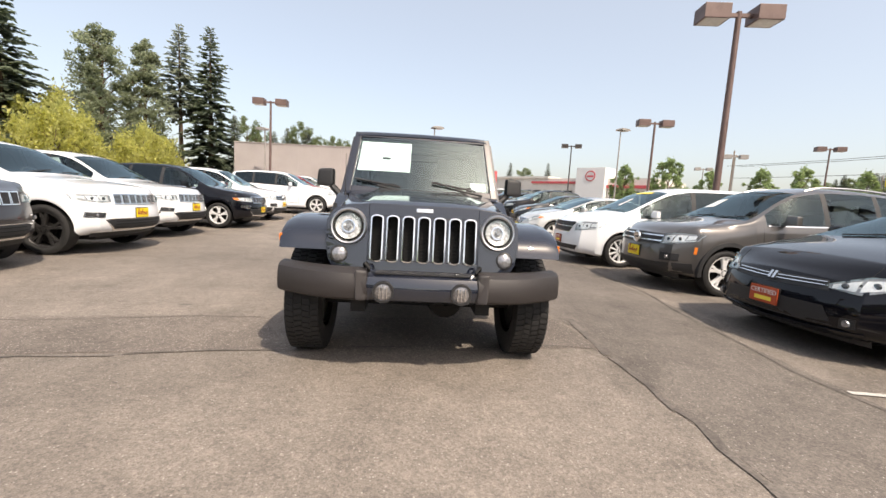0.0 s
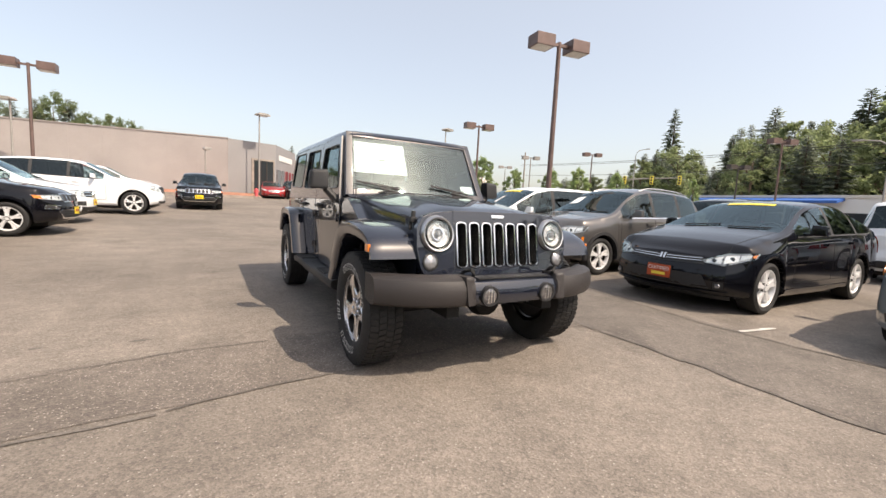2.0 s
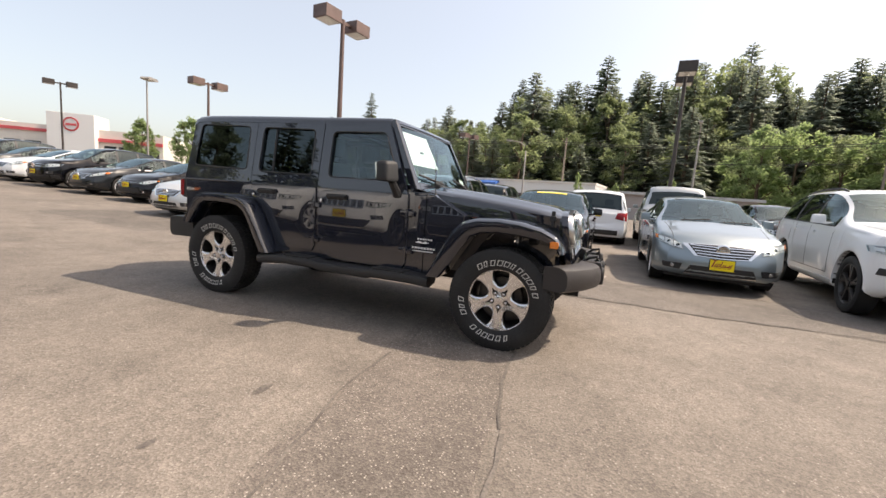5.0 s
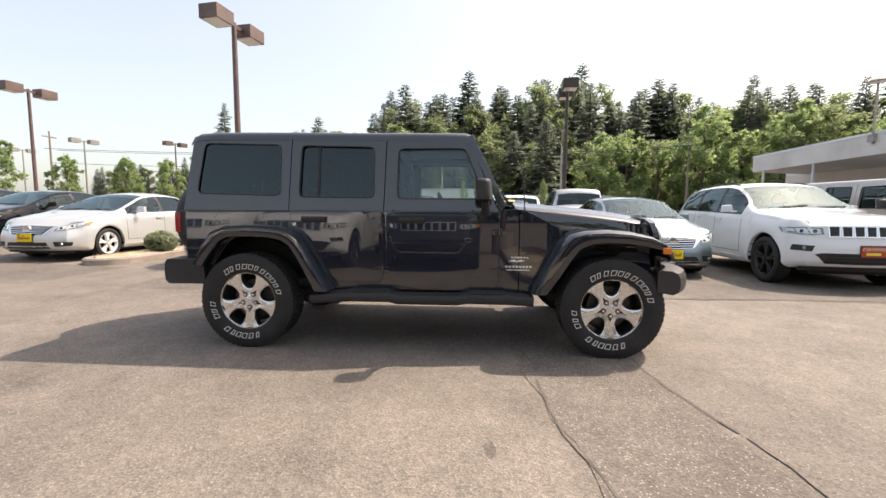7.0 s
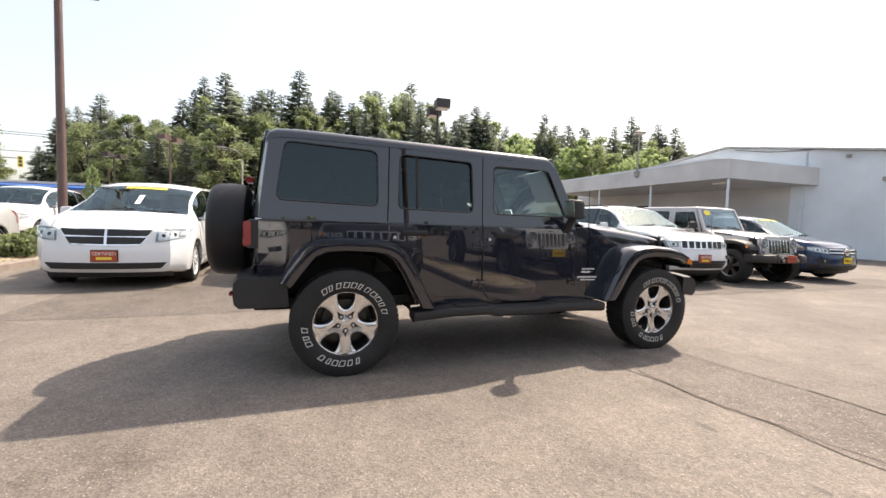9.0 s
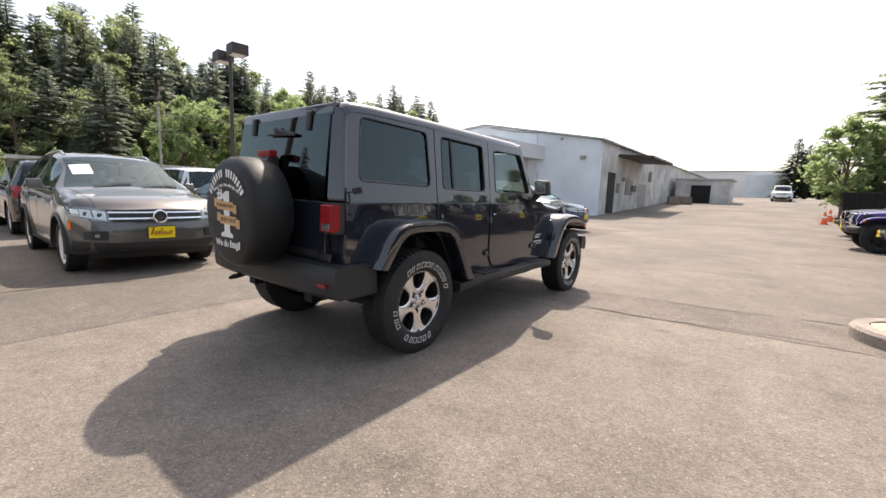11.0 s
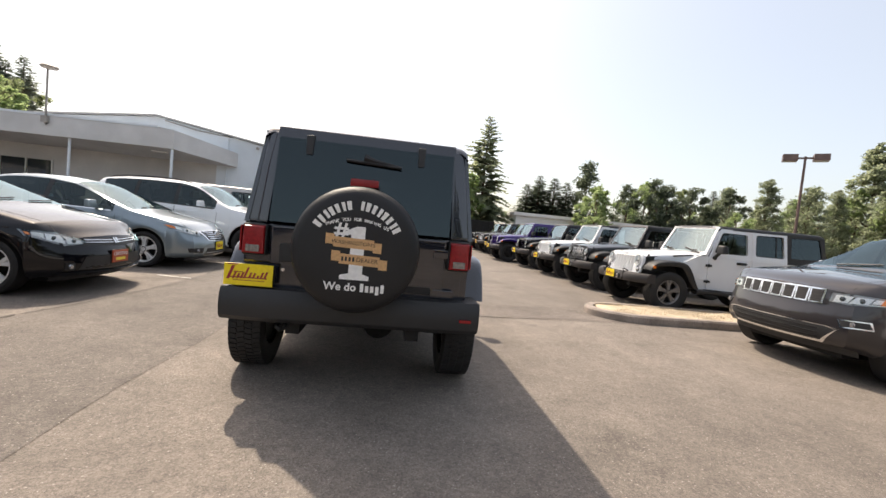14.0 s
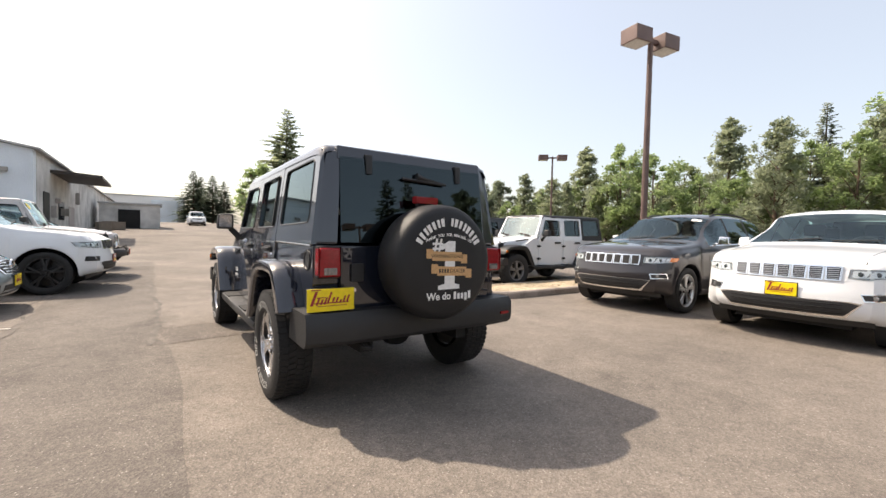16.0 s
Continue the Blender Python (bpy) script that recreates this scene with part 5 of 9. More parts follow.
# ---- boxy four-door off-road car: built once in full, used for the main car and its kin ----
FENDER_OUT = [(-0.445, 0.795), (-0.425, 0.86), (-0.375, 0.917), (-0.28, 0.965), (-0.12, 1.0), (0.05, 1.012), (0.22, 1.002), (0.335, 0.972), (0.42, 0.89), (0.50, 0.75), (0.57, 0.60), (0.625, 0.50)]
FENDER_IN = [(-0.405, 0.795), (-0.385, 0.835), (-0.34, 0.862), (-0.25, 0.885), (-0.10, 0.90), (0.05, 0.905), (0.17, 0.893), (0.255, 0.855), (0.325, 0.765), (0.40, 0.64), (0.46, 0.55), (0.50, 0.50)]
REAR_OUT = [(2.25, 0.49), (2.33, 0.62), (2.42, 0.79), (2.50, 0.925), (2.58, 0.985), (2.70, 1.012), (2.95, 1.02), (3.14, 1.012), (3.25, 0.965), (3.33, 0.86), (3.41, 0.70)]
REAR_IN = [(2.37, 0.49), (2.44, 0.62), (2.51, 0.755), (2.575, 0.855), (2.65, 0.902), (2.75, 0.92), (2.95, 0.926), (3.09, 0.918), (3.165, 0.88), (3.235, 0.79), (3.315, 0.68)]


def side_x(z):
    """Half width of the upper body at a height."""
    return 0.765 - max(0.0, z - 1.13) * 0.135


def frame_panel(outer, hole, thick=0.035, push=0.0):
    """A door or hardtop panel in the side wall, with a window hole: outer and hole as (y, z) rings of the same count."""
    g, n = Geo(), len(outer)
    ring = lambda poly, d: [(side_x(z) + push - d, y, z) for y, z in poly]
    o0, h0, o1, h1 = ring(outer, 0), ring(hole, 0), ring(outer, thick), ring(hole, thick)
    g.v = o0 + h0 + o1 + h1
    for i in range(n):
        j = (i + 1) % n
        g.f += [(i, j, n + j, n + i), (2 * n + i, 3 * n + i, 3 * n + j, 2 * n + j), (i, 2 * n + i, 2 * n + j, j), (n + i, n + j, 3 * n + j, 3 * n + i)]
    return g


def round_quad(pts, r, n=4):
    """A four-cornered ring with rounded corners, each of n points."""
    out = []
    for i in range(4):
        p, a, b = Vector(pts[i]), Vector(pts[i - 1]), Vector(pts[(i + 1) % 4])
        u, v = (a - p).normalized() * r, (b - p).normalized() * r
        for k in range(n):
            t = k / (n - 1)
            out.append(tuple(p + u * (1 - t) ** 2 + v * t ** 2))
    return out


def square_quad(pts, n=4):
    out = []
    for i in range(4):
        out += [tuple(Vector(pts[i]) + (Vector(pts[(i + 1) % 4]) - Vector(pts[i])) * 1e-4 * k) for k in range(n)]
    return out


def pane_geo(hole, depth=0.014):
    return Geo().add([(side_x(z) - depth, y, z) for y, z in hole], [tuple(range(len(hole)))])


def seal_geo(hole, radius=0.008, push=0.002):
    pts = [(side_x(z) + push, y, z) for y, z in hole]
    return Geo().tube(pts + [pts[0]], radius, 5, False)


def slot_ring(x, w, z0, z1, y, out, inn):
    """A chrome ring round one grille slot."""
    g = Geo()
    hw = w / 2

    def loop(off, n=7):
        r = hw + off
        top = [(x + r * math.cos(t), z1 - hw * 0.55 + r * math.sin(t) * 0.55 + off * 0.45) for t in [math.pi * i / n for i in range(n + 1)]]
        bot = [(x + r * math.cos(t), z0 + hw * 0.55 + r * math.sin(t) * 0.55 - off * 0.45) for t in [math.pi + math.pi * i / n for i in range(n + 1)]]
        return top + bot
    loops = [(loop(out), y + 0.004), (loop(out * 0.85), y - 0.012), (loop(inn + 0.003), y - 0.013), (loop(inn), y + 0.045)]
    n = len(loops[0][0])
    g.v = [(px, yy, pz) for lp, yy in loops for px, pz in lp]
    for a in range(3):
        for i in range(n):
            j = (i + 1) % n
            g.f.append((a * n + i, a * n + j, (a + 1) * n + j, (a + 1) * n + i))
    return g


def arch_part(parent, name, out, inn, x0, x1, material, sign):
    """A wide wheel-arch flare: a bent slab that follows two lines."""
    def section(i, p):
        (yo, zo), (yi, zi) = out[i], inn[i]
        lerp = lambda k: (yo + (yi - yo) * k, zo + (zi - zo) * k)
        q = [(x0, *lerp(0.0)), (x1 - 0.09, *lerp(0.0)), (x1 - 0.03, *lerp(0.05)), (x1, *lerp(0.22)), (x1 + 0.004, *lerp(0.62)), (x1 - 0.006, *lerp(0.92)), (x1 - 0.02, *lerp(1.0)),
             (x1 - 0.06, *lerp(0.97)), (x0, *lerp(0.80))]
        return [(sign * a, y, z) for a, y, z in q]
    fine_o, fine_i = [], []
    for k in range(len(out) - 1):
        for t in (0, 0.5):
            fine_o.append(tuple(out[k][c] * (1 - t) + out[k + 1][c] * t for c in (0, 1)))
            fine_i.append(tuple(inn[k][c] * (1 - t) + inn[k + 1][c] * t for c in (0, 1)))
    out, inn = fine_o + [out[-1]], fine_i + [inn[-1]]
    return part(name, Geo().sweep(out, section), material, parent, smooth=True)


LETTER_MESHES = []


def tyre_letters(wheel):
    """White raised bars where the sidewall carries unreadable lettering, one piece for each letter."""
    if not LETTER_MESHES:
        for kind in range(4):
            g, w = Geo(), radians(8.6)
            far = (1.0, 0.84, 0.66, 0.93)[kind]
            strokes = [(0.270, 0.2755, 0, far), (0.3075, 0.313, 0, far), (0.270, 0.313, 0, 0.17), (0.270, 0.313, far - 0.17, far)]
            for r0, r1, s0, s1 in strokes:
                b0, b1 = -w * s0, -w * s1
                q = [(0.1221 + 0.0072 * (rr - 0.268) / 0.05, rr * math.cos(bb - (rr - 0.268) * 0.9), rr * math.sin(bb - (rr - 0.268) * 0.9)) for rr, bb in ((r0, b0), (r0, b1), (r1, b1), (r1, b0))]
                g.add(q, [(0, 1, 2, 3)])
            LETTER_MESHES.append(mesh_of("sidewall_letter", g, LETTER_TYRE, flip_fix=False))
    for start, count in ((128, 11), (292, 6), (212, 3)):
        for i in range(count):
            ob = part("sidewall_letter", LETTER_MESHES[(i * 3 + count) % 4], None, wheel)
            ob.matrix_basis = pose(0, 0, 0, start - i * 10.6, 0, 0)


def make_wrangler(label, at, body, top=None, flare=None, rim=POLISHED, rim_style=("wide", 5), main=False, plate="yellow", group="", cover=False, letters=False, grille=None, ring=None, sticker=False):
    car = thing("off_road_car", label, "car", group, at=at)
    top, flare = top or body, flare or body
    ring_mat = ring or CHROME
    P = lambda name, g, m, label="", **k: part(name, g, m, car, label, **k)

    def pair(name, g, m, label="", **k):
        P(name, g, m, label, **k), P(name, g.mirrored(), m, label, **k)

    # tub sides with the rear wheel cut out, floor and bulkheads
    poly = [(0.70, 0.49), (2.30, 0.49)] + REAR_IN + [(3.33, 0.64), (3.555, 0.64), (3.555, 1.135), (0.70, 1.165)]
    side = Geo().prism(poly, "x", 0.71, 0.757)
    pair("tub_side", side, body, bevel=0.006)
    if main:      # rounded lip along the tub's upper edge, behind the doors
        pair("tub_lip", Geo().tube([(0.758, 2.62, 1.142), (0.760, 3.0, 1.140), (0.758, 3.53, 1.136)], 0.011, 8), body, smooth=True)
    P("floor_pan", Geo().box(-0.71, 0.71, 0.70, 3.50, 0.50, 0.56), STEEL_DARK)
    P("firewall", Geo().box(-0.70, 0.70, 0.66, 0.72, 0.56, 1.16), STEEL_DARK)
    cowl = Geo().grid([[(x, y, z + 0.035 * (1 - (x / 0.72) ** 2)) for x in np.linspace(-0.72, 0.72, 11)] for y, z in ((0.70, 1.165), (0.78, 1.185), (0.86, 1.20))])
    P("cowl", cowl, body, smooth=True)
    P("cowl_vent", Geo().box(-0.40, 0.40, 0.735, 0.79, 1.20, 1.232), BLACK_PLASTIC, bevel=0.006)
    # doors
    fd_low = [(0.868, 0.555), (0.905, 0.492), (1.50, 0.488), (1.74, 0.52), (1.802, 0.62), (1.812, 1.145), (0.868, 1.145)]
    rd_low = [(1.832, 0.60), (1.86, 0.545), (2.19, 0.545), (2.30, 0.60), (2.42, 0.83), (2.50, 0.96), (2.60, 1.0), (2.62, 1.04), (2.62, 1.145), (1.832, 1.145)]
    fd_out, fd_hole = [(0.885, 1.145), (1.818, 1.145), (1.802, 1.745), (1.130, 1.735)], [(0.985, 1.247), (1.712, 1.247), (1.705, 1.657), (1.158, 1.657)]
    rd_out, rd_hole = [(1.826, 1.145), (2.626, 1.145), (2.612, 1.745), (1.810, 1.745)], [(1.905, 1.252), (2.545, 1.258), (2.53, 1.688), (1.908, 1.672)]
    q_out, q_hole = [(2.634, 1.145), (3.555, 1.145), (3.485, 1.765), (2.620, 1.75)], [(2.705, 1.268), (3.44, 1.285), (3.385, 1.712), (2.71, 1.695)]
    for s in (1, -1):
        flip = (lambda g: g) if s > 0 else (lambda g: g.mirrored())
        for nm, low, out, hole, glass, hinge_y, handle_y in (("front_door", fd_low, fd_out, fd_hole, GLASS_CLEAR if main else GLASS_MID, 0.885, 1.60), ("rear_door", rd_low, rd_out, rd_hole, GLASS_TINT, 1.85, 2.42)):
            door = P(nm, flip(Geo().prism(low, "x", 0.745, 0.772)), body, bevel=0.010)
            part("window_frame", flip(frame_panel(square_quad(out), round_quad(hole, 0.045), 0.035, 0.008)), body, door, smooth=True)
            pane = part("window_pane", flip(pane_geo(round_quad(hole, 0.045))), glass, door, flip_fix=False)
            part("window_seal", flip(seal_geo(round_quad(hole, 0.045), 0.006, 0.008)), DARK_ALLOY if main else BLACK_PLASTIC, door, "grey window seal", smooth=True)
            if nm == "rear_door":
                part("division_bar", flip(Geo().hexa([(side_x(z) - 0.016 + dx, y, z) for z in (1.25, 1.685) for dx, y in ((0, 2.372), (0.012, 2.372), (0.012, 2.392), (0, 2.392))])), BLACK_PLASTIC, door)
            h = Geo().box(0.772, 0.785, handle_y - 0.12, handle_y + 0.10, 1.045, 1.095)
            h.box(0.785, 0.812, handle_y - 0.11, handle_y + 0.09, 1.062, 1.084)
            part("handle", flip(h), BLACK_PLASTIC, door, "black pull handle", bevel=0.008)
            part("lock", flip(Geo().lathe([(0.015, 0.785), (0.013, 0.792), (0.0, 0.792)], 12, "x", (0, handle_y + 0.155, 1.03))), CHROME, door)
            for z in (0.98, 0.66):
                hg = Geo().box(0.768, 0.792, hinge_y - 0.075, hinge_y + 0.05, z - 0.022, z + 0.022)
                hg.tube([(0.79, hinge_y - 0.018, z - 0.035), (0.79, hinge_y - 0.018, z + 0.035)], 0.014, 8)
                part("hinge", flip(hg), body if main else BLACK_PLASTIC, door, bevel=0.004)
        q = P("quarter_panel", flip(frame_panel(square_quad(q_out), round_quad(q_hole, 0.05), 0.035, 0.006)), top, smooth=True)
        pane = part("window_pane", flip(pane_geo(round_quad(q_hole, 0.05), 0.004)), GLASS_TINT, q, flip_fix=False)
        part("window_seal", flip(seal_geo(round_quad(q_hole, 0.05), 0.006, 0.006)), DARK_ALLOY if main else BLACK_PLASTIC, q, smooth=True)
    # hardtop: roof, gutters, rear pillars
    ys = [1.075, 1.10, 1.16, 1.4, 1.8, 2.2, 2.6, 3.0, 3.3, 3.44, 3.49, 3.51]
    drop = {1.075: 0.045, 1.10: 0.018, 3.44: 0.008, 3.49: 0.03, 3.51: 0.06}
    xs = [-0.695, -0.69, -0.672, -0.64, -0.56, -0.35, 0, 0.35, 0.56, 0.64, 0.672, 0.69, 0.695]
    edge = {0.695: 0.080, 0.69: 0.050, 0.672: 0.024, 0.64: 0.010, 0.56: 0.004, 0.35: 0, 0: -0.004}
    rows = [[(x * (0.975 if y < 1.2 else 1.0), y, 1.800 + 0.02 * smoothstep(1.1, 3.2, y) - edge[abs(x)] - drop.get(y, 0)) for x in xs] for y in ys]
    roof = P("roof", Geo().grid(rows), top, smooth=True)
    lining = [[(x * 0.96, y, 1.735 + 0.012 * smoothstep(1.1, 3.2, y)) for x in (-0.68, 0, 0.68)] for y in (1.10, 2.2, 3.48)]
    part("headlining", Geo().grid(lining), INTERIOR_GREY, roof)
    part("roof_seam", Geo().box(-0.62, 0.62, 1.803, 1.811, 1.785, 1.8055), STEEL_DARK, roof)
    pillar = Geo().hexa([(0.60, 3.535, 1.145), (0.752, 3.50, 1.145), (0.752, 3.555, 1.145), (0.61, 3.60, 1.145), (0.56, 3.46, 1.77), (0.672, 3.43, 1.76), (0.668, 3.49, 1.755), (0.57, 3.535, 1.765)])
    pair("rear_pillar", pillar, top, bevel=0.02)
    P("rear_header", Geo().hexa([(-0.60, 3.46, 1.70), (0.60, 3.46, 1.70), (0.60, 3.545, 1.70), (-0.60, 3.545, 1.70), (-0.60, 3.46, 1.800), (0.60, 3.46, 1.800), (0.60, 3.525, 1.795), (-0.60, 3.525, 1.795)]), top, bevel=0.015)
    # windscreen
    def ws(x, k, off=0.0):      # k: 0 at the foot, 1 at the top
        return ((0.735 - 0.07 * k) * x, 0.795 + 0.315 * k - off * 0.9 + 0.03 * x * x * (1 - k) - 0.03 + 0.03 * abs(x), 1.185 + 0.590 * k + off * 0.45)
    g = Geo()
    for (a, b), (x0, x1, k0, k1) in zip(((0, 1),) * 4, ((-1, -0.905, 0, 1), (0.905, 1, 0, 1), (-0.905, 0.905, 0.92, 1), (-0.905, 0.905, 0, 0.10))):
        g.hexa([ws(x0, k0, -0.05), ws(x1, k0, -0.05), ws(x1, k1, -0.05), ws(x0, k1, -0.05), ws(x0, k0, 0.012), ws(x1, k0, 0.012), ws(x1, k1, 0.012), ws(x0, k1, 0.012)])
    wsf = P("windscreen_frame", g, body, bevel=0.008)
    pane = part("windscreen", Geo().grid([[ws(x, k, -0.004) for x in np.linspace(-0.91, 0.91, 9)] for k in np.linspace(0.09, 0.93, 5)]), GLASS_WS if main else GLASS_UPRIGHT, wsf, smooth=True, flip_fix=False)
    pane.visible_shadow = False
    part("mirror_inside", Geo().box(-0.12, 0.12, 1.06, 1.09, 1.60, 1.66), INTERIOR, wsf, bevel=0.01)
    for x0, x1 in ((-0.62, -0.10), (0.12, 0.62)):
        w = Geo().tube([ws((x0 + 0.46) / 0.735, 0.03, 0.03), ws((x0 + 0.2) / 0.735, 0.10, 0.03), ws((x1 - 0.14) / 0.735, 0.14, 0.03)], [0.014, 0.011, 0.007], 6)
        w.tube([ws((x0 - 0.02) / 0.735, 0.20, 0.022), ws((x1 - 0.1) / 0.735, 0.10, 0.022)], 0.010, 5)
        part("wiper", w, BLACK_PLASTIC, wsf)
    if main:
        part("paper_sheet", Geo().grid([[ws(x / 0.70, k, -0.010) for x in np.linspace(-0.615, -0.115, 5)] for k in (0.37, 0.6, 0.86)]), PAPER, wsf, "white paper sheet inside the windscreen", smooth=True)
        part("paper_bar", Geo().grid([[ws(x / 0.70, k, -0.006) for x in (-0.39, -0.31)] for k in (0.57, 0.60)]), LETTER_DARK, wsf)
        part("paper_note", Geo().grid([[ws(x / 0.72, k, -0.010) for x in (0.47, 0.62)] for k in (0.14, 0.26)]), PAPER, wsf, "small white note inside the windscreen")
    if sticker:
        st_ = [[ws(-0.62 + 0.16 * q * math.cos(t), 0.78 + 0.115 * q * math.sin(t), 0.0) for q in (0.05, 0.5, 1.0)] for t in [2 * math.pi * i / 18 for i in range(19)]]
        part("window_sticker", Geo().grid(st_), STICKER_YELLOW, wsf, "round yellow price sticker on the windscreen")
    # bonnet
    rows = []
    for k in np.linspace(0, 1, 12):
        y = -0.395 + 1.135 * k
        w = 0.585 + 0.085 * k
        zc, ze = 1.092 + 0.125 * k + 0.02 * math.sin(math.pi * k) - 0.028 * max(0, 1 - k / 0.08), 1.045 + 0.13 * k
        if k < 0.05:
            y += 0.012
        r = []
        for x in (-1.0, -0.998, -0.985, -0.94, -0.85, -0.66, -0.60, -0.3, 0, 0.3, 0.60, 0.66, 0.85, 0.94, 0.985, 0.998, 1.0):
            a = abs(x)
            z = ze + (zc - ze) * (1 - a ** 5) + (0.012 * (1 - smoothstep(0.60, 0.66, a)))
            z -= {1.0: 0.14, 0.998: 0.03, 0.985: 0.008}.get(a, 0)
            r.append((x * w, y, z))
        rows.append(r)
    hood = P("bonnet", Geo().grid(rows), body, smooth=True)
    if not main and body.name.startswith(("white", "pale")):
        for s in (1, -1):
            for k in range(7):
                y = 0.18 + k * 0.062
                part("bonnet_bar", Geo().box(min(s * 0.642, s * 0.664), max(s * 0.642, s * 0.664), y, y + 0.044, 1.085 + 0.13 * (y + 0.395) / 1.135 - 0.060, 1.085 + 0.13 * (y + 0.395) / 1.135 - 0.030), BLACK_PLASTIC, hood)
    for s in (1, -1):
        l = Geo().box(s * 0.605 - 0.022, s * 0.605 + 0.022, -0.335, -0.285, 1.02, 1.055)
        l.box(s * 0.60 - 0.012, s * 0.60 + 0.012, -0.325, -0.295, 1.05, 1.095)
        l.box(s * 0.618 - 0.012, s * 0.618 + 0.012, -0.32, -0.30, 0.97, 1.03)
        part("bonnet_latch", l, BLACK_PLASTIC, hood, "black rubber bonnet latch", bevel=0.006)
        part("washer_jet", Geo().box(s * 0.22 - 0.015, s * 0.22 + 0.015, 0.55, 0.59, 1.20, 1.222), BLACK_PLASTIC, hood, bevel=0.004)
    pair("inner_fender", Geo().prism([(-0.40, 0.60), (0.72, 0.50), (0.72, 1.165), (-0.36, 1.04)], "x", 0.575, 0.600), body if main else BLACK_PLASTIC)
    pair("cowl_side", Geo().prism([(0.52, 0.49), (0.72, 0.49), (0.72, 1.165), (0.64, 1.15), (0.36, 1.0)], "x", 0.60, 0.757), body, bevel=0.006)
    # grille: one panel with seven real openings, leaning back a little
    lean = Matrix(((1, 0, 0, 0), (0, 1, 0.17, -0.448 - 0.17 * 0.90), (0, 0, 1, 0), (0, 0, 0, 1)))
    gp = Geo()
    pitch, sw, z0, z1 = 0.1018, 0.064, 0.742, 1.028
    arc = [(0.362, 1.045), (0.362, 1.105), (0.50, 1.092), (0.585, 1.062), (0.628, 0.99), (0.632, 0.86), (0.61, 0.74), (0.575, 0.685), (0.362, 0.672), (0.362, 0.725)]
    gp.prism(arc, "y", 0.0, 0.05)
    gp.prism([(-x, z) for x, z in arc][::-1], "y", 0.0, 0.05)
    gp.box(-0.362, 0.362, 0.0, 0.05, z1, 1.108)
    gp.box(-0.362, 0.362, 0.0, 0.05, 0.670, z0)
    for i in range(8):
        x = -4 * pitch + pitch * i + pitch / 2 - pitch / 2
        a, b = x + sw / 2, x + pitch - sw / 2
        a, b = max(a, -0.362), min(b, 0.362)
        if b > a:
            gp.box(a, b, 0.0, 0.05, z0 - 0.001, z1 + 0.001)
    gr = P("grille", gp.moved(lean), grille or body, bevel=0.005)
    for i in range(7):
        x = (i - 3) * pitch
        part("grille_ring", slot_ring(x, sw, z0, z1, 0.0, 0.011, -0.002).moved(lean), ring_mat, gr, "bright ring round a grille slot", smooth=True)
    mesh = Geo().box(-0.37, 0.37, 0.075, 0.085, 0.70, 1.06)
    for k in range(36):
        mesh.box(-0.365, 0.365, 0.065, 0.074, 0.715 + k * 0.009, 0.718 + k * 0.009)
    part("radiator_mesh", mesh.moved(lean), STEEL_DARK, gr, "black radiator mesh")
    part("badge_bar", Geo().box(-0.055, 0.055, -0.008, 0.0, 1.062, 1.088).moved(lean), CHROME, gr, bevel=0.004)
    for s in (1, -1):
        c = (s * 0.486, 0.0, 0.955)
        hl = part("headlight_bezel", Geo().lathe([(0.120, 0.004), (0.117, -0.020), (0.108, -0.032), (0.100, -0.030), (0.096, -0.012)], 36, "y", c).moved(lean), body if not main else SATIN, gr, smooth=True)
        part("headlight_gap", Geo().lathe([(0.098, -0.014), (0.080, -0.010)], 36, "y", c).moved(lean), DARK_ALLOY, hl, smooth=True)
        part("headlight_reflector", Geo().lathe([(0.082, -0.026), (0.080, -0.014), (0.066, -0.008), (0.045, -0.004), (0.0, -0.003)], 32, "y", c).moved(lean), HEADLIGHT_WHITE, hl, "bright round headlight reflector", smooth=True)
        part("reflector_ring", Geo().lathe([(0.046, -0.006), (0.044, -0.018), (0.034, -0.018), (0.032, -0.006)], 24, "y", c).moved(lean), CHROME, hl, smooth=True)
        part("headlight_bulb", Geo().lathe([(0.018, -0.004), (0.018, -0.024), (0.012, -0.030), (0.0, -0.030)], 16, "y", c).moved(lean), LAMP_HOUSING, hl, smooth=True)
        cover_ = part("lens", Geo().lathe([(0.094, -0.026), (0.080, -0.038), (0.05, -0.048), (0.0, -0.052)], 32, "y", c).moved(lean), GLASS_LENS, hl, smooth=True)
        cover_.visible_shadow = False
        c = (s * 0.540, 0.0, 0.775)
        tl = part("turn_signal", Geo().lathe([(0.056, 0.002), (0.054, -0.008), (0.046, -0.010)], 24, "y", c).moved(lean), DARK_ALLOY, gr, smooth=True)
        part("turn_signal_lens", Geo().lathe([(0.046, -0.006), (0.035, -0.014), (0.0, -0.018)], 20, "y", c).moved(lean), LENS_FOG, tl, smooth=True)
    # flares
    for s in (1, -1):
        fl = arch_part(car, "front_flare", FENDER_OUT, FENDER_IN, 0.585, 0.925, flare, s)
        mk = Geo().box(min(s * 0.918, s * 0.936), max(s * 0.918, s * 0.936), -0.405, -0.345, 0.835, 0.885)
        part("side_marker", mk, LENS_AMBER, fl, "amber side marker", bevel=0.008)
        arch_part(car, "rear_flare", REAR_OUT, REAR_IN, 0.740, 0.925, flare, s)
        w = Geo()
        pts = [radians(t) for t in range(0, 181, 10)]
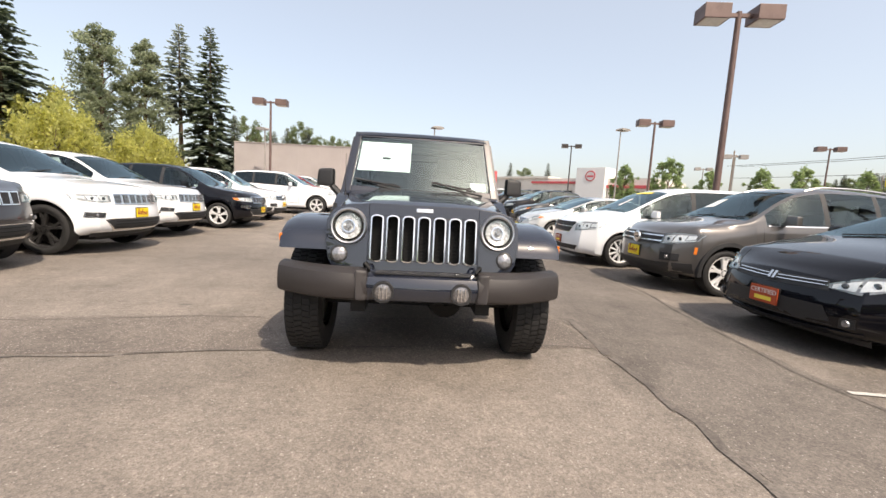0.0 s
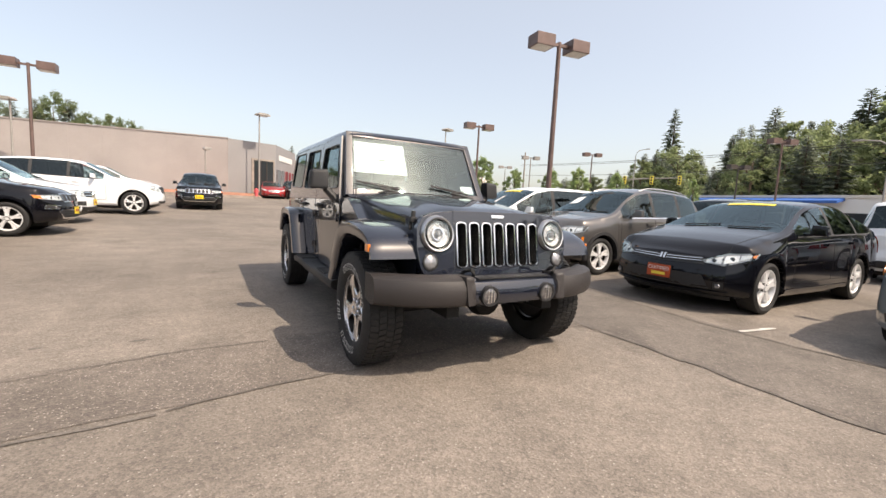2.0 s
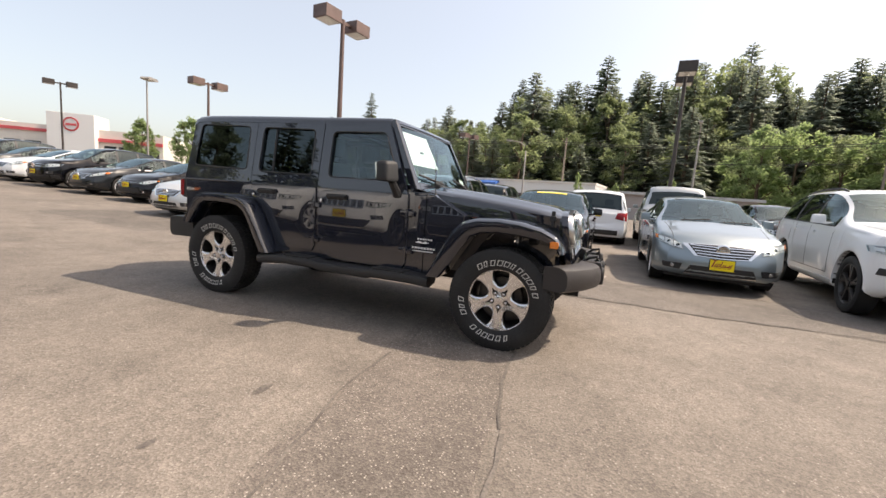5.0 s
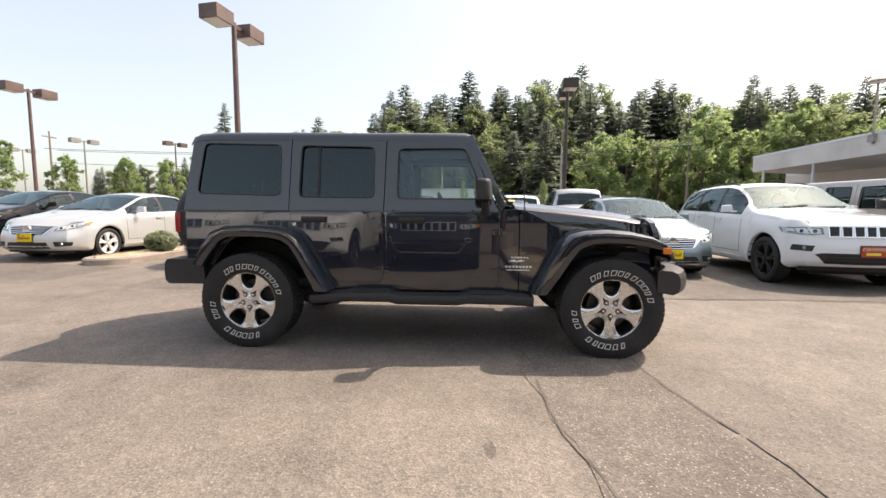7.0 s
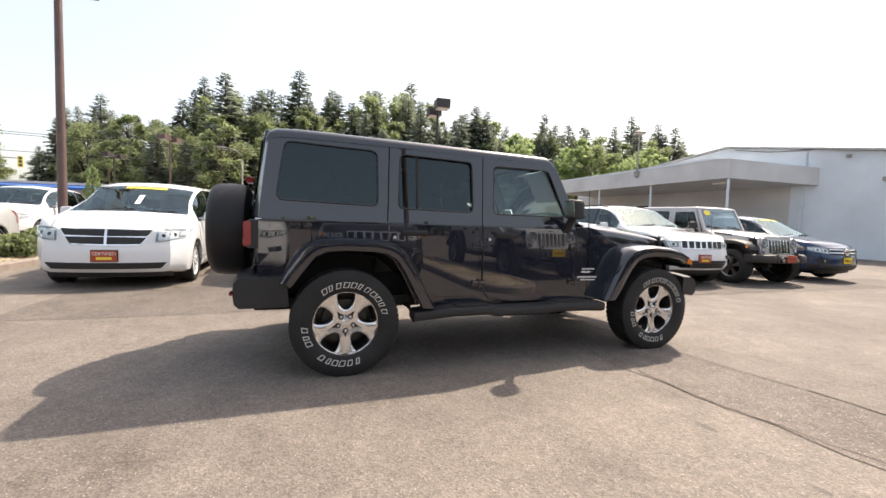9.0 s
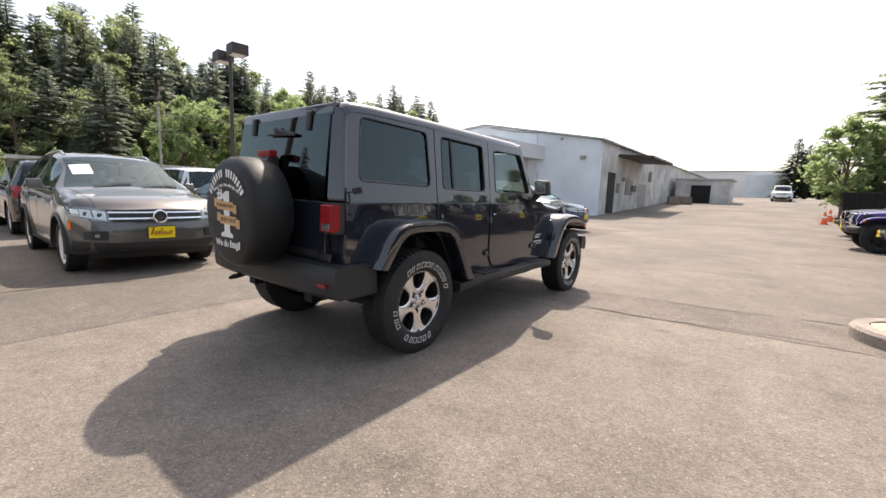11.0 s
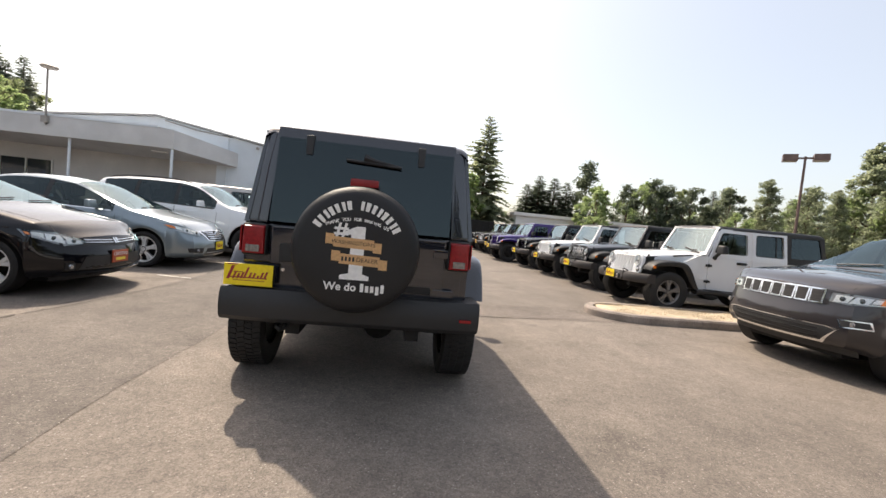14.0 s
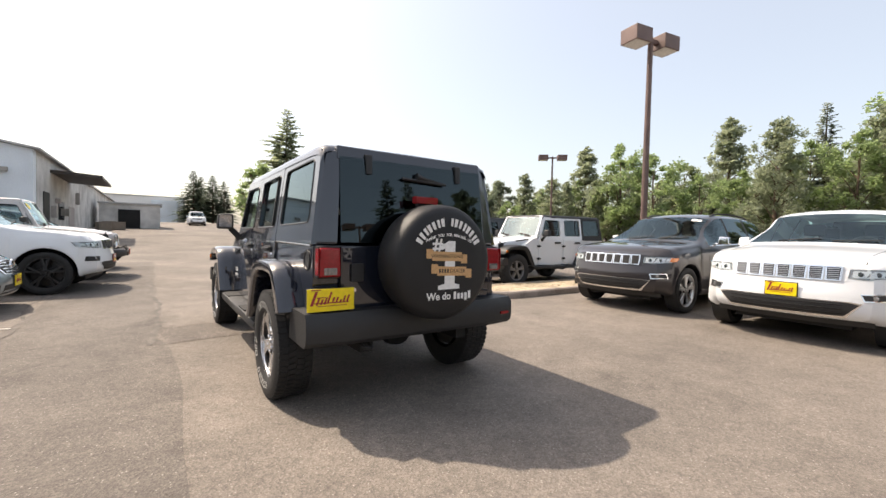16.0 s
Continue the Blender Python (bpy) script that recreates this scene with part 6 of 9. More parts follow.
        w.grid([[(s * 0.50, 2.92 + 0.50 * math.cos(t), 0.44 + 0.47 * math.sin(t)), (s * 0.77, 2.92 + 0.50 * math.cos(t), 0.44 + 0.47 * math.sin(t))] for t in pts])
        w.add([(s * 0.50, 2.92, 0.44)] + [(s * 0.50, 2.92 + 0.50 * math.cos(t), 0.44 + 0.47 * math.sin(t)) for t in pts], [(0, i, i + 1) for i in range(1, len(pts))])
        P("wheel_well", w, STEEL_DARK)
        # side step
        st = []
        for y, z, x in ((0.60, 0.462, 0.90), (0.66, 0.470, 0.915), (0.80, 0.478, 0.925), (1.14, 0.478, 0.925), (1.20, 0.462, 0.915), (1.70, 0.460, 0.915), (1.76, 0.478, 0.925), (2.10, 0.476, 0.925), (2.30, 0.455, 0.91), (2.42, 0.440, 0.89)):
            st.append((y, z, x))

        def section(i, p):
            y, z, x = p
            q = [(0.70, z + 0.012), (x - 0.05, z + 0.018), (x - 0.01, z + 0.008), (x, z - 0.02), (x - 0.01, z - 0.055), (x - 0.06, z - 0.075), (0.72, z - 0.05)]
            return [(s * a, y, b) for a, b in q]
        step = P("side_step", Geo().sweep(st, section), BLACK_PLASTIC, "black side step", smooth=True)
        for a, b in ((0.82, 1.12), (1.78, 2.08)):
            part("step_pad", Geo().box(min(s * 0.76, s * 0.905), max(s * 0.76, s * 0.905), a, b, 0.488, 0.502), RUBBER, step, bevel=0.004)
        for y in (0.75, 1.5, 2.25):
            part("bracket", Geo().box(min(s * 0.62, s * 0.74), max(s * 0.62, s * 0.74), y - 0.03, y + 0.03, 0.40, 0.46), STEEL_DARK, step)
        # mirror
        mg = Geo().hexa([(s * 0.845, 0.925, 1.232), (s * 1.01, 0.955, 1.232), (s * 1.01, 1.065, 1.232), (s * 0.845, 1.075, 1.232), (s * 0.845, 0.945, 1.405), (s * 1.00, 0.97, 1.395), (s * 1.00, 1.065, 1.395), (s * 0.845, 1.075, 1.405)])
        mr = P("door_mirror", mg, BLACK_PLASTIC, "black door mirror", bevel=0.032)
        part("mirror_glass", Geo().hexa([(s * x, y + dy, z) for z, dy in ((1.252, 0.0), (1.382, 0.012)) for x, y in ((0.868, 1.060), (0.988, 1.060), (0.988, 1.072), (0.868, 1.072))]), CHROME, mr)
        part("mirror_arm", Geo().tube([(s * 0.765, 0.98, 1.13), (s * 0.80, 0.985, 1.17), (s * 0.87, 0.99, 1.24)], [0.045, 0.034, 0.03], 8), BLACK_PLASTIC, mr, smooth=True)
        # badges
        bg = Geo()
        for k in range(6):
            bg.box(min(s * 0.757, s * 0.7605), max(s * 0.757, s * 0.7605), 0.635 + 0.024 * k, 0.650 + 0.024 * k, 0.768, 0.780)
        for k in range(8):
            bg.box(min(s * 0.757, s * 0.7605), max(s * 0.757, s * 0.7605), 0.605 + 0.028 * k, 0.623 + 0.028 * k, 0.690, 0.706)
        bg.box(min(s * 0.757, s * 0.7605), max(s * 0.757, s * 0.7605), 0.62, 0.81, 0.668, 0.675)
        bg.prism([(0.66, 0.745), (0.70, 0.757), (0.72, 0.745), (0.75, 0.758), (0.79, 0.743), (0.74, 0.738), (0.70, 0.738)], "x", *sorted((s * 0.757, s * 0.7605)))
        P("badge", bg, LETTER_WHITE, "small silver badge of plain bars")
    # antenna on the passenger side cowl
    P("antenna", Geo().tube([(-0.685, 0.66, 1.14), (-0.685, 0.665, 1.18), (-0.69, 0.685, 1.52)], [0.012, 0.005, 0.002], 6), BLACK_PLASTIC, "thin black whip antenna")
    # front bumper
    def by(x):
        a = abs(x)
        return -0.715 + 0.02 * (a / 0.4) ** 2 * (a < 0.4) + (0.02 if a >= 0.4 else 0) + 0.20 * max(0.0, (a - 0.45) / 0.45) ** 1.8

    def bumper(x0, x1, n, z0, z1, grow=0.0):
        def section(i, x):
            y = by(x) - grow
            back = y + 0.17
            return [(x, back, z0 + 0.02), (x, y + 0.05, z0), (x, y + 0.012, z0 + 0.02), (x, y, z0 + 0.055), (x, y + 0.004, z1 - 0.06), (x, y + 0.025, z1 - 0.02), (x, y + 0.07, z1), (x, back, z1)]
        return Geo().sweep(list(np.linspace(x0, x1, n)), section)
    bm = P("front_bumper", bumper(-0.345, 0.345, 9, 0.515, 0.69), body if main else BLACK_PLASTIC, "front bumper with a painted middle and grey plastic ends", smooth=True)
    for s in (1, -1):
        part("bumper_end", bumper(0.34, 0.918, 12, 0.520, 0.705, 0.012) if s > 0 else bumper(0.34, 0.918, 12, 0.520, 0.705, 0.012).mirrored(), GREY_PLASTIC, bm, "dark grey plastic bumper end", smooth=True)
        part("bumper_fairing", Geo().hexa([(s * 0.325, -0.71, 0.53), (s * 0.40, -0.735, 0.53), (s * 0.40, -0.56, 0.53), (s * 0.325, -0.56, 0.53), (s * 0.335, -0.69, 0.71), (s * 0.41, -0.70, 0.715), (s * 0.41, -0.56, 0.71), (s * 0.335, -0.56, 0.71)]), GREY_PLASTIC, bm, bevel=0.02)
        c = (s * 0.235, -0.715, 0.588)
        fog = part("fog_lamp", Geo().lathe([(0.066, 0.02), (0.064, -0.012), (0.052, -0.012), (0.05, 0.0)], 24, "y", c), BLACK_PLASTIC, bm, smooth=True)
        part("fog_lens", Geo().lathe([(0.052, -0.004), (0.03, -0.012), (0.0, -0.014)], 20, "y", c), LENS_TURN, fog, "clear round fog lens", smooth=True)
        for q in (-0.022, 0.0, 0.022):
            part("fog_bar", Geo().box(c[0] + q - 0.003, c[0] + q + 0.003, c[1] - 0.019, c[1] - 0.008, c[2] - 0.036, c[2] + 0.036), CHROME, fog)
        hook = Geo().tube([(s * 0.36, -0.55, 0.69), (s * 0.36, -0.60, 0.735), (s * 0.345, -0.66, 0.748), (s * 0.33, -0.665, 0.72), (s * 0.33, -0.64, 0.70)], 0.012, 7)
        part("tow_hook", hook, STEEL_DARK, bm, smooth=True)
    for k in range(6):
        x = -0.245 + k * 0.098
        part("bumper_rib", Geo().box(x - 0.0465, x + 0.0465, -0.665, -0.57, 0.685, 0.695), BLACK_PLASTIC, bm, bevel=0.003)
    P("front_valance", Geo().prism([(-0.53, 0.53), (-0.50, 0.60), (-0.40, 0.70), (-0.36, 0.70), (-0.36, 0.50)], "x", -0.50, 0.50), STEEL_DARK)
    # tail: tailgate, glass, lamps, bumper
    P("rear_panel", Geo().box(-0.74, 0.74, 3.50, 3.552, 0.62, 1.14), body, bevel=0.01)
    tg = P("tailgate", Geo().box(-0.585, 0.585, 3.552, 3.59, 0.66, 1.135), body, bevel=0.014)
    part("tailgate_vent", Geo().box(-0.50, -0.16, 3.59, 3.596, 0.75, 0.80), BLACK_PLASTIC, tg, bevel=0.003)
    for z in (0.76, 1.04):
        part("tailgate_hinge", Geo().box(-0.66, -0.50, 3.585, 3.605, z - 0.03, z + 0.03), body, tg, bevel=0.006)
    part("tailgate_handle", Geo().box(0.43, 0.52, 3.585, 3.61, 0.90, 1.02), BLACK_PLASTIC, tg, bevel=0.008)
    part("tailgate_lock", Geo().lathe([(0.014, 3.59), (0.012, 3.597), (0.0, 3.597)], 12, "y", (0.49, 0, 0.845)), CHROME, tg)
    lg = Geo().add([(-0.595, 3.612, 1.16), (0.595, 3.612, 1.16), (0.585, 3.545, 1.722), (-0.585, 3.545, 1.722), (-0.595, 3.598, 1.16), (0.595, 3.598, 1.16), (0.585, 3.531, 1.722), (-0.585, 3.531, 1.722)],
                   [(0, 1, 2, 3), (7, 6, 5, 4), (0, 4, 5, 1), (1, 5, 6, 2), (2, 6, 7, 3), (3, 7, 4, 0)])
    gl = P("tailgate_glass", lg, GLASS_TINT, "dark tinted tailgate glass")
    for x in (-0.36, 0.385):
        part("glass_hinge", Geo().hexa([(x - 0.022, 3.545, 1.62), (x + 0.022, 3.545, 1.62), (x + 0.022, 3.572, 1.62), (x - 0.022, 3.572, 1.62), (x - 0.026, 3.48, 1.765), (x + 0.026, 3.48, 1.765), (x + 0.026, 3.56, 1.75), (x - 0.026, 3.56, 1.75)]), BLACK_PLASTIC, gl, bevel=0.008)
    wp = Geo().tube([(0.02, 3.575, 1.64), (-0.04, 3.578, 1.625), (-0.22, 3.582, 1.60)], [0.028, 0.016, 0.008], 7)
    wp.tube([(0.14, 3.58, 1.612), (-0.23, 3.585, 1.596)], 0.011, 5)
    part("rear_wiper", wp, BLACK_PLASTIC, gl, smooth=True)
    if main:
        # a reflection in the tailgate glass, made as a small pale square
        part("window_reflection", Geo().hexa([(x, 3.594 - 0.119 * (z - 1.16) + d, z) for z in (1.40, 1.47) for x, d in ((0.30, 0.0), (0.42, 0.0), (0.42, 0.002), (0.30, 0.002))]), PAPER, gl, "small pale sheet behind the tailgate glass")
        ff = P("fuel_filler", Geo().lathe([(0.066, 0.752), (0.066, 0.764), (0.056, 0.766), (0.050, 0.756)], 28, "x", (0, 3.445, 1.035)), BLACK_PLASTIC, "round black fuel filler surround", smooth=True)
        part("filler_cap", Geo().lathe([(0.050, 0.756), (0.046, 0.760), (0.0, 0.760)], 24, "x", (0, 3.445, 1.035)), BLACK_PLASTIC, ff, smooth=True)
    for s in (1, -1):
        tb = P("tail_lamp", Geo().box(s * 0.675 - 0.075, s * 0.675 + 0.075, 3.55, 3.625, 0.93, 1.135), BLACK_PLASTIC, bevel=0.012)
        part("tail_lamp_lens", Geo().hexa([(s * 0.675 - 0.068, 3.62, 0.937), (s * 0.675 + 0.068, 3.62, 0.937), (s * 0.675 + 0.068, 3.653, 0.945), (s * 0.675 - 0.068, 3.653, 0.945), (s * 0.675 - 0.068, 3.62, 1.128), (s * 0.675 + 0.068, 3.62, 1.128), (s * 0.675 + 0.062, 3.648, 1.118), (s * 0.675 - 0.062, 3.648, 1.118)]), LENS_RED, tb, "red tail lamp lens", bevel=0.008)
        part("reverse_lens", Geo().box(s * 0.675 - 0.042, s * 0.675 + 0.042, 3.640, 3.658, 0.955, 1.000), LENS_TURN, tb, "grey reverse lamp lens", bevel=0.004)
        part("tail_lamp_guard", Geo().box(s * 0.752 - 0.004, s * 0.752 + 0.004, 3.60, 3.65, 0.955, 1.12), LENS_RED, tb)
    rb = Geo()

    def rsec(i, x):
        a = abs(x)
        y = 3.735 - 0.03 * smoothstep(0.6, 0.84, a)
        return [(x, 3.54 if a < 0.7 else 3.34, 0.52), (x, y - 0.04, 0.515), (x, y - 0.008, 0.545), (x, y, 0.60), (x, y - 0.004, 0.69), (x, y - 0.03, 0.725), (x, 3.55 if a < 0.7 else 3.36, 0.725)]
    rb.sweep([-0.84, -0.83, -0.80, -0.71, -0.69, -0.56, -0.545, -0.3, 0, 0.3, 0.545, 0.56, 0.69, 0.71, 0.80, 0.83, 0.84], rsec)
    rbo = P("rear_bumper", rb, BLACK_PLASTIC, "black plastic rear bumper", smooth=True)
    part("reflector", Geo().box(-0.78, -0.70, 3.715, 3.735, 0.60, 0.62), LENS_RED, rbo)
    tow = Geo().tube([(0.42, 3.60, 0.51), (0.42, 3.72, 0.49), (0.44, 3.76, 0.485), (0.47, 3.72, 0.49), (0.47, 3.62, 0.50)], 0.014, 7)
    part("tow_hook", tow, STEEL_DARK, rbo, smooth=True)
    # spare wheel
    sp = (0, 0, 1.038)
    if cover:
        prof = [(0.20, 3.66), (0.33, 3.66), (0.372, 3.69), (0.386, 3.75), (0.388, 3.83), (0.380, 3.91), (0.360, 3.945), (0.325, 3.962), (0.2, 3.968), (0.0, 3.970)]
        cv = P("spare_wheel_cover", Geo().lathe(prof, 56, "y", sp), COVER_VINYL, "black vinyl spare wheel cover with white and tan print", smooth=True)
        cover_print(cv, sp)
    else:
        cv = new("spare_wheel")
        cv.parent = car
        cv.matrix_basis = pose(0, 3.79, 1.038, 0, 0, 90)
        for nm, me in zip(("tyre", "rim", "wheel_barrel"), wheel_meshes(0.40, 0.255, 0.236, rim_style[1], rim_style[0], rim, True)):
            part(nm, me, None, cv)
    br = P("high_brake_lamp", Geo().box(-0.09, 0.09, 3.64, 3.70, 1.435, 1.485), LENS_RED, "red high brake lamp", bevel=0.008)
    part("lamp_stalk", Geo().hexa([(-0.05, 3.59, 1.20), (0.05, 3.59, 1.20), (0.05, 3.64, 1.20), (-0.05, 3.64, 1.20), (-0.04, 3.60, 1.45), (0.04, 3.60, 1.45), (0.04, 3.65, 1.45), (-0.04, 3.65, 1.45)]), BLACK_PLASTIC, br, bevel=0.01)
    if main:
        pl = P("dealer_plate", Geo().box(0.528, 0.828, 3.672, 3.680, 0.735, 0.875), PLATE_YELLOW, "yellow dealer plate with red script bars", bevel=0.004)
        script_bars(3.6805, 0.678, 0.805, 0.30, 0.14, pl, tilt=0.10, behind=True)
        part("plate_bracket", Geo().hexa([(0.535, 3.56, 0.745), (0.80, 3.56, 0.745), (0.82, 3.671, 0.745), (0.535, 3.671, 0.745), (0.535, 3.56, 0.865), (0.80, 3.56, 0.865), (0.82, 3.671, 0.865), (0.535, 3.671, 0.865)]), BLACK_PLASTIC, pl, bevel=0.006)
    elif plate:
        p = P("plate", Geo().box(-0.155, 0.155, -0.752, -0.742, 0.545, 0.70), PLATE_YELLOW if plate == "yellow" else PLATE_RED, "yellow dealer plate with red script bars", bevel=0.004)
        script_bars(-0.754, 0.0, 0.622, 0.31, 0.155, p)
    # running gear
    for x in (-0.40, 0.40):
        P("frame_rail", Geo().box(x - 0.045, x + 0.045, -0.55, 3.60, 0.42, 0.53), STEEL_DARK)
    for y in (0.0, 2.946):
        P("axle", Geo().tube([(-0.70, y, 0.385), (0.70, y, 0.385)], 0.05, 10), STEEL_DARK)
        P("differential", Geo().lathe([(0.02, -0.14), (0.12, -0.09), (0.14, 0), (0.12, 0.09), (0.02, 0.14)], 14, "y", (-0.16 if y > 1 else 0.2, y, 0.385)), STEEL_DARK, smooth=True)
        for s in (1, -1):
            P("shock_absorber", Geo().tube([(s * 0.48, y + 0.14, 0.36), (s * 0.46, y + 0.16, 0.85)], 0.03, 8), STEEL_DARK)
            P("coil_spring", Geo().tube([(s * 0.42 + 0.055 * math.cos(k * 0.7), y - 0.02 + 0.055 * math.sin(k * 0.7), 0.45 + k * 0.0075) for k in range(46)], 0.010, 5), STEEL_DARK)
    P("exhaust_box", Geo().lathe([(0.0, -0.28), (0.085, -0.26), (0.085, 0.26), (0.0, 0.28)], 14, "x", (0.05, 3.25, 0.52)), STEEL_DARK, smooth=True)
    P("gearbox", Geo().box(-0.2, 0.2, 0.3, 1.7, 0.36, 0.52), STEEL_DARK, bevel=0.03)
    for x, y in ((-0.79, 0), (0.79, 0), (-0.79, 2.946), (0.79, 2.946)):
        w = add_wheel(car, x, y, 0.392, 0.40, 0.255, 0.236, rim_style[1], rim_style[0], rim, True)
        if letters:
            tyre_letters(w)
    # cabin
    add_seats(car, [(1.55, 0.86), (2.42, 0.82)], 0.55, 0.35, (0.86, 1.28, 1.16, 0.70))
    for s in (1, -1):
        P("roll_bar", Geo().tube([(s * 0.62, 1.78, 0.60), (s * 0.63, 1.80, 1.55), (s * 0.58, 1.82, 1.70), (s * 0.57, 2.6, 1.72), (s * 0.60, 3.30, 1.20)], 0.035, 8), INTERIOR, smooth=True)
        P("roll_bar", Geo().tube([(s * 0.58, 1.82, 1.70), (s * 0.59, 1.14, 1.70)], 0.03, 8), INTERIOR, smooth=True)
    P("roll_bar", Geo().tube([(-0.58, 1.82, 1.70), (0.58, 1.82, 1.70)], 0.035, 8), INTERIOR, smooth=True)
    return car


def cover_print(cv, sp):
    """Print on the wheel cover, facing backwards: an arched title, a slogan line, a big number, two ribbons and a closing line."""
    y = 3.9725
    # mirrored upright frame: text reads from behind the car
    def put(me, x, z, name, label="", roll=0.0, mat_=None):
        ob = part(name, me, None, cv, label)
        ob.matrix_basis = pose(x, y, sp[2] + z, 90, 0, 180) @ pose(0, 0, 0, 0, 0, roll)
        return ob
    # arched title: bars, as it is a trade name
    r = 0.268
    letters = [1] * 7 + [0] + [1] * 8
    for i, on in enumerate(letters):
        if not on:
            continue
        a = radians(58 - 116 * i / (len(letters) - 1))
        g = Geo()
        for a0, a1, r0, r1 in ((-0.050, 0.044 - 0.012 * (i % 3), -0.026, 0.026),):
            g.add([(-rr * math.sin(-t), y, sp[2] + rr * math.cos(t)) for rr, t in ((r + r0, a + a0), (r + r0, a + a1), (r + r1, a + a1), (r + r1, a + a0))], [(0, 1, 2, 3)])
        part("print_title_bar", g, LETTER_WHITE, cv, flip_fix=False)
    words = "THANK YOU FOR MAKING US"
    for i, ch in enumerate(words):
        if ch == " ":
            continue
        t = (i - (len(words) - 1) / 2) / len(words)
        put(text_mesh(ch, 0.026, LETTER_WHITE, 0.0006, bold=0.0008), -t * 0.37, 0.185 - 0.18 * t * t, "print_letter", "", -t * 8)
    put(text_mesh("#", 0.13, LETTER_WHITE, 0.0006, bold=0.003), 0.088, 0.115, "print_number_sign", "white printed number sign")
    one = Geo()
    prof = [(-0.085, -0.165), (0.085, -0.165), (0.085, -0.140), (0.045, -0.128), (0.045, 0.15), (-0.005, 0.15), (-0.075, 0.115), (-0.075, 0.095), (-0.035, 0.10), (-0.035, -0.128), (-0.085, -0.140)]
    one.prism([(-(x) - 0.005, sp[2] + z - 0.005) for x, z in prof], "y", y - 0.001, y + 0.0004)
    part("print_numeral", one, LETTER_WHITE, cv, "large white printed numeral one")
    for cx, z, w, tx in ((0.012, 0.045, 0.235, "WASHINGTON'S"), (-0.028, -0.052, 0.235, None)):
        rb = Geo()
        tilt = -0.03
        for u0, u1, dz in ((-w / 2, w / 2, 0.0), (-w / 2 - 0.045, -w / 2 + 0.004, -0.014), (w / 2 - 0.004, w / 2 + 0.045, 0.014)):
            e = 0.0012 if dz == 0 else 0.0006
            rb.hexa([(cx + u0, y, sp[2] + z + dz - 0.030 - tilt * u0), (cx + u1, y, sp[2] + z + dz - 0.030 - tilt * u1), (cx + u1, y + e, sp[2] + z + dz - 0.030 - tilt * u1), (cx + u0, y + e, sp[2] + z + dz - 0.030 - tilt * u0),
                     (cx + u0, y, sp[2] + z + dz + 0.030 - tilt * u0), (cx + u1, y, sp[2] + z + dz + 0.030 - tilt * u1), (cx + u1, y + e, sp[2] + z + dz + 0.030 - tilt * u1), (cx + u0, y + e, sp[2] + z + dz + 0.030 - tilt * u0)])
        part("print_ribbon", rb, TAN_PRINT, cv, "tan printed ribbon")
        if tx:
            ob = put(text_mesh(tx, 0.034, LETTER_DARK, 0.0006), cx, z, "print_word", "dark words on a tan ribbon", -1.7)
        else:
            ob = put(text_mesh("DEALER", 0.036, LETTER_DARK, 0.0006), cx - 0.045, z, "print_word", "dark word on a tan ribbon", -1.7)
            for k in range(4):
                bars = Geo().box(cx + 0.098 - k * 0.021 - 0.006, cx + 0.098 - k * 0.021 + 0.006, y, y + 0.002, sp[2] + z - 0.010, sp[2] + z + 0.016)
                part("print_bar", bars, LETTER_DARK, cv)
        ob.location.y = y + 0.0018
    put(text_mesh("We do", 0.066, LETTER_WHITE, 0.0006, bold=0.0016), 0.072, -0.215, "print_word", "white printed words")
    for k in range(5):
        bars = Geo().box(-0.055 - k * 0.030 - 0.010, -0.055 - k * 0.030 + 0.010, y, y + 0.001, sp[2] - 0.238 - (0.012 if k == 3 else 0), sp[2] - (0.188 if k in (0, 4) else 0.2))
        part("print_bar", bars, LETTER_WHITE, cv, "white printed bar")


# ---- the car that the camera walks round ----
JEEP_PAINT = paint("dark_blue_grey_paint", (0.0105, 0.013, 0.022), 0.0, 0.3)
JEEP_PAINT.node_tree.nodes["Principled BSDF"].inputs["Coat IOR"].default_value = 1.74      # index above real lacquer, to brighten reflections of a too dim surrounding
make_wrangler("dark blue-grey four-door off-road car with hardtop, standing on asphalt", pose(0, 0, 0), JEEP_PAINT, main=True, cover=True, letters=True)

# ---- parked cars ----
WHITE = paint("white_car_paint", (0.76, 0.775, 0.79))
BLACK = paint("black_car_paint", (0.004, 0.004, 0.006), 0.0, 0.2)
for socket, value in (("Coat IOR", 1.42), ("Specular IOR Level", 0.02)):
    BLACK.node_tree.nodes["Principled BSDF"].inputs[socket].default_value = value
GRANITE = paint("granite_grey_paint", (0.040, 0.036, 0.038), 0.3)
TITAN = paint("bronze_grey_paint", (0.115, 0.108, 0.104), 0.55)
SILVER = paint("silver_car_paint", (0.42, 0.44, 0.45), 0.7, 0.32)
SILVER_BLUE = paint("silver_blue_paint", (0.25, 0.30, 0.33), 0.7, 0.32)
NAVY = paint("dark_blue_paint", (0.022, 0.042, 0.095), 0.3)
PURPLE = paint("purple_paint", (0.035, 0.015, 0.14), 0.3)
DARK_BLUE = paint("charcoal_paint", (0.018, 0.020, 0.023), 0.2)
RED = paint("red_paint", (0.30, 0.01, 0.012), 0.1)


def east(x, y):      # nose towards -x
    return pose(x, y, gz(x + 2, y), 0, 0, -90)


def west(x, y):      # nose towards +x
    return pose(x, y, gz(x - 2, y), 0, 0, 90)


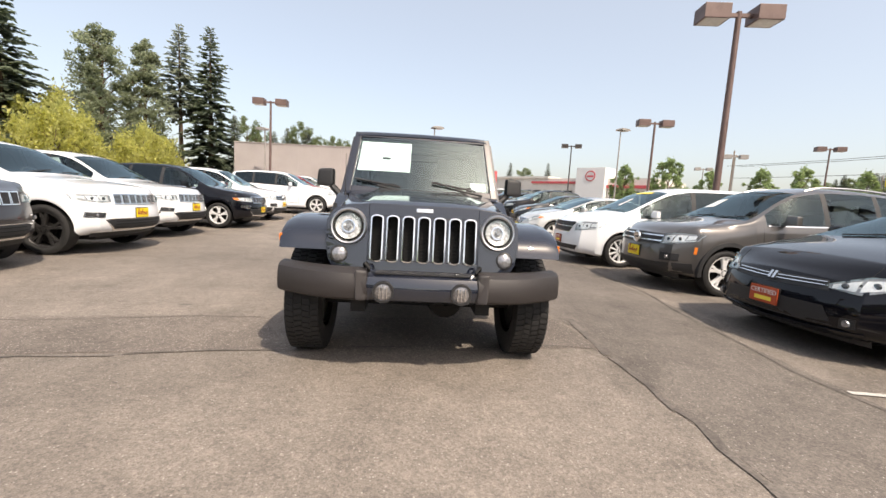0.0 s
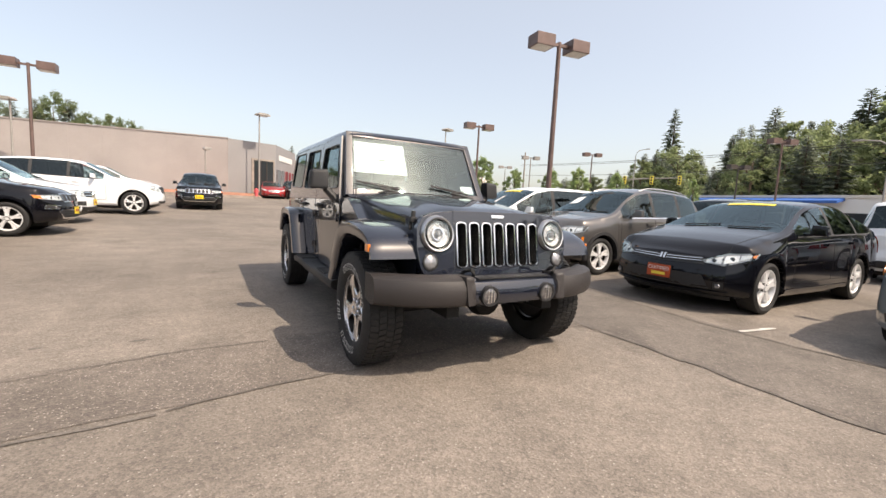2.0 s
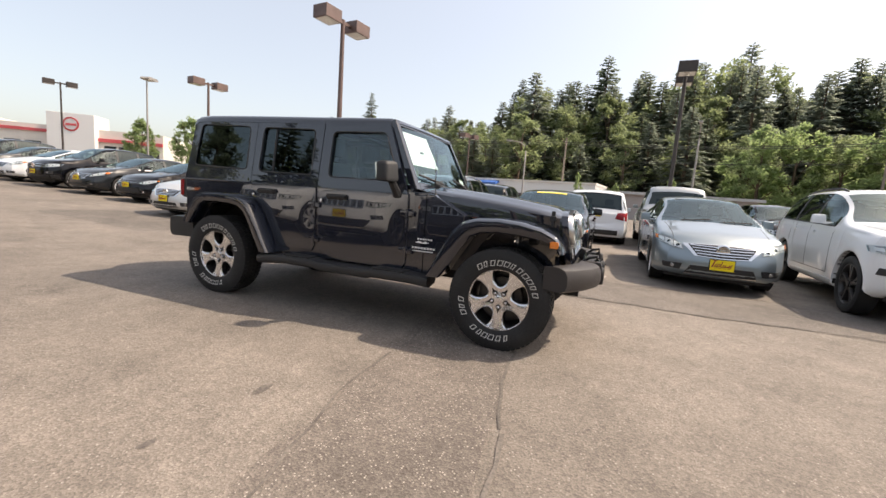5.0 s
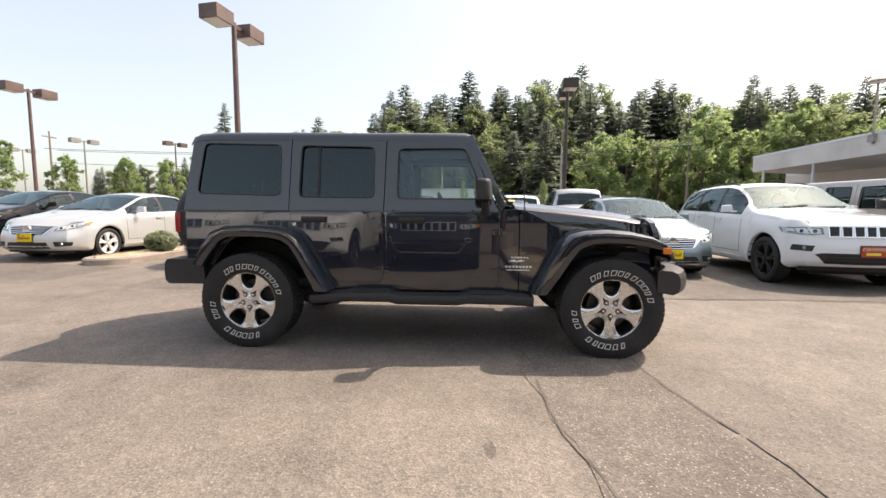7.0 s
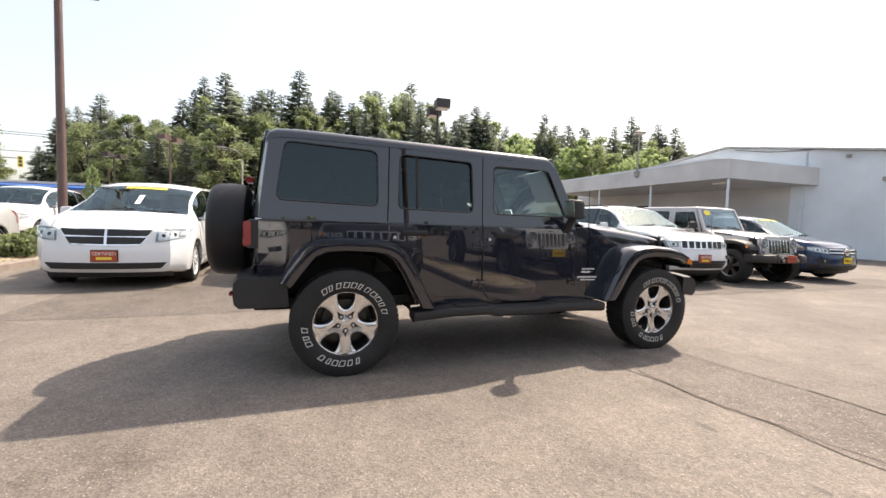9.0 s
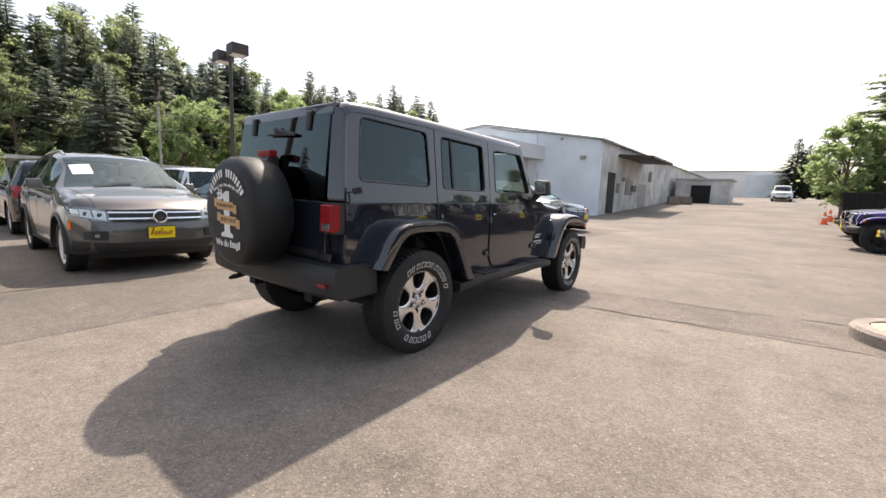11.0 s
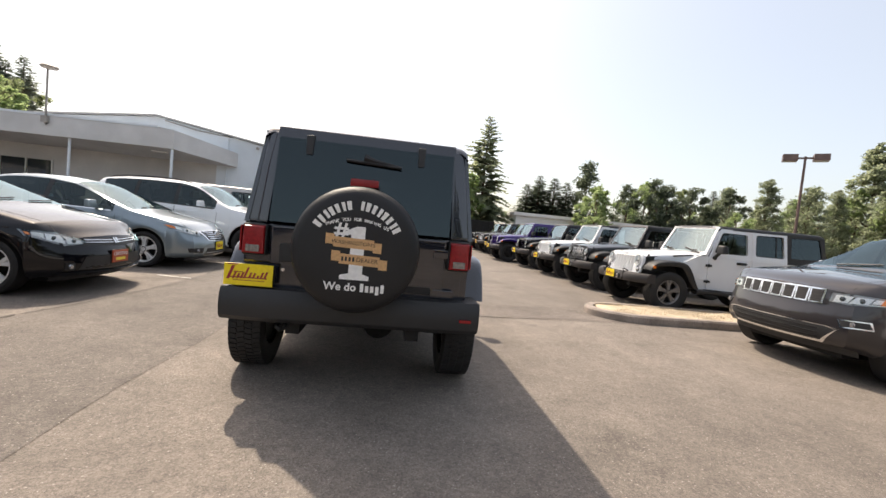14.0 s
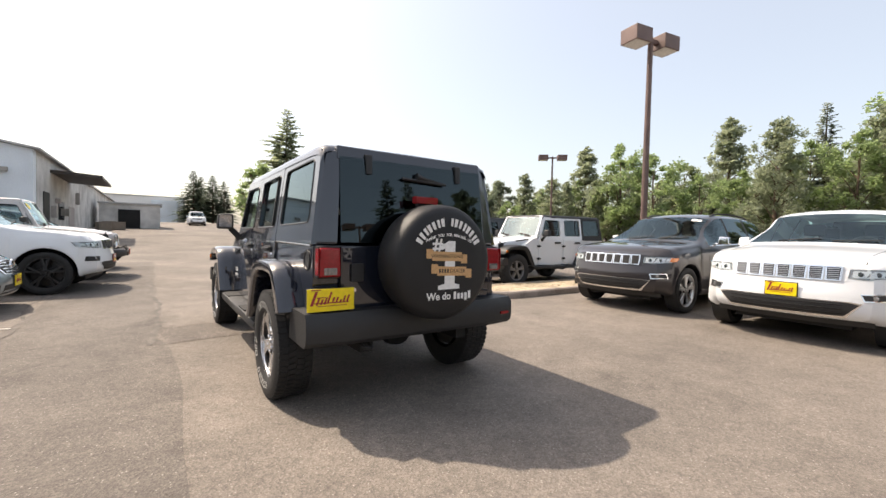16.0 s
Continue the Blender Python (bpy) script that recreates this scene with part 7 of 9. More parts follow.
ROW_E, ROW_W = "cars parked in the east row", "cars parked in the west row"
make_car("minivan", "white minivan with black crossed grille and yellow windscreen strip", east(3.24, 5.87), "van", WHITE, "cross", "red", group=ROW_E, sticker=True, plate_z=0.50, sheet=(-0.03, 0.05, 0.30, 0.62))
make_car("suv", "bronze-grey compact sport utility car with roof rails", east(3.54, 3.25), "suv", TITAN, "bars", "yellow", group=ROW_E, trim=BLACK_PLASTIC, rails=SATIN, rim_style=("split", 5), plate_z=0.56, rear_glass=GLASS_MID, sheet=(-0.60, -0.36, 0.42, 0.72))
make_car("sedan", "glossy black sedan with slim chrome grille and yellow windscreen strip", east(3.33, 0.50), "low_sedan", BLACK, "slim", "red", group=ROW_E, sticker=True, rim_style=("split", 5), plate_z=0.44)
make_car("sedan", "silver-blue sedan with chrome grille bars", east(3.2, -2.33), "compact_sedan", SILVER_BLUE, "vee", "yellow", group=ROW_E, rim_style=("split", 5), plate_z=0.43)
make_car("suv", "white sport utility car with black wheels and roof rails", pose(2.23, -4.63, 0, 0, 0, -94), "grand", WHITE, "seven_dark", "red", group=ROW_E, rim=DARK_ALLOY, rim_style=("split", 5), rails=BLACK_PLASTIC, plate_z=0.60, trim=None)
make_car("suv", "dark blue sport utility car with yellow plate", east(2.4, -9.75), "suv", NAVY, "bars", "yellow", group=ROW_E, sticker=True)
make_car("sedan", "silver sedan beside a planted kerb island", east(3.3, 9.85), "sedan", paint("pale_silver_paint", (0.62, 0.62, 0.61), 0.4, 0.3), "vee", "yellow", group=ROW_E, rim_style=("split", 5), plate_z=0.48)
k = 0
for y, shape, col, face, lab in ((13.6, "sedan", BLACK, "slim", "black sedan in a long row"), (16.3, "sedan", DARK_BLUE, "vee", "charcoal sedan in a long row"), (19.0, "suv", BLACK, "bars", "black sport utility car in a long row"),
                                 (21.6, "sedan", WHITE, "vee", "white sedan in a long row"), (24.2, "sedan", DARK_BLUE, "slim", "charcoal sedan in a long row"), (26.8, "suv", BLACK, "bars", "black sport utility car in a long row"),
                                 (29.4, "sedan", DARK_BLUE, "slim", "dark sedan in a long row"), (33.4, "suv", WHITE, "bars", "white sport utility car in a long row")):
    make_car(shape, lab, east(4.4 + 0.02 * y, y), shape, col, face, "yellow", group=ROW_E)

PALE_METAL = paint("pale_warm_silver_paint", (0.46, 0.44, 0.43), 0.35)
make_wrangler("silver-grey off-road car with black flares and yellow sticker", pose(2.8, -7.05, 0, 0, 0, -90), PALE_METAL, top=PALE_METAL, sticker=True, flare=BLACK_PLASTIC, rim=SATIN, rim_style=("split", 5), plate="red", group=ROW_E)
make_car("suv", "granite-grey sport utility car with chrome-ringed grille", west(-4.86, 1.93), "grand", GRANITE, "seven", None, mirror=CHROME, group=ROW_W, rim=SATIN, rim_style=("split", 5), rails=BLACK_PLASTIC, sheet=(0.42, 0.60, 0.84, 0.92))
make_car("suv", "white sport utility car with yellow dealer plate", west(-4.70, 4.40), "grand", WHITE, "seven", "yellow", group=ROW_W, rim=DARK_ALLOY, rim_style=("split", 5), plate_z=0.66)
make_car("suv", "white sport utility car with yellow dealer plate", west(-5.05, 6.95), "grand", WHITE, "seven", "yellow", group=ROW_W, rim_style=("split", 5), plate_z=0.68)
make_car("suv", "black sport utility car with yellow dealer plate", west(-4.45, 9.6), "suv", BLACK, "seven", "yellow", group=ROW_W, rim_style=("split", 5), plate_z=0.52)
make_car("suv", "white sport utility car with yellow dealer plate", west(-4.6, 12.2), "suv", WHITE, "bars", "yellow", group=ROW_W)
make_car("suv", "long white sport utility car seen from its side", west(-3.25, 15.9), "grand", WHITE, "cross", None, group=ROW_W, rim_style=("split", 5))
for y, c, lab in ((18.6, WHITE, "white sport utility car"), (21.2, RED, "red sport utility car"), (23.8, WHITE, "white sport utility car")):
    make_car("suv", lab + " at the row's far end", west(-4.2, y), "suv", c, "bars", None, group=ROW_W)
make_car("sedan", "red sedan parked before a showroom", pose(2.75, 33.7, gz(2.7, 34), 0, 0, 0), "sedan", RED, "vee", None)
make_car("suv", "dark sport utility car parked before a showroom", pose(4.75, 33.7, gz(4.7, 34), 0, 0, 0), "suv", DARK_BLUE, "bars", None)
make_car("suv", "black sport utility car facing the lane with yellow plate", pose(-2.2, 18.2, gz(0, 19), 0, 0, 0), "suv", BLACK, "seven", "yellow", plate_z=0.55)
for y, c, tp, lab in ((-1.88, WHITE, BLACK_PLASTIC, "white four-door off-road car with black hardtop"), (-4.42, DARK_BLUE, BLACK_PLASTIC, "charcoal off-road car with black soft top"), (-6.90, WHITE, BLACK_PLASTIC, "white off-road car with black top"),
                      (-9.4, BLACK, BLACK_PLASTIC, "black off-road car with black top"), (-12.0, PURPLE, PURPLE, "purple off-road car"), (-14.5, BLACK, BLACK_PLASTIC, "black off-road car"), (-17.0, DARK_BLUE, BLACK_PLASTIC, "charcoal off-road car"), (-19.5, BLACK, BLACK_PLASTIC, "black off-road car")):
    make_wrangler(lab + " in a row", pose(-5.62 - (0.12 if y < -3 else 0) + (0.45 if c is PURPLE else 0), y, 0, 0, 0, 90), c, top=tp, flare=BLACK_PLASTIC if c is not PURPLE else PURPLE, rim=GRAPHITE if y > -3 else DARK_ALLOY, rim_style=("split", 5), group=ROW_W, ring=c if c is not DARK_BLUE else CHROME)
# second row to the east, tails towards the lane
ROW_T = "cars in the second east row"
for x, y, shape, c, lab in ((9.9, -0.3, "van", WHITE, "white minivan with a yellow rear plate"), (9.2, -2.65, "pickup", SILVER, "silver pickup truck seen from behind"), (9.0, 3.2, "suv", BLACK, "black sport utility car"),
                            (9.3, 7.6, "suv", SILVER, "silver sport utility car"), (9.0, -9.0, "sedan", DARK_BLUE, "charcoal sedan"), (9.4, -11.8, "suv", WHITE, "white sport utility car")):
    sh = SHAPES[shape]
    make_car(shape if shape != "van" else "minivan", lab + " in the second row", pose(x + sh["L"], y, gz(x, y), 0, 0, 90), shape, c, "bars", None, group=ROW_T, rear_plate=shape == "van")
for x, y, shape, c, lab in ((11.5, -6.0, "suv", BLACK, "black sport utility car facing the lane"), (9.2, 10.6, "suv", WHITE, "white sport utility car facing the lane")):
    make_car(shape, lab + " in the second row", pose(x, y, gz(x, y), 0, 0, -90), shape, c, "bars", "yellow", group=ROW_T)


# ---- kerb islands ----
def island(name, x_tip, x_end, y0, y1, fill, label):
    """A planted strip with a rounded end and a concrete kerb."""
    s = 1 if x_tip > x_end else -1
    r, yc = (y1 - y0) / 2, (y0 + y1) / 2
    loop = [(x_end, y0)] + [(x_tip - s * r * 1.25 + s * r * 1.25 * math.cos(t), yc + r * math.sin(t)) for t in [radians(-90 + 12 * i) for i in range(16)]] + [(x_end, y1)]
    base = gz(x_tip, yc)
    n = len(loop)

    def inner(d):
        out = []
        for x, y in loop:
            dx, dy = x - (x_tip - s * r * 1.25), y - yc
            k = 1 - d / r
            out.append((x - (s * d if abs(dx) > 0 and dx * s > 0 else 0) * abs(dx) / (r * 1.25), yc + dy * k))
        return out
    rings = [(loop, base - 0.02), (loop, base + 0.10), (inner(0.025), base + 0.13), (inner(0.14), base + 0.13), (inner(0.15), base + 0.06)]
    g = Geo()
    g.v = [(x, y, z) for ring, z in rings for x, y in ring]
    for a in range(len(rings) - 1):
        g.f += [(a * n + i, a * n + i + 1, (a + 1) * n + i + 1, (a + 1) * n + i) for i in range(n - 1)]
    kerb = structure(name, g, CONCRETE, "worn concrete kerb round a planted island", "kerb", smooth=True)
    bed = Geo()
    rr = random.Random(3)
    rows = []
    for i in range(31):
        x = x_end + (x_tip - s * 0.142 - x_end) * i / 30
        dx = (x - (x_tip - s * r * 1.25)) * s
        half = (r - 0.135) * (math.sqrt(max(0.0, 1 - (dx / (r * 1.25 - 0.135)) ** 2)) if dx > 0 else 1)
        rows.append([(x, yc + half * (j / 4 - 1), base + 0.10 + 0.02 * rr.random() + 0.04 * (1 - (j / 4 - 1) ** 2)) for j in range(9)])
    structure("planting_bed", bed.grid(rows), fill, label, "bed", smooth=True)
    return kerb


island("kerb", -3.62, -9.5, -0.86, 0.36, DRY_GRASS, "pale dry grass in a kerb island")
island("kerb", 3.25, 9.0, 8.05, 8.92, DRY_GRASS, "pale dry grass in a kerb island beside parked cars")


def dry_tufts(x0, x1, y0, y1, base, n, seed):
    """Short straw blades in tufts on a planting bed."""
    r, g = random.Random(seed), Geo()
    for i in range(n):
        cx, cy = r.uniform(x0, x1), r.uniform(y0, y1)
        for k in range(6):
            a, h = r.uniform(0, 6.28), r.uniform(0.03, 0.09)
            x, y = cx + r.gauss(0, 0.03), cy + r.gauss(0, 0.03)
            w, lean = 0.004, h * r.uniform(0.2, 0.9)
            g.add([(x - w * math.sin(a), y + w * math.cos(a), base + 0.09), (x + w * math.sin(a), y - w * math.cos(a), base + 0.09), (x + lean * math.cos(a), y + lean * math.sin(a), base + 0.11 + h)], [(0, 1, 2)])
    return tagged(part("grass", g, STRAW, None, flip_fix=False), "short dry straw-coloured grass on a kerb island", "grass", "", "stuff")


dry_tufts(-9.3, -3.95, -0.62, 0.12, gz(-3.62, -0.25), 900, 5)
dry_tufts(3.6, 8.8, 8.2, 8.78, gz(3.25, 8.5), 800, 6)


def shrub(name, label, x, y, radius, height, leaf, n, seed):
    r = random.Random(seed)
    sh = thing(name, label, "shrub", at=pose(x, y, gz(x, y) + 0.08))
    tw, lf = Geo(), Geo()
    for i in range(9):
        a, k = r.uniform(0, 6.28), r.uniform(0.3, 0.8)
        tw.tube([(0, 0, 0), (radius * k * 0.5 * math.cos(a), radius * k * 0.5 * math.sin(a), height * 0.4), (radius * k * math.cos(a), radius * k * math.sin(a), height * 0.75)], [0.02, 0.012, 0.005], 5)
    part("stems", tw, BARK, sh)
    for i in range(n):
        d = Vector((r.gauss(0, 1), r.gauss(0, 1), r.gauss(0.3, 1))).normalized() * r.uniform(0.55, 1.05)
        p = Vector((d.x * radius, d.y * radius, height * 0.5 + d.z * height * 0.5))
        if p.z < 0:
            continue
        u = Vector((r.gauss(0, 1), r.gauss(0, 1), r.gauss(0, 1))).normalized() * r.uniform(0.03, 0.06)
        v = u.cross(Vector((r.gauss(0, 1), r.gauss(0, 1), r.gauss(0, 1)))).normalized() * 0.03
        lf.add([p - u, p + v, p + u, p - v], [(0, 1, 2, 3)])
    part("foliage", lf, leaf, sh, flip_fix=False)
    return sh


shrub("shrub", "round clipped green shrub on a kerb island", 4.95, 8.35, 0.31, 0.50, LEAF_HAZY, 2600, 1)
shrub("shrub", "loose green shrub on a kerb island", 6.5, 8.45, 0.38, 0.5, LEAF_MID, 1500, 2)
shrub("shrub", "loose green shrub on a kerb island", 7.6, 8.5, 0.42, 0.6, LEAF_MID, 1500, 3)


# ---- lot lamps ----
def lot_lamp(label, x, y, top, steel, heads=2, axis=0.0, size=(0.72, 0.62, 0.40), pole=0.085, reach=0.62, flat=False):
    base = gz(x, y)
    h = top - base
    lamp = thing("street_lamp", label, "street lamp", "lamps over the car park", at=pose(x, y, base, 0, 0, axis))
    part("pole", Geo().tube([(0, 0, 0), (0, 0, h * 0.5), (0, 0, h - 0.05)], [pole, pole * 0.9, pole * 0.75], 12), steel, lamp, smooth=True)
    part("footing", Geo().lathe([(0.28, 0.0), (0.28, 0.55), (0.26, 0.58), (0.0, 0.58)], 20, "z"), CONCRETE, lamp, smooth=True)
    part("base_plate", Geo().box(-0.16, 0.16, -0.16, 0.16, 0.58, 0.61), steel, lamp, bevel=0.005)
    for s in ((1, -1) if heads == 2 else (1,)):
        a, b, c = size
        part("arm", Geo().box(min(0, s * reach), max(0, s * reach), -0.045, 0.045, h - 0.20, h - 0.10), steel, lamp)
        cx = s * (reach + a * 0.15)
        head = part("lamp_head", Geo().box(cx - a / 2, cx + a / 2, -b / 2, b / 2, h - 0.14 - c / 2, h - 0.14 + c / 2) if not flat else
                    Geo().prism([(cx - a / 2, h - 0.10), (cx - a / 2 * 0.7, h + 0.04), (cx + a / 2 * 0.7, h + 0.04), (cx + a / 2, h - 0.10), (cx + a / 2 * 0.7, h - 0.16), (cx - a / 2 * 0.7, h - 0.16)], "y", -b / 2, b / 2), steel, lamp, bevel=0.015)
        part("lens", Geo().box(cx - a * 0.42, cx + a * 0.42, -b * 0.42, b * 0.42, h - 0.14 - c / 2 - 0.008, h - 0.14 - c / 2 + 0.002) if not flat else Geo().box(cx - a * 0.3, cx + a * 0.3, -b * 0.35, b * 0.35, h - 0.17, h - 0.158), LAMP_LENS, head, "pale lamp lens")
    return lamp


BROWN2 = "brown steel lot lamp with two box heads"
lot_lamp(BROWN2 + " behind parked cars", 9.0, 8.75, 7.05, LAMP_BROWN, axis=-8, pole=0.10)
lot_lamp(BROWN2, 15.2, 23.0, 6.98, LAMP_BROWN, axis=-8)
lot_lamp("grey steel lot lamp with one flat head", 1.75, 35.2, 7.75, LAMP_GREY, 1, 20, (1.1, 0.7, 0.2), 0.07, 0.1, flat=True)
lot_lamp("dark steel lot lamp with two box heads", 14.3, -2.75, 6.42, LAMP_DARK, axis=-4, pole=0.08, size=(0.6, 0.6, 0.38))
lot_lamp(BROWN2 + " before a long wall", -9.6, 26.0, 7.12, LAMP_BROWN, axis=0)
lot_lamp("grey steel lot lamp with one flat head", 17.9, 32.8, 8.3, LAMP_GREY, 1, 20, (1.1, 0.7, 0.2), 0.07, 0.1, flat=True)
lot_lamp(BROWN2 + " at the western edge", -24.3, -16.0, 7.6, LAMP_BROWN, axis=-40)
lot_lamp(BROWN2 + " on a kerb island", -8.85, 0.3, 6.42, LAMP_BROWN, axis=-10, size=(0.55, 0.5, 0.36), reach=0.42, pole=0.085)
for x, y, t, steel, word in ((36.4, 31.4, 7.75, LAMP_BROWN, "brown"), (32.5, 37.4, 7.45, LAMP_GREY, "grey"), (40.6, 53.1, 7.85, LAMP_GREY, "grey"), (17.5, 43, 8.2, LAMP_DARK, "dark"), (36.3, 13.05, 7.3, LAMP_BROWN, "brown"), (42.6, 19.0, 6.25, LAMP_DARK, "dark")):
    lot_lamp("distant " + word + " steel lot lamp with two heads", x, y, t, steel, axis=-20, pole=0.08)
lot_lamp("grey steel lot lamp with one flat head before a long wall", -13.2, 35.6, 6.65, LAMP_GREY, 1, 160, (1.1, 0.6, 0.2), 0.07, 0.1, flat=True)
lot_lamp("low grey lamp with one flat head before a long wall", -2.1, 33.6, 4.46, LAMP_GREY, 1, 20, (0.6, 0.4, 0.16), 0.06, 0.05, flat=True)


# ---- buildings ----
def showroom():
    b = thing("showroom", "grey and taupe car showroom with a long blank wall", "building")
    part("wall", Geo().prism([(-0.5, 36.2), (3.3, 37.5), (6.0, 43.7), (5.0, 62.0), (-17.0, 62.0), (-17.0, 38.6)], "z", 0.6, 5.62), WALL_GREY, b, "grey cladding")
    part("wall", Geo().prism([(-17.03, 38.57), (-0.52, 36.17), (-0.52, 36.30), (-17.03, 38.7)], "z", 0.5, 5.60), WALL_TAUPE, b, "taupe rendered wall")
    part("parapet_cap", Geo().prism([(-17.06, 38.52), (-0.5, 36.12), (-0.5, 36.4), (-17.06, 38.8)], "z", 5.60, 5.68), WALL_TAUPE, b)
    for k in range(9):      # panel joints
        t = k / 8
        x, y = -17 + 16.4 * t, 38.56 - 2.39 * t
        part("panel_joint", Geo().box(x - 0.010, x + 0.010, y - 0.006, y + 0.05, 0.6, 5.6), WALL_TAUPE, b)
    d = Vector((3.8, 1.3, 0)).normalized()
    n = Vector((d.y, -d.x, 0))
    o = Vector((-0.5, 36.2, 0))

    def quad(u0, u1, z0, z1, out, depth=0.12):
        p = [o + d * u0 + n * out, o + d * u1 + n * out, o + d * u1 + n * (out - depth), o + d * u0 + n * (out - depth)]
        return Geo().hexa([(q.x, q.y, z0) for q in p] + [(q.x, q.y, z1) for q in p])
    part("door_frame", quad(1.9, 3.9, 0.9, 4.25, 0.05), CONCRETE, b, "pale door surround")
    part("door_opening", quad(2.1, 3.8, 0.9, 4.1, 0.06), SHOP_GLASS, b, "dark glazed doorway")
    for u in (2.65, 3.2):
        part("mullion", quad(u - 0.03, u + 0.03, 0.9, 4.1, 0.09, 0.04), LAMP_DARK, b)
    d = Vector((2.7, 6.2, 0)).normalized()
    n = Vector((d.y, -d.x, 0))
    o = Vector((3.3, 37.5, 0))
    part("shop_window", quad(0.4, 6.4, 1.2, 3.5, 0.04), SHOP_GLASS, b, "dark shop window")
    for k in range(6):
        part("mullion", quad(0.4 + k * 1.2, 0.47 + k * 1.2, 1.2, 3.5, 0.07, 0.05), SATIN, b)
    for k in range(9):
        part("sign_bar", quad(1.0 + k * 0.5, 1.36 + k * 0.5, 4.35, 4.85, 0.06, 0.08), LETTER_WHITE, b, "white sign bar")
    r = thing("showroom", "bright red showroom front with glazed bays", "building")
    o, d = Vector((6.0, 43.8, 0)), Vector((3.6, 3.4, 0)).normalized()
    n = Vector((d.y, -d.x, 0))
    part("wall", quad(0.0, 5.2, 0.9, 5.0, 0.3, 8.0), WALL_CREAM, r)
    for u0, u1 in ((0.0, 1.6), (3.6, 5.2)):
        part("red_panel", quad(u0, u1, 0.9, 5.1, 0.5, 0.3), WALL_RED, r, "glossy red cladding panel")
    part("shop_window", quad(1.65, 3.55, 1.0, 3.6, 0.35, 0.1), SHOP_GLASS, r)
    part("sign_bar", quad(1.8, 3.4, 3.9, 4.5, 0.38, 0.1), LETTER_WHITE, r)
    # kerbed red bed in front
    structure("kerb", Geo().box(-6.0, 1.7, 32.4, 32.6, 0.70, 1.03), CONCRETE, "pale concrete kerb along a bark bed", "kerb")
    structure("planting_bed", Geo().prism([(32.6, 0.6), (36.0, 0.8), (36.0, 1.25), (32.6, 1.0)], "x", -6.0, 1.7), RED_BED, "red bark bed before a showroom", "bed")
    hy = thing("hydrant", "small red fire hydrant on a bark bed", "hydrant", at=pose(1.35, 33.0, 1.0))
    part("barrel", Geo().lathe([(0.12, 0), (0.12, 0.5), (0.15, 0.52), (0.13, 0.6), (0.0, 0.68)], 14, "z"), WALL_RED, hy, smooth=True)
    part("outlet", Geo().tube([(-0.2, 0, 0.4), (0.2, 0, 0.4)], 0.06, 10), WALL_RED, hy)


def far_dealer():
    b = thing("dealership", "pale dealership building with red stripes and a white tower", "building", at=pose(28, 76, 1.2, 0, 0, -52.4))
    part("wall", Geo().box(-18, 18, 0, 14, 0, 5.6), WALL_CREAM, b, "cream wall")
    part("parapet", Geo().box(-18.1, -2, -0.3, 14, 5.6, 6.0), WALL_CREAM, b)
    part("red_stripe", Geo().box(-6.0, 9.0, -0.25, -0.02, 4.6, 5.0), WALL_RED, b, "red fascia stripe")
    part("red_stripe", Geo().box(9.4, 18.0, -0.35, -0.02, 3.9, 4.4), WALL_RED, b, "red fascia stripe")
    tw = part("tower", Geo().box(4.5, 10.0, -1.2, 3, 0, 7.4), LETTER_WHITE, b, "white sign tower", bevel=0.05)
    part("emblem", Geo().lathe([(0.95, -1.26), (0.95, -1.2), (0.75, -1.26)], 28, "y", (7.3, 0, 5.9)), WALL_RED, tw, "red oval emblem")
    part("emblem_bar", Geo().box(6.7, 7.9, -1.28, -1.22, 5.7, 6.0), WALL_RED, tw)
    for k in range(9):
        part("window", Geo().box(-17 + k * 2.3, -15.2 + k * 2.3, -0.06, 0.02, 1.2, 3.3), SHOP_GLASS, b)
    for k in range(4):
        part("window", Geo().box(10.6 + k * 1.8, 12.1 + k * 1.8, -0.06, 0.02, 0.8, 3.4), SHOP_GLASS, b)


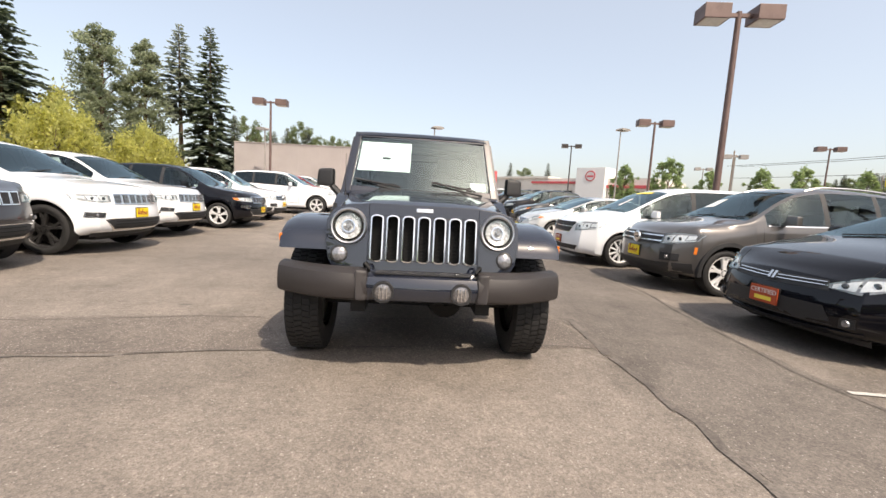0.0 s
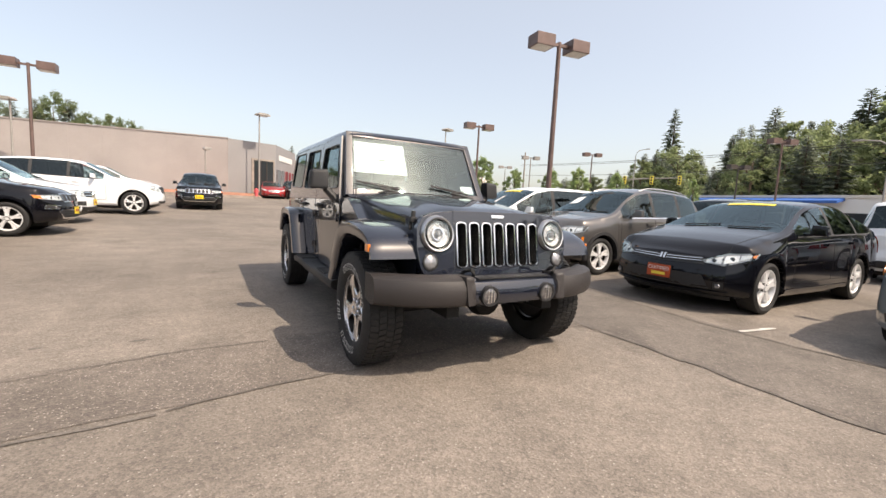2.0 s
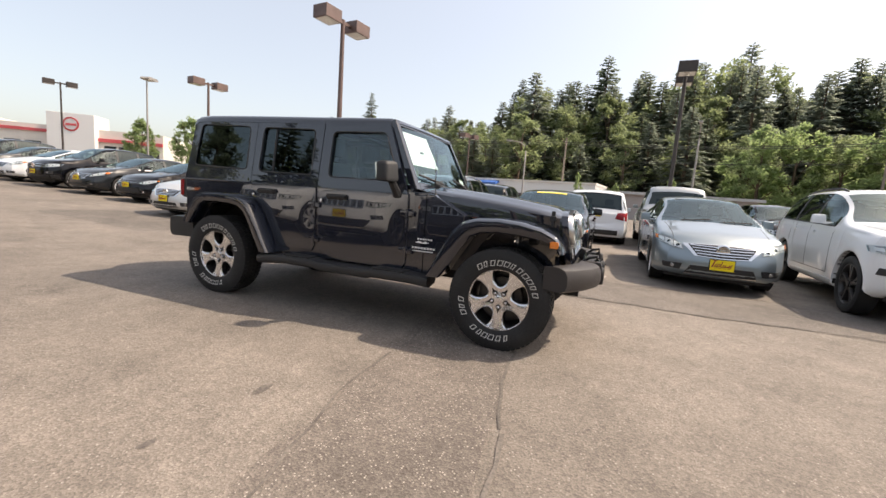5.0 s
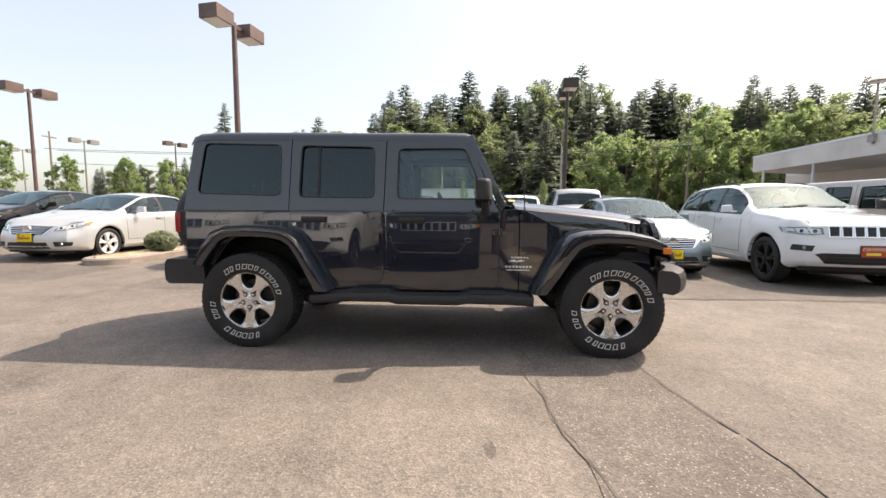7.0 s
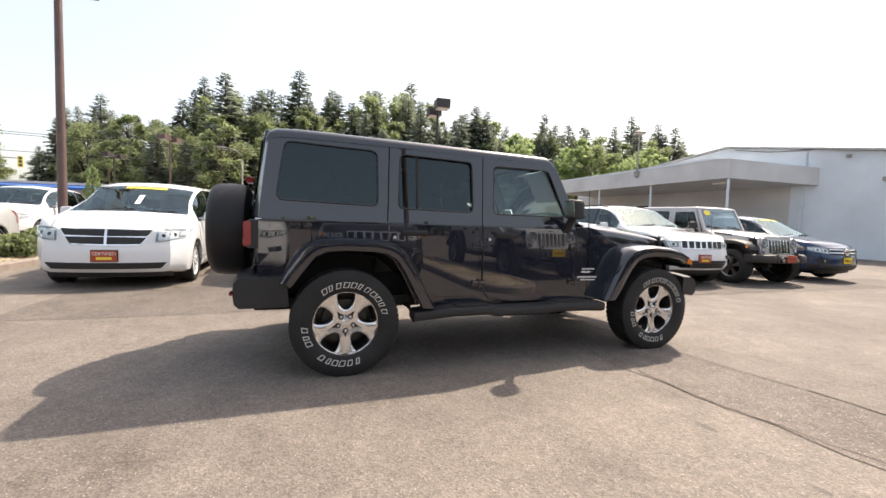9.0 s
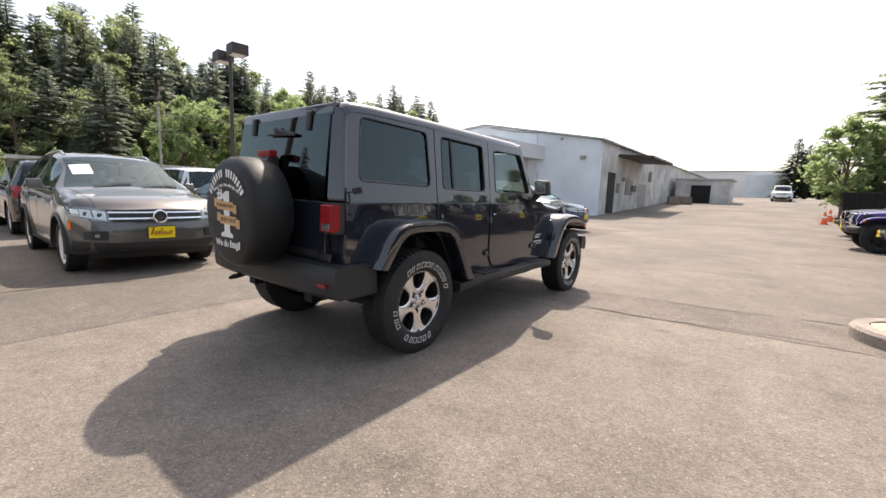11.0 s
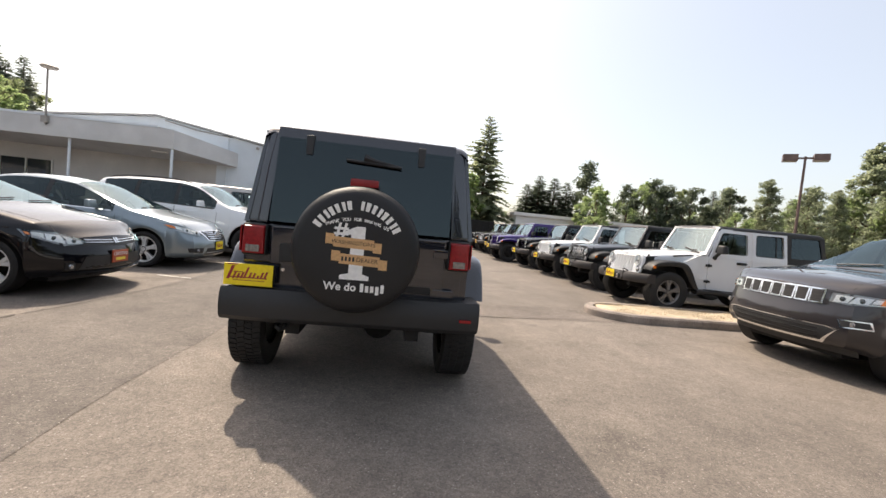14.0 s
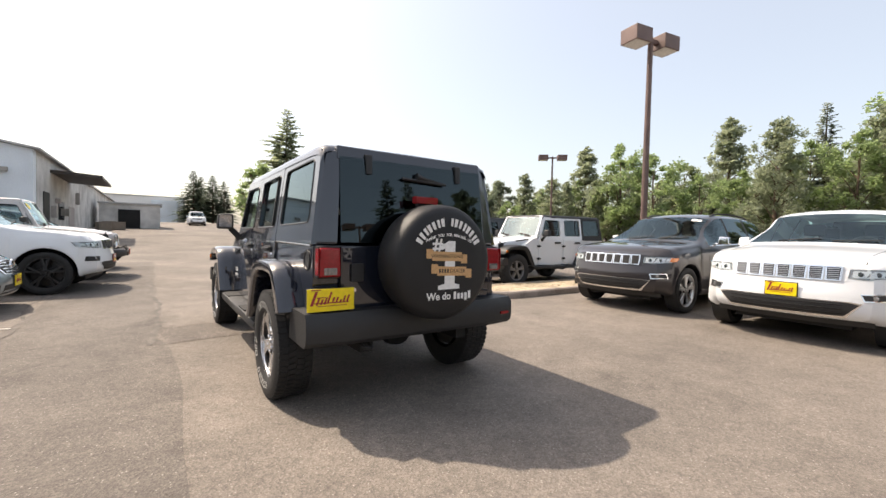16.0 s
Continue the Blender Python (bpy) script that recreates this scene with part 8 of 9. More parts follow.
def garage_hall():
    b = thing("garage_hall", "pale blue-white service hall with a deep flat canopy", "building", at=pose(0.5, 0, 0))
    part("wall", Geo().prism([(6.0, -0.2), (6.0, 5.06), (15.0, 6.55), (30.0, 5.0), (30.0, -0.2)], "y", -23.0, -76.0), WALL_PALE, b, "pale blue-white siding")
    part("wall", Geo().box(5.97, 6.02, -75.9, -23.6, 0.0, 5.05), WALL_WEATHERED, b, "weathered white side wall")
    part("wall", Geo().box(11.2, 30.0, -23.06, -22.99, 0.0, 4.0), WALL_WARM, b, "taupe wall under the canopy")
    part("roof", Geo().prism([(5.7, 5.03), (5.7, 5.13), (15.0, 6.67), (30.3, 5.1), (30.3, 5.0), (15.0, 6.57)], "y", -22.8, -76.2), ROOF_GREY, b, "grey metal roof edge")
    part("downpipe", Geo().tube([(10.55, -22.93, 0.0), (10.55, -22.93, 5.6)], 0.05, 8), WALL_PALE, b, smooth=True)
    part("conduit", Geo().tube([(10.4, -22.96, 5.75), (12.5, -22.9, 5.95), (14.5, -22.9, 6.35)], 0.03, 6), LAMP_GREY, b, smooth=True)
    part("camera_bracket", Geo().box(8.6, 8.75, -23.0, -22.85, 5.15, 5.3), LAMP_GREY, b)
    for y_, z_, w_, h_ in ((-27.6, 1.7, 0.5, 0.7), (-28.8, 2.6, 0.35, 0.3), (-32.6, 1.9, 0.9, 0.5), (-37.0, 2.9, 0.25, 0.9)):
        part("wall_box", Geo().box(5.72, 5.97, y_, y_ + w_, z_, z_ + h_), LAMP_GREY, b, bevel=0.01)
    plan = [(27.9, -19.2), (12.9, -19.2), (12.1, -19.25), (9.9, -23.0), (27.9, -23.0)]
    feet, tops = [4.10, 4.16, 4.16, 3.84, 3.95], [5.18, 5.30, 5.22, 4.76, 5.35]
    n = len(plan)
    cp = part("canopy", Geo().add([(x, y, z) for (x, y), z in zip(plan, feet)] + [(x, y, z) for (x, y), z in zip(plan, tops)], [(4, 3, 2, 1, 0), (5, 6, 7, 8, 9)] + [(i, (i + 1) % n, n + (i + 1) % n, n + i) for i in range(n)]), CANOPY, b, "grey flat canopy with a deep fascia")
    part("fascia_trim", Geo().hexa([(27.95, -19.26, 5.12), (12.9, -19.26, 5.24), (12.9, -19.17, 5.24), (27.95, -19.17, 5.12), (27.95, -19.26, 5.24), (12.9, -19.26, 5.36), (12.9, -19.17, 5.36), (27.95, -19.17, 5.24)]), WALL_PALE, cp)
    for x in (12.2, 17.55, 22.6, 27.0):
        part("post", Geo().tube([(x, -19.4, 0.0), (x, -19.4, 4.12)], 0.075, 10), WALL_PALE, b, smooth=True)
    for k in range(4):
        part("window", Geo().box(21.0 + k * 1.5, 22.35 + k * 1.5, -22.98, -22.9, 1.0, 3.0), SHOP_GLASS, b, "glazed canopy window")
        part("window_frame", Geo().box(20.93 + k * 1.5, 21.0 + k * 1.5, -22.97, -22.88, 1.0, 3.05), LETTER_WHITE, b)
    part("soffit_lamp", Geo().box(12.9, 13.7, -20.4, -20.1, 3.98, 4.06), LETTER_WHITE, b)
    part("wall_lamp", Geo().box(6.9, 7.25, -23.0, -22.8, 3.85, 4.05), LAMP_GREY, b)
    part("side_door", Geo().box(5.93, 5.97, -26.6, -25.0, 0.2, 3.1), STEEL_DARK, b, "dark doorway")
    part("side_window", Geo().box(5.93, 5.97, -31.5, -29.5, 1.6, 2.8), SHOP_GLASS, b)
    part("stain_panel", Geo().box(5.94, 5.97, -36.0, -33.5, 0.6, 2.6), WALL_TAUPE, b)
    part("awning", Geo().hexa([(3.6, -34, 4.20), (6.0, -34, 4.32), (6.0, -27, 4.32), (3.6, -27, 4.20), (3.6, -34, 4.36), (6.0, -34, 4.5), (6.0, -27, 4.5), (3.6, -27, 4.36)]), LAMP_DARK, b, "dark projecting side awning")
    fl = thing("flood_lamp", "grey flood lamp on a pole above the canopy", "lamp", at=pose(19.1, -19.12, 5.2))
    part("pole", Geo().tube([(0, 0, -0.5), (0, 0, 2.55)], 0.05, 8), LAMP_GREY, fl)
    part("lamp_head", Geo().lathe([(0.0, 0.10), (0.30, 0.08), (0.42, -0.02), (0.36, -0.10), (0.0, -0.12)], 20, "z", (-0.15, 0.1, 2.6)), LAMP_GREY, fl, smooth=True)
    part("ballast", Geo().box(-0.15, 0.15, -0.06, 0.14, -0.4, -0.05), LAMP_GREY, fl)
    s = thing("shed", "small weathered shed with a dark open front", "shed")
    g0 = gz(3, -47)
    part("wall", Geo().box(0.9, 5.9, -52.0, -47.0, g0 - 0.5, g0 + 2.45), WALL_WEATHERED, s, "weathered white wall")
    # the wall is solid: a dark panel gives the doorway's inner shade
    part("opening", Geo().box(2.6, 4.4, -46.99, -46.93, g0, g0 + 1.9), STEEL_DARK, s, "dark open doorway")
    part("roof", Geo().box(0.7, 6.0, -52.2, -46.8, g0 + 2.45, g0 + 2.6), ROOF_GREY, s)
    for k, (x, y) in enumerate(((4.9, -44.0), (4.2, -43.2), (5.2, -42.3))):
        c = thing("crate", "brown wooden crate beside a shed", "crate", at=pose(x, y, gz(x, y), 0, 0, 13 * k))
        for i in range(5):
            part("slat", Geo().box(-0.5, 0.5, -0.4, -0.37, 0.04 + i * 0.15, 0.16 + i * 0.15), WOOD_POLE, c)
            part("slat", Geo().box(-0.5, 0.5, 0.37, 0.4, 0.04 + i * 0.15, 0.16 + i * 0.15), WOOD_POLE, c)
        part("core", Geo().box(-0.48, 0.48, -0.36, 0.36, 0.0, 0.72), WOOD_POLE, c)
    w = thing("warehouse", "distant white warehouse with a flat roof", "building", at=pose(4, -95, 2.2))
    part("wall", Geo().box(-8, 12, -10, 0, -0.5, 5.2), LETTER_WHITE, w)
    part("wall", Geo().box(-6.6, -2.2, 0, 3.5, -0.5, 4.4), WALL_PALE, w)
    part("roof", Geo().box(-8.2, 12.2, -10.2, 0.2, 5.2, 5.4), ROOF_GREY, w)
    w = thing("low_building", "low white building with a pale flat roof", "building", at=pose(-20, -33, 0.8))
    part("wall", Geo().box(-6, 8, -6, 0, -0.5, 2.3), LETTER_WHITE, w)
    part("roof", Geo().box(-6.3, 8.3, -6.3, 0.3, 2.3, 2.6), LETTER_WHITE, w)
    c = thing("container", "black waste container at the lane's edge", "container", at=pose(-7.6, -31.5, gz(-7, -31)))
    part("bin", Geo().hexa([(-1.5, -0.9, 0.15), (1.3, -0.9, 0.15), (1.3, 0.9, 0.15), (-1.5, 0.9, 0.15), (-1.7, -1.0, 1.75), (1.5, -1.0, 1.75), (1.5, 1.0, 1.75), (-1.7, 1.0, 1.75)]), STEEL_DARK, c, bevel=0.03)
    for k in range(5):
        part("rib", Geo().box(-1.35 + k * 0.62, -1.27 + k * 0.62, 0.9, 1.06, 0.2, 1.7), STEEL_DARK, c)
    for x, y in ((-5.6, -29.3), (-5.2, -26.8), (-6.0, -27.6)):
        c = thing("traffic_cone", "orange traffic cone on asphalt", "traffic cone", "cones by the container", at=pose(x, y, gz(x, y)))
        part("cone", Geo().lathe([(0.17, 0.03), (0.04, 0.72), (0.0, 0.73)], 18, "z"), ORANGE, c, smooth=True)
        part("foot", Geo().box(-0.2, 0.2, -0.2, 0.2, 0.0, 0.03), ORANGE, c, bevel=0.008)
        part("white_band", Geo().lathe([(0.114, 0.35), (0.09, 0.47)], 18, "z"), LETTER_WHITE, c, smooth=True)
    b = thing("shop_row", "low white shops with a blue awning", "building", at=pose(50, 17, 0, 0, 0, -8))
    part("wall", Geo().box(0, 8, -16, 27, 0, 3.6), LETTER_WHITE, b)
    part("roof_edge", Geo().box(-0.15, 8.1, -16.1, 27.1, 3.6, 3.85), WALL_CREAM, b)
    part("awning", Geo().prism([(0.0, 3.3), (-1.2, 3.05), (-1.2, 3.3), (0.0, 3.6)], "y", -4, 15), BLUE_TARP, b, "blue awning")
    for k in range(10):
        part("window", Geo().box(-0.05, 0.02, -15 + k * 3, -12.8 + k * 3, 0.8, 2.2), SHOP_GLASS, b)
    b = thing("shop_row", "low grey-roofed shops behind the trees' foot", "building", at=pose(48, -8, 0, 0, 0, 6))
    part("wall", Geo().box(0, 7, -7, 8, 0, 2.8), WALL_TAUPE, b)
    part("roof", Geo().box(-0.5, 7.5, -7.5, 8.5, 2.8, 3.1), ROOF_GREY, b)


def utility_line():
    spots = [(52, 62), (56.5, 5.9), (52, -26)]
    for x, y in spots:
        p = thing("utility_pole", "weathered wooden utility pole with a crossarm", "utility pole", "poles along the street", at=pose(x, y, gz(x, y)))
        part("pole", Geo().tube([(0, 0, 0), (0, 0, 10.2)], [0.16, 0.11], 9), WOOD_POLE, p, smooth=True)
        part("crossarm", Geo().box(-1.0, 1.0, -0.06, 0.06, 9.3, 9.45), WOOD_POLE, p)
        for k in (-0.9, -0.45, 0.45, 0.9):
            part("insulator", Geo().lathe([(0.04, 9.45), (0.05, 9.55), (0.0, 9.6)], 8, "z", (k, 0, 0)), LAMP_GREY, p)
    for (x0, y0), (x1, y1) in zip(spots, spots[1:]):
        for dx, z in ((-0.9, 9.5), (0.9, 9.5), (0, 7.6)):
            w = thing("overhead_cable", "black overhead cable sagging between poles", "cable", "cables over the street")
            part("strand", Geo().tube([(x0 + dx + (x1 - x0) * t, y0 + (y1 - y0) * t, z - 0.5 * 4 * t * (1 - t)) for t in [i / 10 for i in range(11)]], 0.03, 5), CABLE, w)
    for x, y, a, tall in ((59.5, 43.0, -70, 2.6), (40, 8.05, 100, -0.6), (34, -6.5, 170, 0.0)):
        p = thing("street_light", "grey street light with a curved arm", "street lamp", "street lights", at=pose(x, y, gz(x, y), 0, 0, a))
        part("pole", Geo().tube([(0, 0, 0), (0, 0, 6.8 + tall), (0.15, 0, 7.4 + tall), (0.6, 0, 7.75 + tall), (1.6, 0, 7.9 + tall)], [0.09, 0.07, 0.06, 0.05, 0.045], 8), LAMP_GREY, p, smooth=True)
        part("lamp_head", Geo().box(1.5, 2.1, -0.14, 0.14, 7.82 + tall, 7.96 + tall), LAMP_GREY, p, bevel=0.03)


def traffic_signal():
    """A mast with a long arm over the street and yellow signal boxes under it."""
    x, y = 47.0, 35.6
    g = thing("traffic_signal", "grey traffic signal mast with a long arm and yellow boxes", "traffic signal", at=pose(x, y, gz(x, y), 0, 0, -62))
    part("mast", Geo().tube([(0, 0, 0), (0, 0, 5.3)], [0.14, 0.10], 10), LAMP_GREY, g, smooth=True)
    part("arm", Geo().tube([(0, 0, 4.75), (4.0, 0, 4.95), (7.2, 0, 5.05)], [0.09, 0.07, 0.05], 8), LAMP_GREY, g, smooth=True)
    for u in (0.5, 3.8, 7.0):
        box = part("signal_box", Geo().box(u - 0.2, u + 0.2, -0.36, -0.10, 4.15, 5.25), STICKER_YELLOW, g, "yellow signal box", bevel=0.03)
        for k in range(3):
            part("signal_lens", Geo().lathe([(0.0, -0.40), (0.12, -0.385), (0.13, -0.36)], 12, "y", (u, 0, 4.36 + 0.34 * k)), LENS_DARK, box)


showroom(), far_dealer(), garage_hall(), utility_line(), traffic_signal()


# ---- trees ----
def leaf_cloud(g, r, centre, spread, n, size, droop=0.0, flat=0.6):
    for i in range(n):
        d = Vector((r.gauss(0, 1), r.gauss(0, 1), r.gauss(0, 1)))
        d = d.normalized() * (r.random() ** 0.45) * r.uniform(0.6, 1.75)
        p = centre + Vector((d.x * spread.x, d.y * spread.y, d.z * spread.z))
        a = Vector((r.gauss(0, 1), r.gauss(0, 1), r.gauss(0, flat) - droop)).normalized()
        b = a.cross(Vector((r.gauss(0, 1), r.gauss(0, 1), r.gauss(0, 1)))).normalized()
        s = size * r.uniform(0.6, 1.35)
        a, b = a * s, b * s * 0.55
        g.add([p - a, p + b * r.uniform(0.7, 1.2), p + a, p - b], [(0, 1, 2, 3)])


def conifer_meshes(h, width, seed, leaf, bare=0.12, gaps=0.25):
    """A tapered trunk and boughs all round it, drooping below and rising near the tip, each clothed with flat needle sprays."""
    r = random.Random(seed)
    wood, needles = Geo(), Geo()
    lean = (r.uniform(-0.015, 0.015) * h, r.uniform(-0.015, 0.015) * h)
    wood.tube([(0, 0, 0), (lean[0] * 0.5, lean[1] * 0.5, h * 0.5), (lean[0], lean[1], h * 0.99)], [h * 0.016, h * 0.010, h * 0.0015], 8)
    z, a = h * bare, r.uniform(0, 6.28)
    while z < h * 0.992:
        k = (z / h - bare) / (1 - bare)
        a += 2.4 + r.uniform(-0.35, 0.35)
        z += h * (0.0056 - 0.0024 * k) * r.uniform(0.6, 1.4)
        patch = noise.noise((math.cos(a) * 0.9, math.sin(a) * 0.9, z / h * 7 + seed))      # thin and full sides
        if patch < gaps - 0.55:
            continue
        L = (width * (1 - k) ** 0.80 * (0.70 + 0.30 * min(1.0, k / 0.15)) * (1 + 0.45 * patch) + 0.012 * h) * r.uniform(0.62, 1.10)
        base = Vector((lean[0] * z / h, lean[1] * z / h, z))
        out = Vector((math.cos(a), math.sin(a), 0))
        rise = -0.32 + 0.75 * k ** 1.6 + r.uniform(-0.16, 0.16)
        tip = base + out * L + Vector((0, 0, rise * L))
        wood.tube([base, base.lerp(tip, 0.5) + Vector((0, 0, 0.07 * L)), tip], [0.010 * L + 0.010, 0.006 * L + 0.005, 0.003], 3, False)
        side = Vector((-out.y, out.x, 0))
        m = 6 + int(L * 9.0 * 20 / h)
        for j in range(m):
            t = 0.12 + 0.88 * (j + r.random()) / m
            p = base.lerp(tip, t) + Vector((0, 0, 0.07 * L * math.sin(math.pi * t)))
            w = (1 - t) * 0.26 * L + 0.027 * h * (0.40 + 0.60 * (1 - k))
            d = (out * r.uniform(0.5, 1.0) + side * r.uniform(-1.1, 1.1) + Vector((0, 0, r.uniform(-0.45, 0.10)))).normalized() * w * r.uniform(0.55, 1.25)
            e = d.cross(Vector((r.gauss(0, 0.45), r.gauss(0, 0.45), 1))).normalized() * d.length * r.uniform(0.26, 0.44)
            needles.add([p, p + d * 0.45 + e, p + d, p + d * 0.5 - e], [(0, 1, 2, 3)])
    return mesh_of("trunk", wood, BARK, smooth=True, flip_fix=False), mesh_of("crown", needles, leaf, flip_fix=False)


def broadleaf_meshes(h, width, seed, leaf, low=0.22, leafs=5200, size=0.17, weep=0.0, dense=1.0, taper=False):
    """A forked trunk with limbs that end in lobes; each lobe is made of several leaf clumps with gaps between."""
    r = random.Random(seed)
    wood, leaves = Geo(), Geo()
    wood.tube([(0, 0, 0), (r.uniform(-.1, .1), r.uniform(-.1, .1), h * 0.3), (r.uniform(-.2, .2), r.uniform(-.2, .2), h * 0.85)], [h * 0.020, h * 0.014, h * 0.004], 8)
    clumps, lobes = [], int(15 * dense)
    for i in range(lobes):
        k, a = (i + 0.5) / lobes, i * 2.4 + r.uniform(-0.5, 0.5)
        z = h * (low + (0.95 - low) * k)
        env = (math.sin(math.pi * (0.20 + 0.74 * k)) ** 0.7) if not weep else (0.55 + 0.45 * math.sin(math.pi * (0.25 + 0.7 * k)))
        if taper:      # a pyramid of foliage
            env = min(1.0, 0.35 + k * 4) * (1.05 - k) ** 0.75
        rad = width * env * r.uniform(0.45, 0.85) * (0.4 if k > 0.93 else 1)
        c = Vector((rad * math.cos(a), rad * math.sin(a), z))
        wood.tube([(0, 0, max(h * 0.12, z - rad * 1.1)), (c.x * 0.5, c.y * 0.5, z - rad * 0.45), tuple(c)], [h * 0.006, h * 0.004, 0.012], 5, False)
        big = width * (r.uniform(0.34, 0.52) * (1.05 - 0.55 * k) if taper else r.uniform(0.26, 0.44) * (1.05 - 0.35 * k))
        for j in range(6):
            d = Vector((r.gauss(0, 1), r.gauss(0, 1), r.gauss(0.15, 0.9))).normalized() * big * r.uniform(0.35, 1.15)
            q = c + d
            clumps.append((q, big * r.uniform(0.30, 0.62)))
            wood.tube([tuple(c), tuple(c.lerp(q, 0.6)), tuple(q)], [0.03, 0.018, 0.006], 4, False)
    per = leafs // len(clumps)
    for c, s in clumps:
        leaf_cloud(leaves, r, c, Vector((s, s, s * (0.8 + weep * 0.8))), per, size, weep * 1.5)
    return mesh_of("trunk", wood, BARK, smooth=True, flip_fix=False), mesh_of("crown", leaves, leaf, flip_fix=False)


def cypress_meshes(h, width, seed, leaf):
    r = random.Random(seed)
    wood, leaves = Geo(), Geo()
    wood.tube([(0, 0, 0), (0, 0, h * 0.8)], [0.14, 0.03], 8)
    for i in range(42):
        k = r.random()
        rad = width * (math.sin(math.pi * (0.12 + 0.88 * k)) ** 0.55) * r.uniform(0.3, 0.85)
        a = r.uniform(0, 6.28)
        leaf_cloud(leaves, r, Vector((rad * math.cos(a), rad * math.sin(a), h * (0.04 + 0.93 * k))), Vector((width * 0.32, width * 0.32, h * 0.07)), 110, 0.14)
    return mesh_of("trunk", wood, BARK, smooth=True), mesh_of("crown", leaves, leaf, flip_fix=False)


def plant(kind, label, meshes, x, y, scale=1.0, turn=0.0, group="", wide=1.0, z=None):
    t = thing(kind, label, "tree", group, at=pose(x, y, (gz(x, y) if z is None else z) - 0.1, 0, 0, turn) @ Matrix.Diagonal((scale * wide, scale * wide, scale, 1)))
    part("trunk", meshes[0], None, t), part("crown", meshes[1], None, t)
    return t


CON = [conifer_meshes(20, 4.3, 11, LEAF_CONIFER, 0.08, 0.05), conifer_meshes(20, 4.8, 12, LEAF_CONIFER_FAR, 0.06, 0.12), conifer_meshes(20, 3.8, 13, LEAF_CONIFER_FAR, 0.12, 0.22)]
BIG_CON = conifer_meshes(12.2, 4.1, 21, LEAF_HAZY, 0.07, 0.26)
DEC = [broadleaf_meshes(12, 4.0, 31, LEAF_GREEN, 0.10, 12000, 0.155), broadleaf_meshes(12, 4.4, 32, LEAF_MID, 0.08, 12000, 0.155), broadleaf_meshes(12, 3.0, 33, LEAF_MID, 0.12, 10500, 0.145)]
DARK_DEC = broadleaf_meshes(12, 4.2, 35, LEAF_CONIFER, 0.05, 10000, 0.17, 0.0, 1.5)
SMALL = broadleaf_meshes(5, 1.55, 41, LEAF_GREEN, 0.20, 6500, 0.10, 0.0, 1.7)
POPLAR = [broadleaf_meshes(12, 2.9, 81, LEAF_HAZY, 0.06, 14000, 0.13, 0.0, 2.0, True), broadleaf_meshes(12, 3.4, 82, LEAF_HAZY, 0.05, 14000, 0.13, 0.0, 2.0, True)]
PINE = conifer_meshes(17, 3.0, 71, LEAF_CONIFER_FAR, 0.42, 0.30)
WILLOW = broadleaf_meshes(8, 5.0, 51, LEAF_YELLOW, 0.08, 10000, 0.19, 0.9, 1.3)
CYP = cypress_meshes(8.2, 1.5, 61, LEAF_CONIFER)
EASTW = "trees of the eastern wood"
r = random.Random(77)


def polar(deg, dist):
    return dist * math.cos(radians(deg)), dist * math.sin(radians(deg))


# eastern wood: tall firs behind, bright broadleaves before them
for i in range(150):
    a = 44 - 94 * i / 149 + r.uniform(-0.8, 0.8)
    d = r.uniform(76, 100)
    rise = lerp_table([(-50, 12.8), (-40, 13.6), (-28, 14.6), (-21, 16.0), (-13, 18.6), (-7, 18.2), (0, 17.2), (7, 17.8), (10, 17.4), (13, 15.8), (15, 13.0), (16.5, 11.0), (18, 12.2), (21, 12.7), (23.4, 11.6), (25, 10.0), (26.6, 7.4), (27.3, 5.2), (28.3, 5.8), (29, 7.8), (31, 8.6), (34, 7.9), (35, 6.6), (36.5, 4.4), (46, 4.2)], a)
    clump = 0.94 + 0.10 * math.sin(a * 0.9) * math.sin(a * 0.37 + 1)
    tall = (85 * math.tan(radians(rise)) + 1.1) * clump * r.uniform(0.84, 1.05)
    if a > 27.8:      # the clump to the north-east stands much farther off
        a, d = a + 0.5, d * 2.2
    x, y = polar(a, d)
    if i % 5 == 2:
        plant("broadleaf_tree", "tall mid-green tree in a dense hillside wood", DEC[1 + i % 2], x, y, tall * 0.92 * d / 85 / 12, r.uniform(0, 360), EASTW, r.uniform(0.75, 1.1))
    else:
        # southern firs take only the needles with haze in their colour
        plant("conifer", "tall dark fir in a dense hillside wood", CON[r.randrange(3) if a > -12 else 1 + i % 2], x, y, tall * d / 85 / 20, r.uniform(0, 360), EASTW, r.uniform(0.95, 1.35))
for i in range(44):
    a = 42 - 88 * i / 43 + r.uniform(-1.2, 1.2)
    d = r.uniform(58, 72)
    tall = lerp_table([(-44, 12), (-36, 13), (-32, 15), (-27, 13), (-22, 12.5), (-18, 14), (-12, 16), (-6, 16), (4, 14), (12, 13.5), (18, 11.5), (25, 9.0), (26.8, 5.5), (28.2, 5.5), (30, 9.4), (34, 9.0), (35.5, 7.0), (36.5, 4.6), (42, 4.4)], a) * r.uniform(0.75, 1.1)
    if a > 27.8:
        a, d, tall = a + 0.5, d * 2.2, tall * 2.2
    x, y = polar(a, d)
    bright = a < -15
    if not bright and i % 3:
        plant("conifer", "dark fir at the edge of a hillside wood", CON[i % 2], x, y, tall / 20, r.uniform(0, 360), EASTW, r.uniform(1.2, 1.6))
    else:
        plant("broadleaf_tree", "bright green broadleaf tree before a fir wood" if bright else "mid-green broadleaf tree before a fir wood", DEC[0] if bright and i % 4 else DEC[1 + i % 2], x, y, tall / 12, r.uniform(0, 360), EASTW, 1.1)
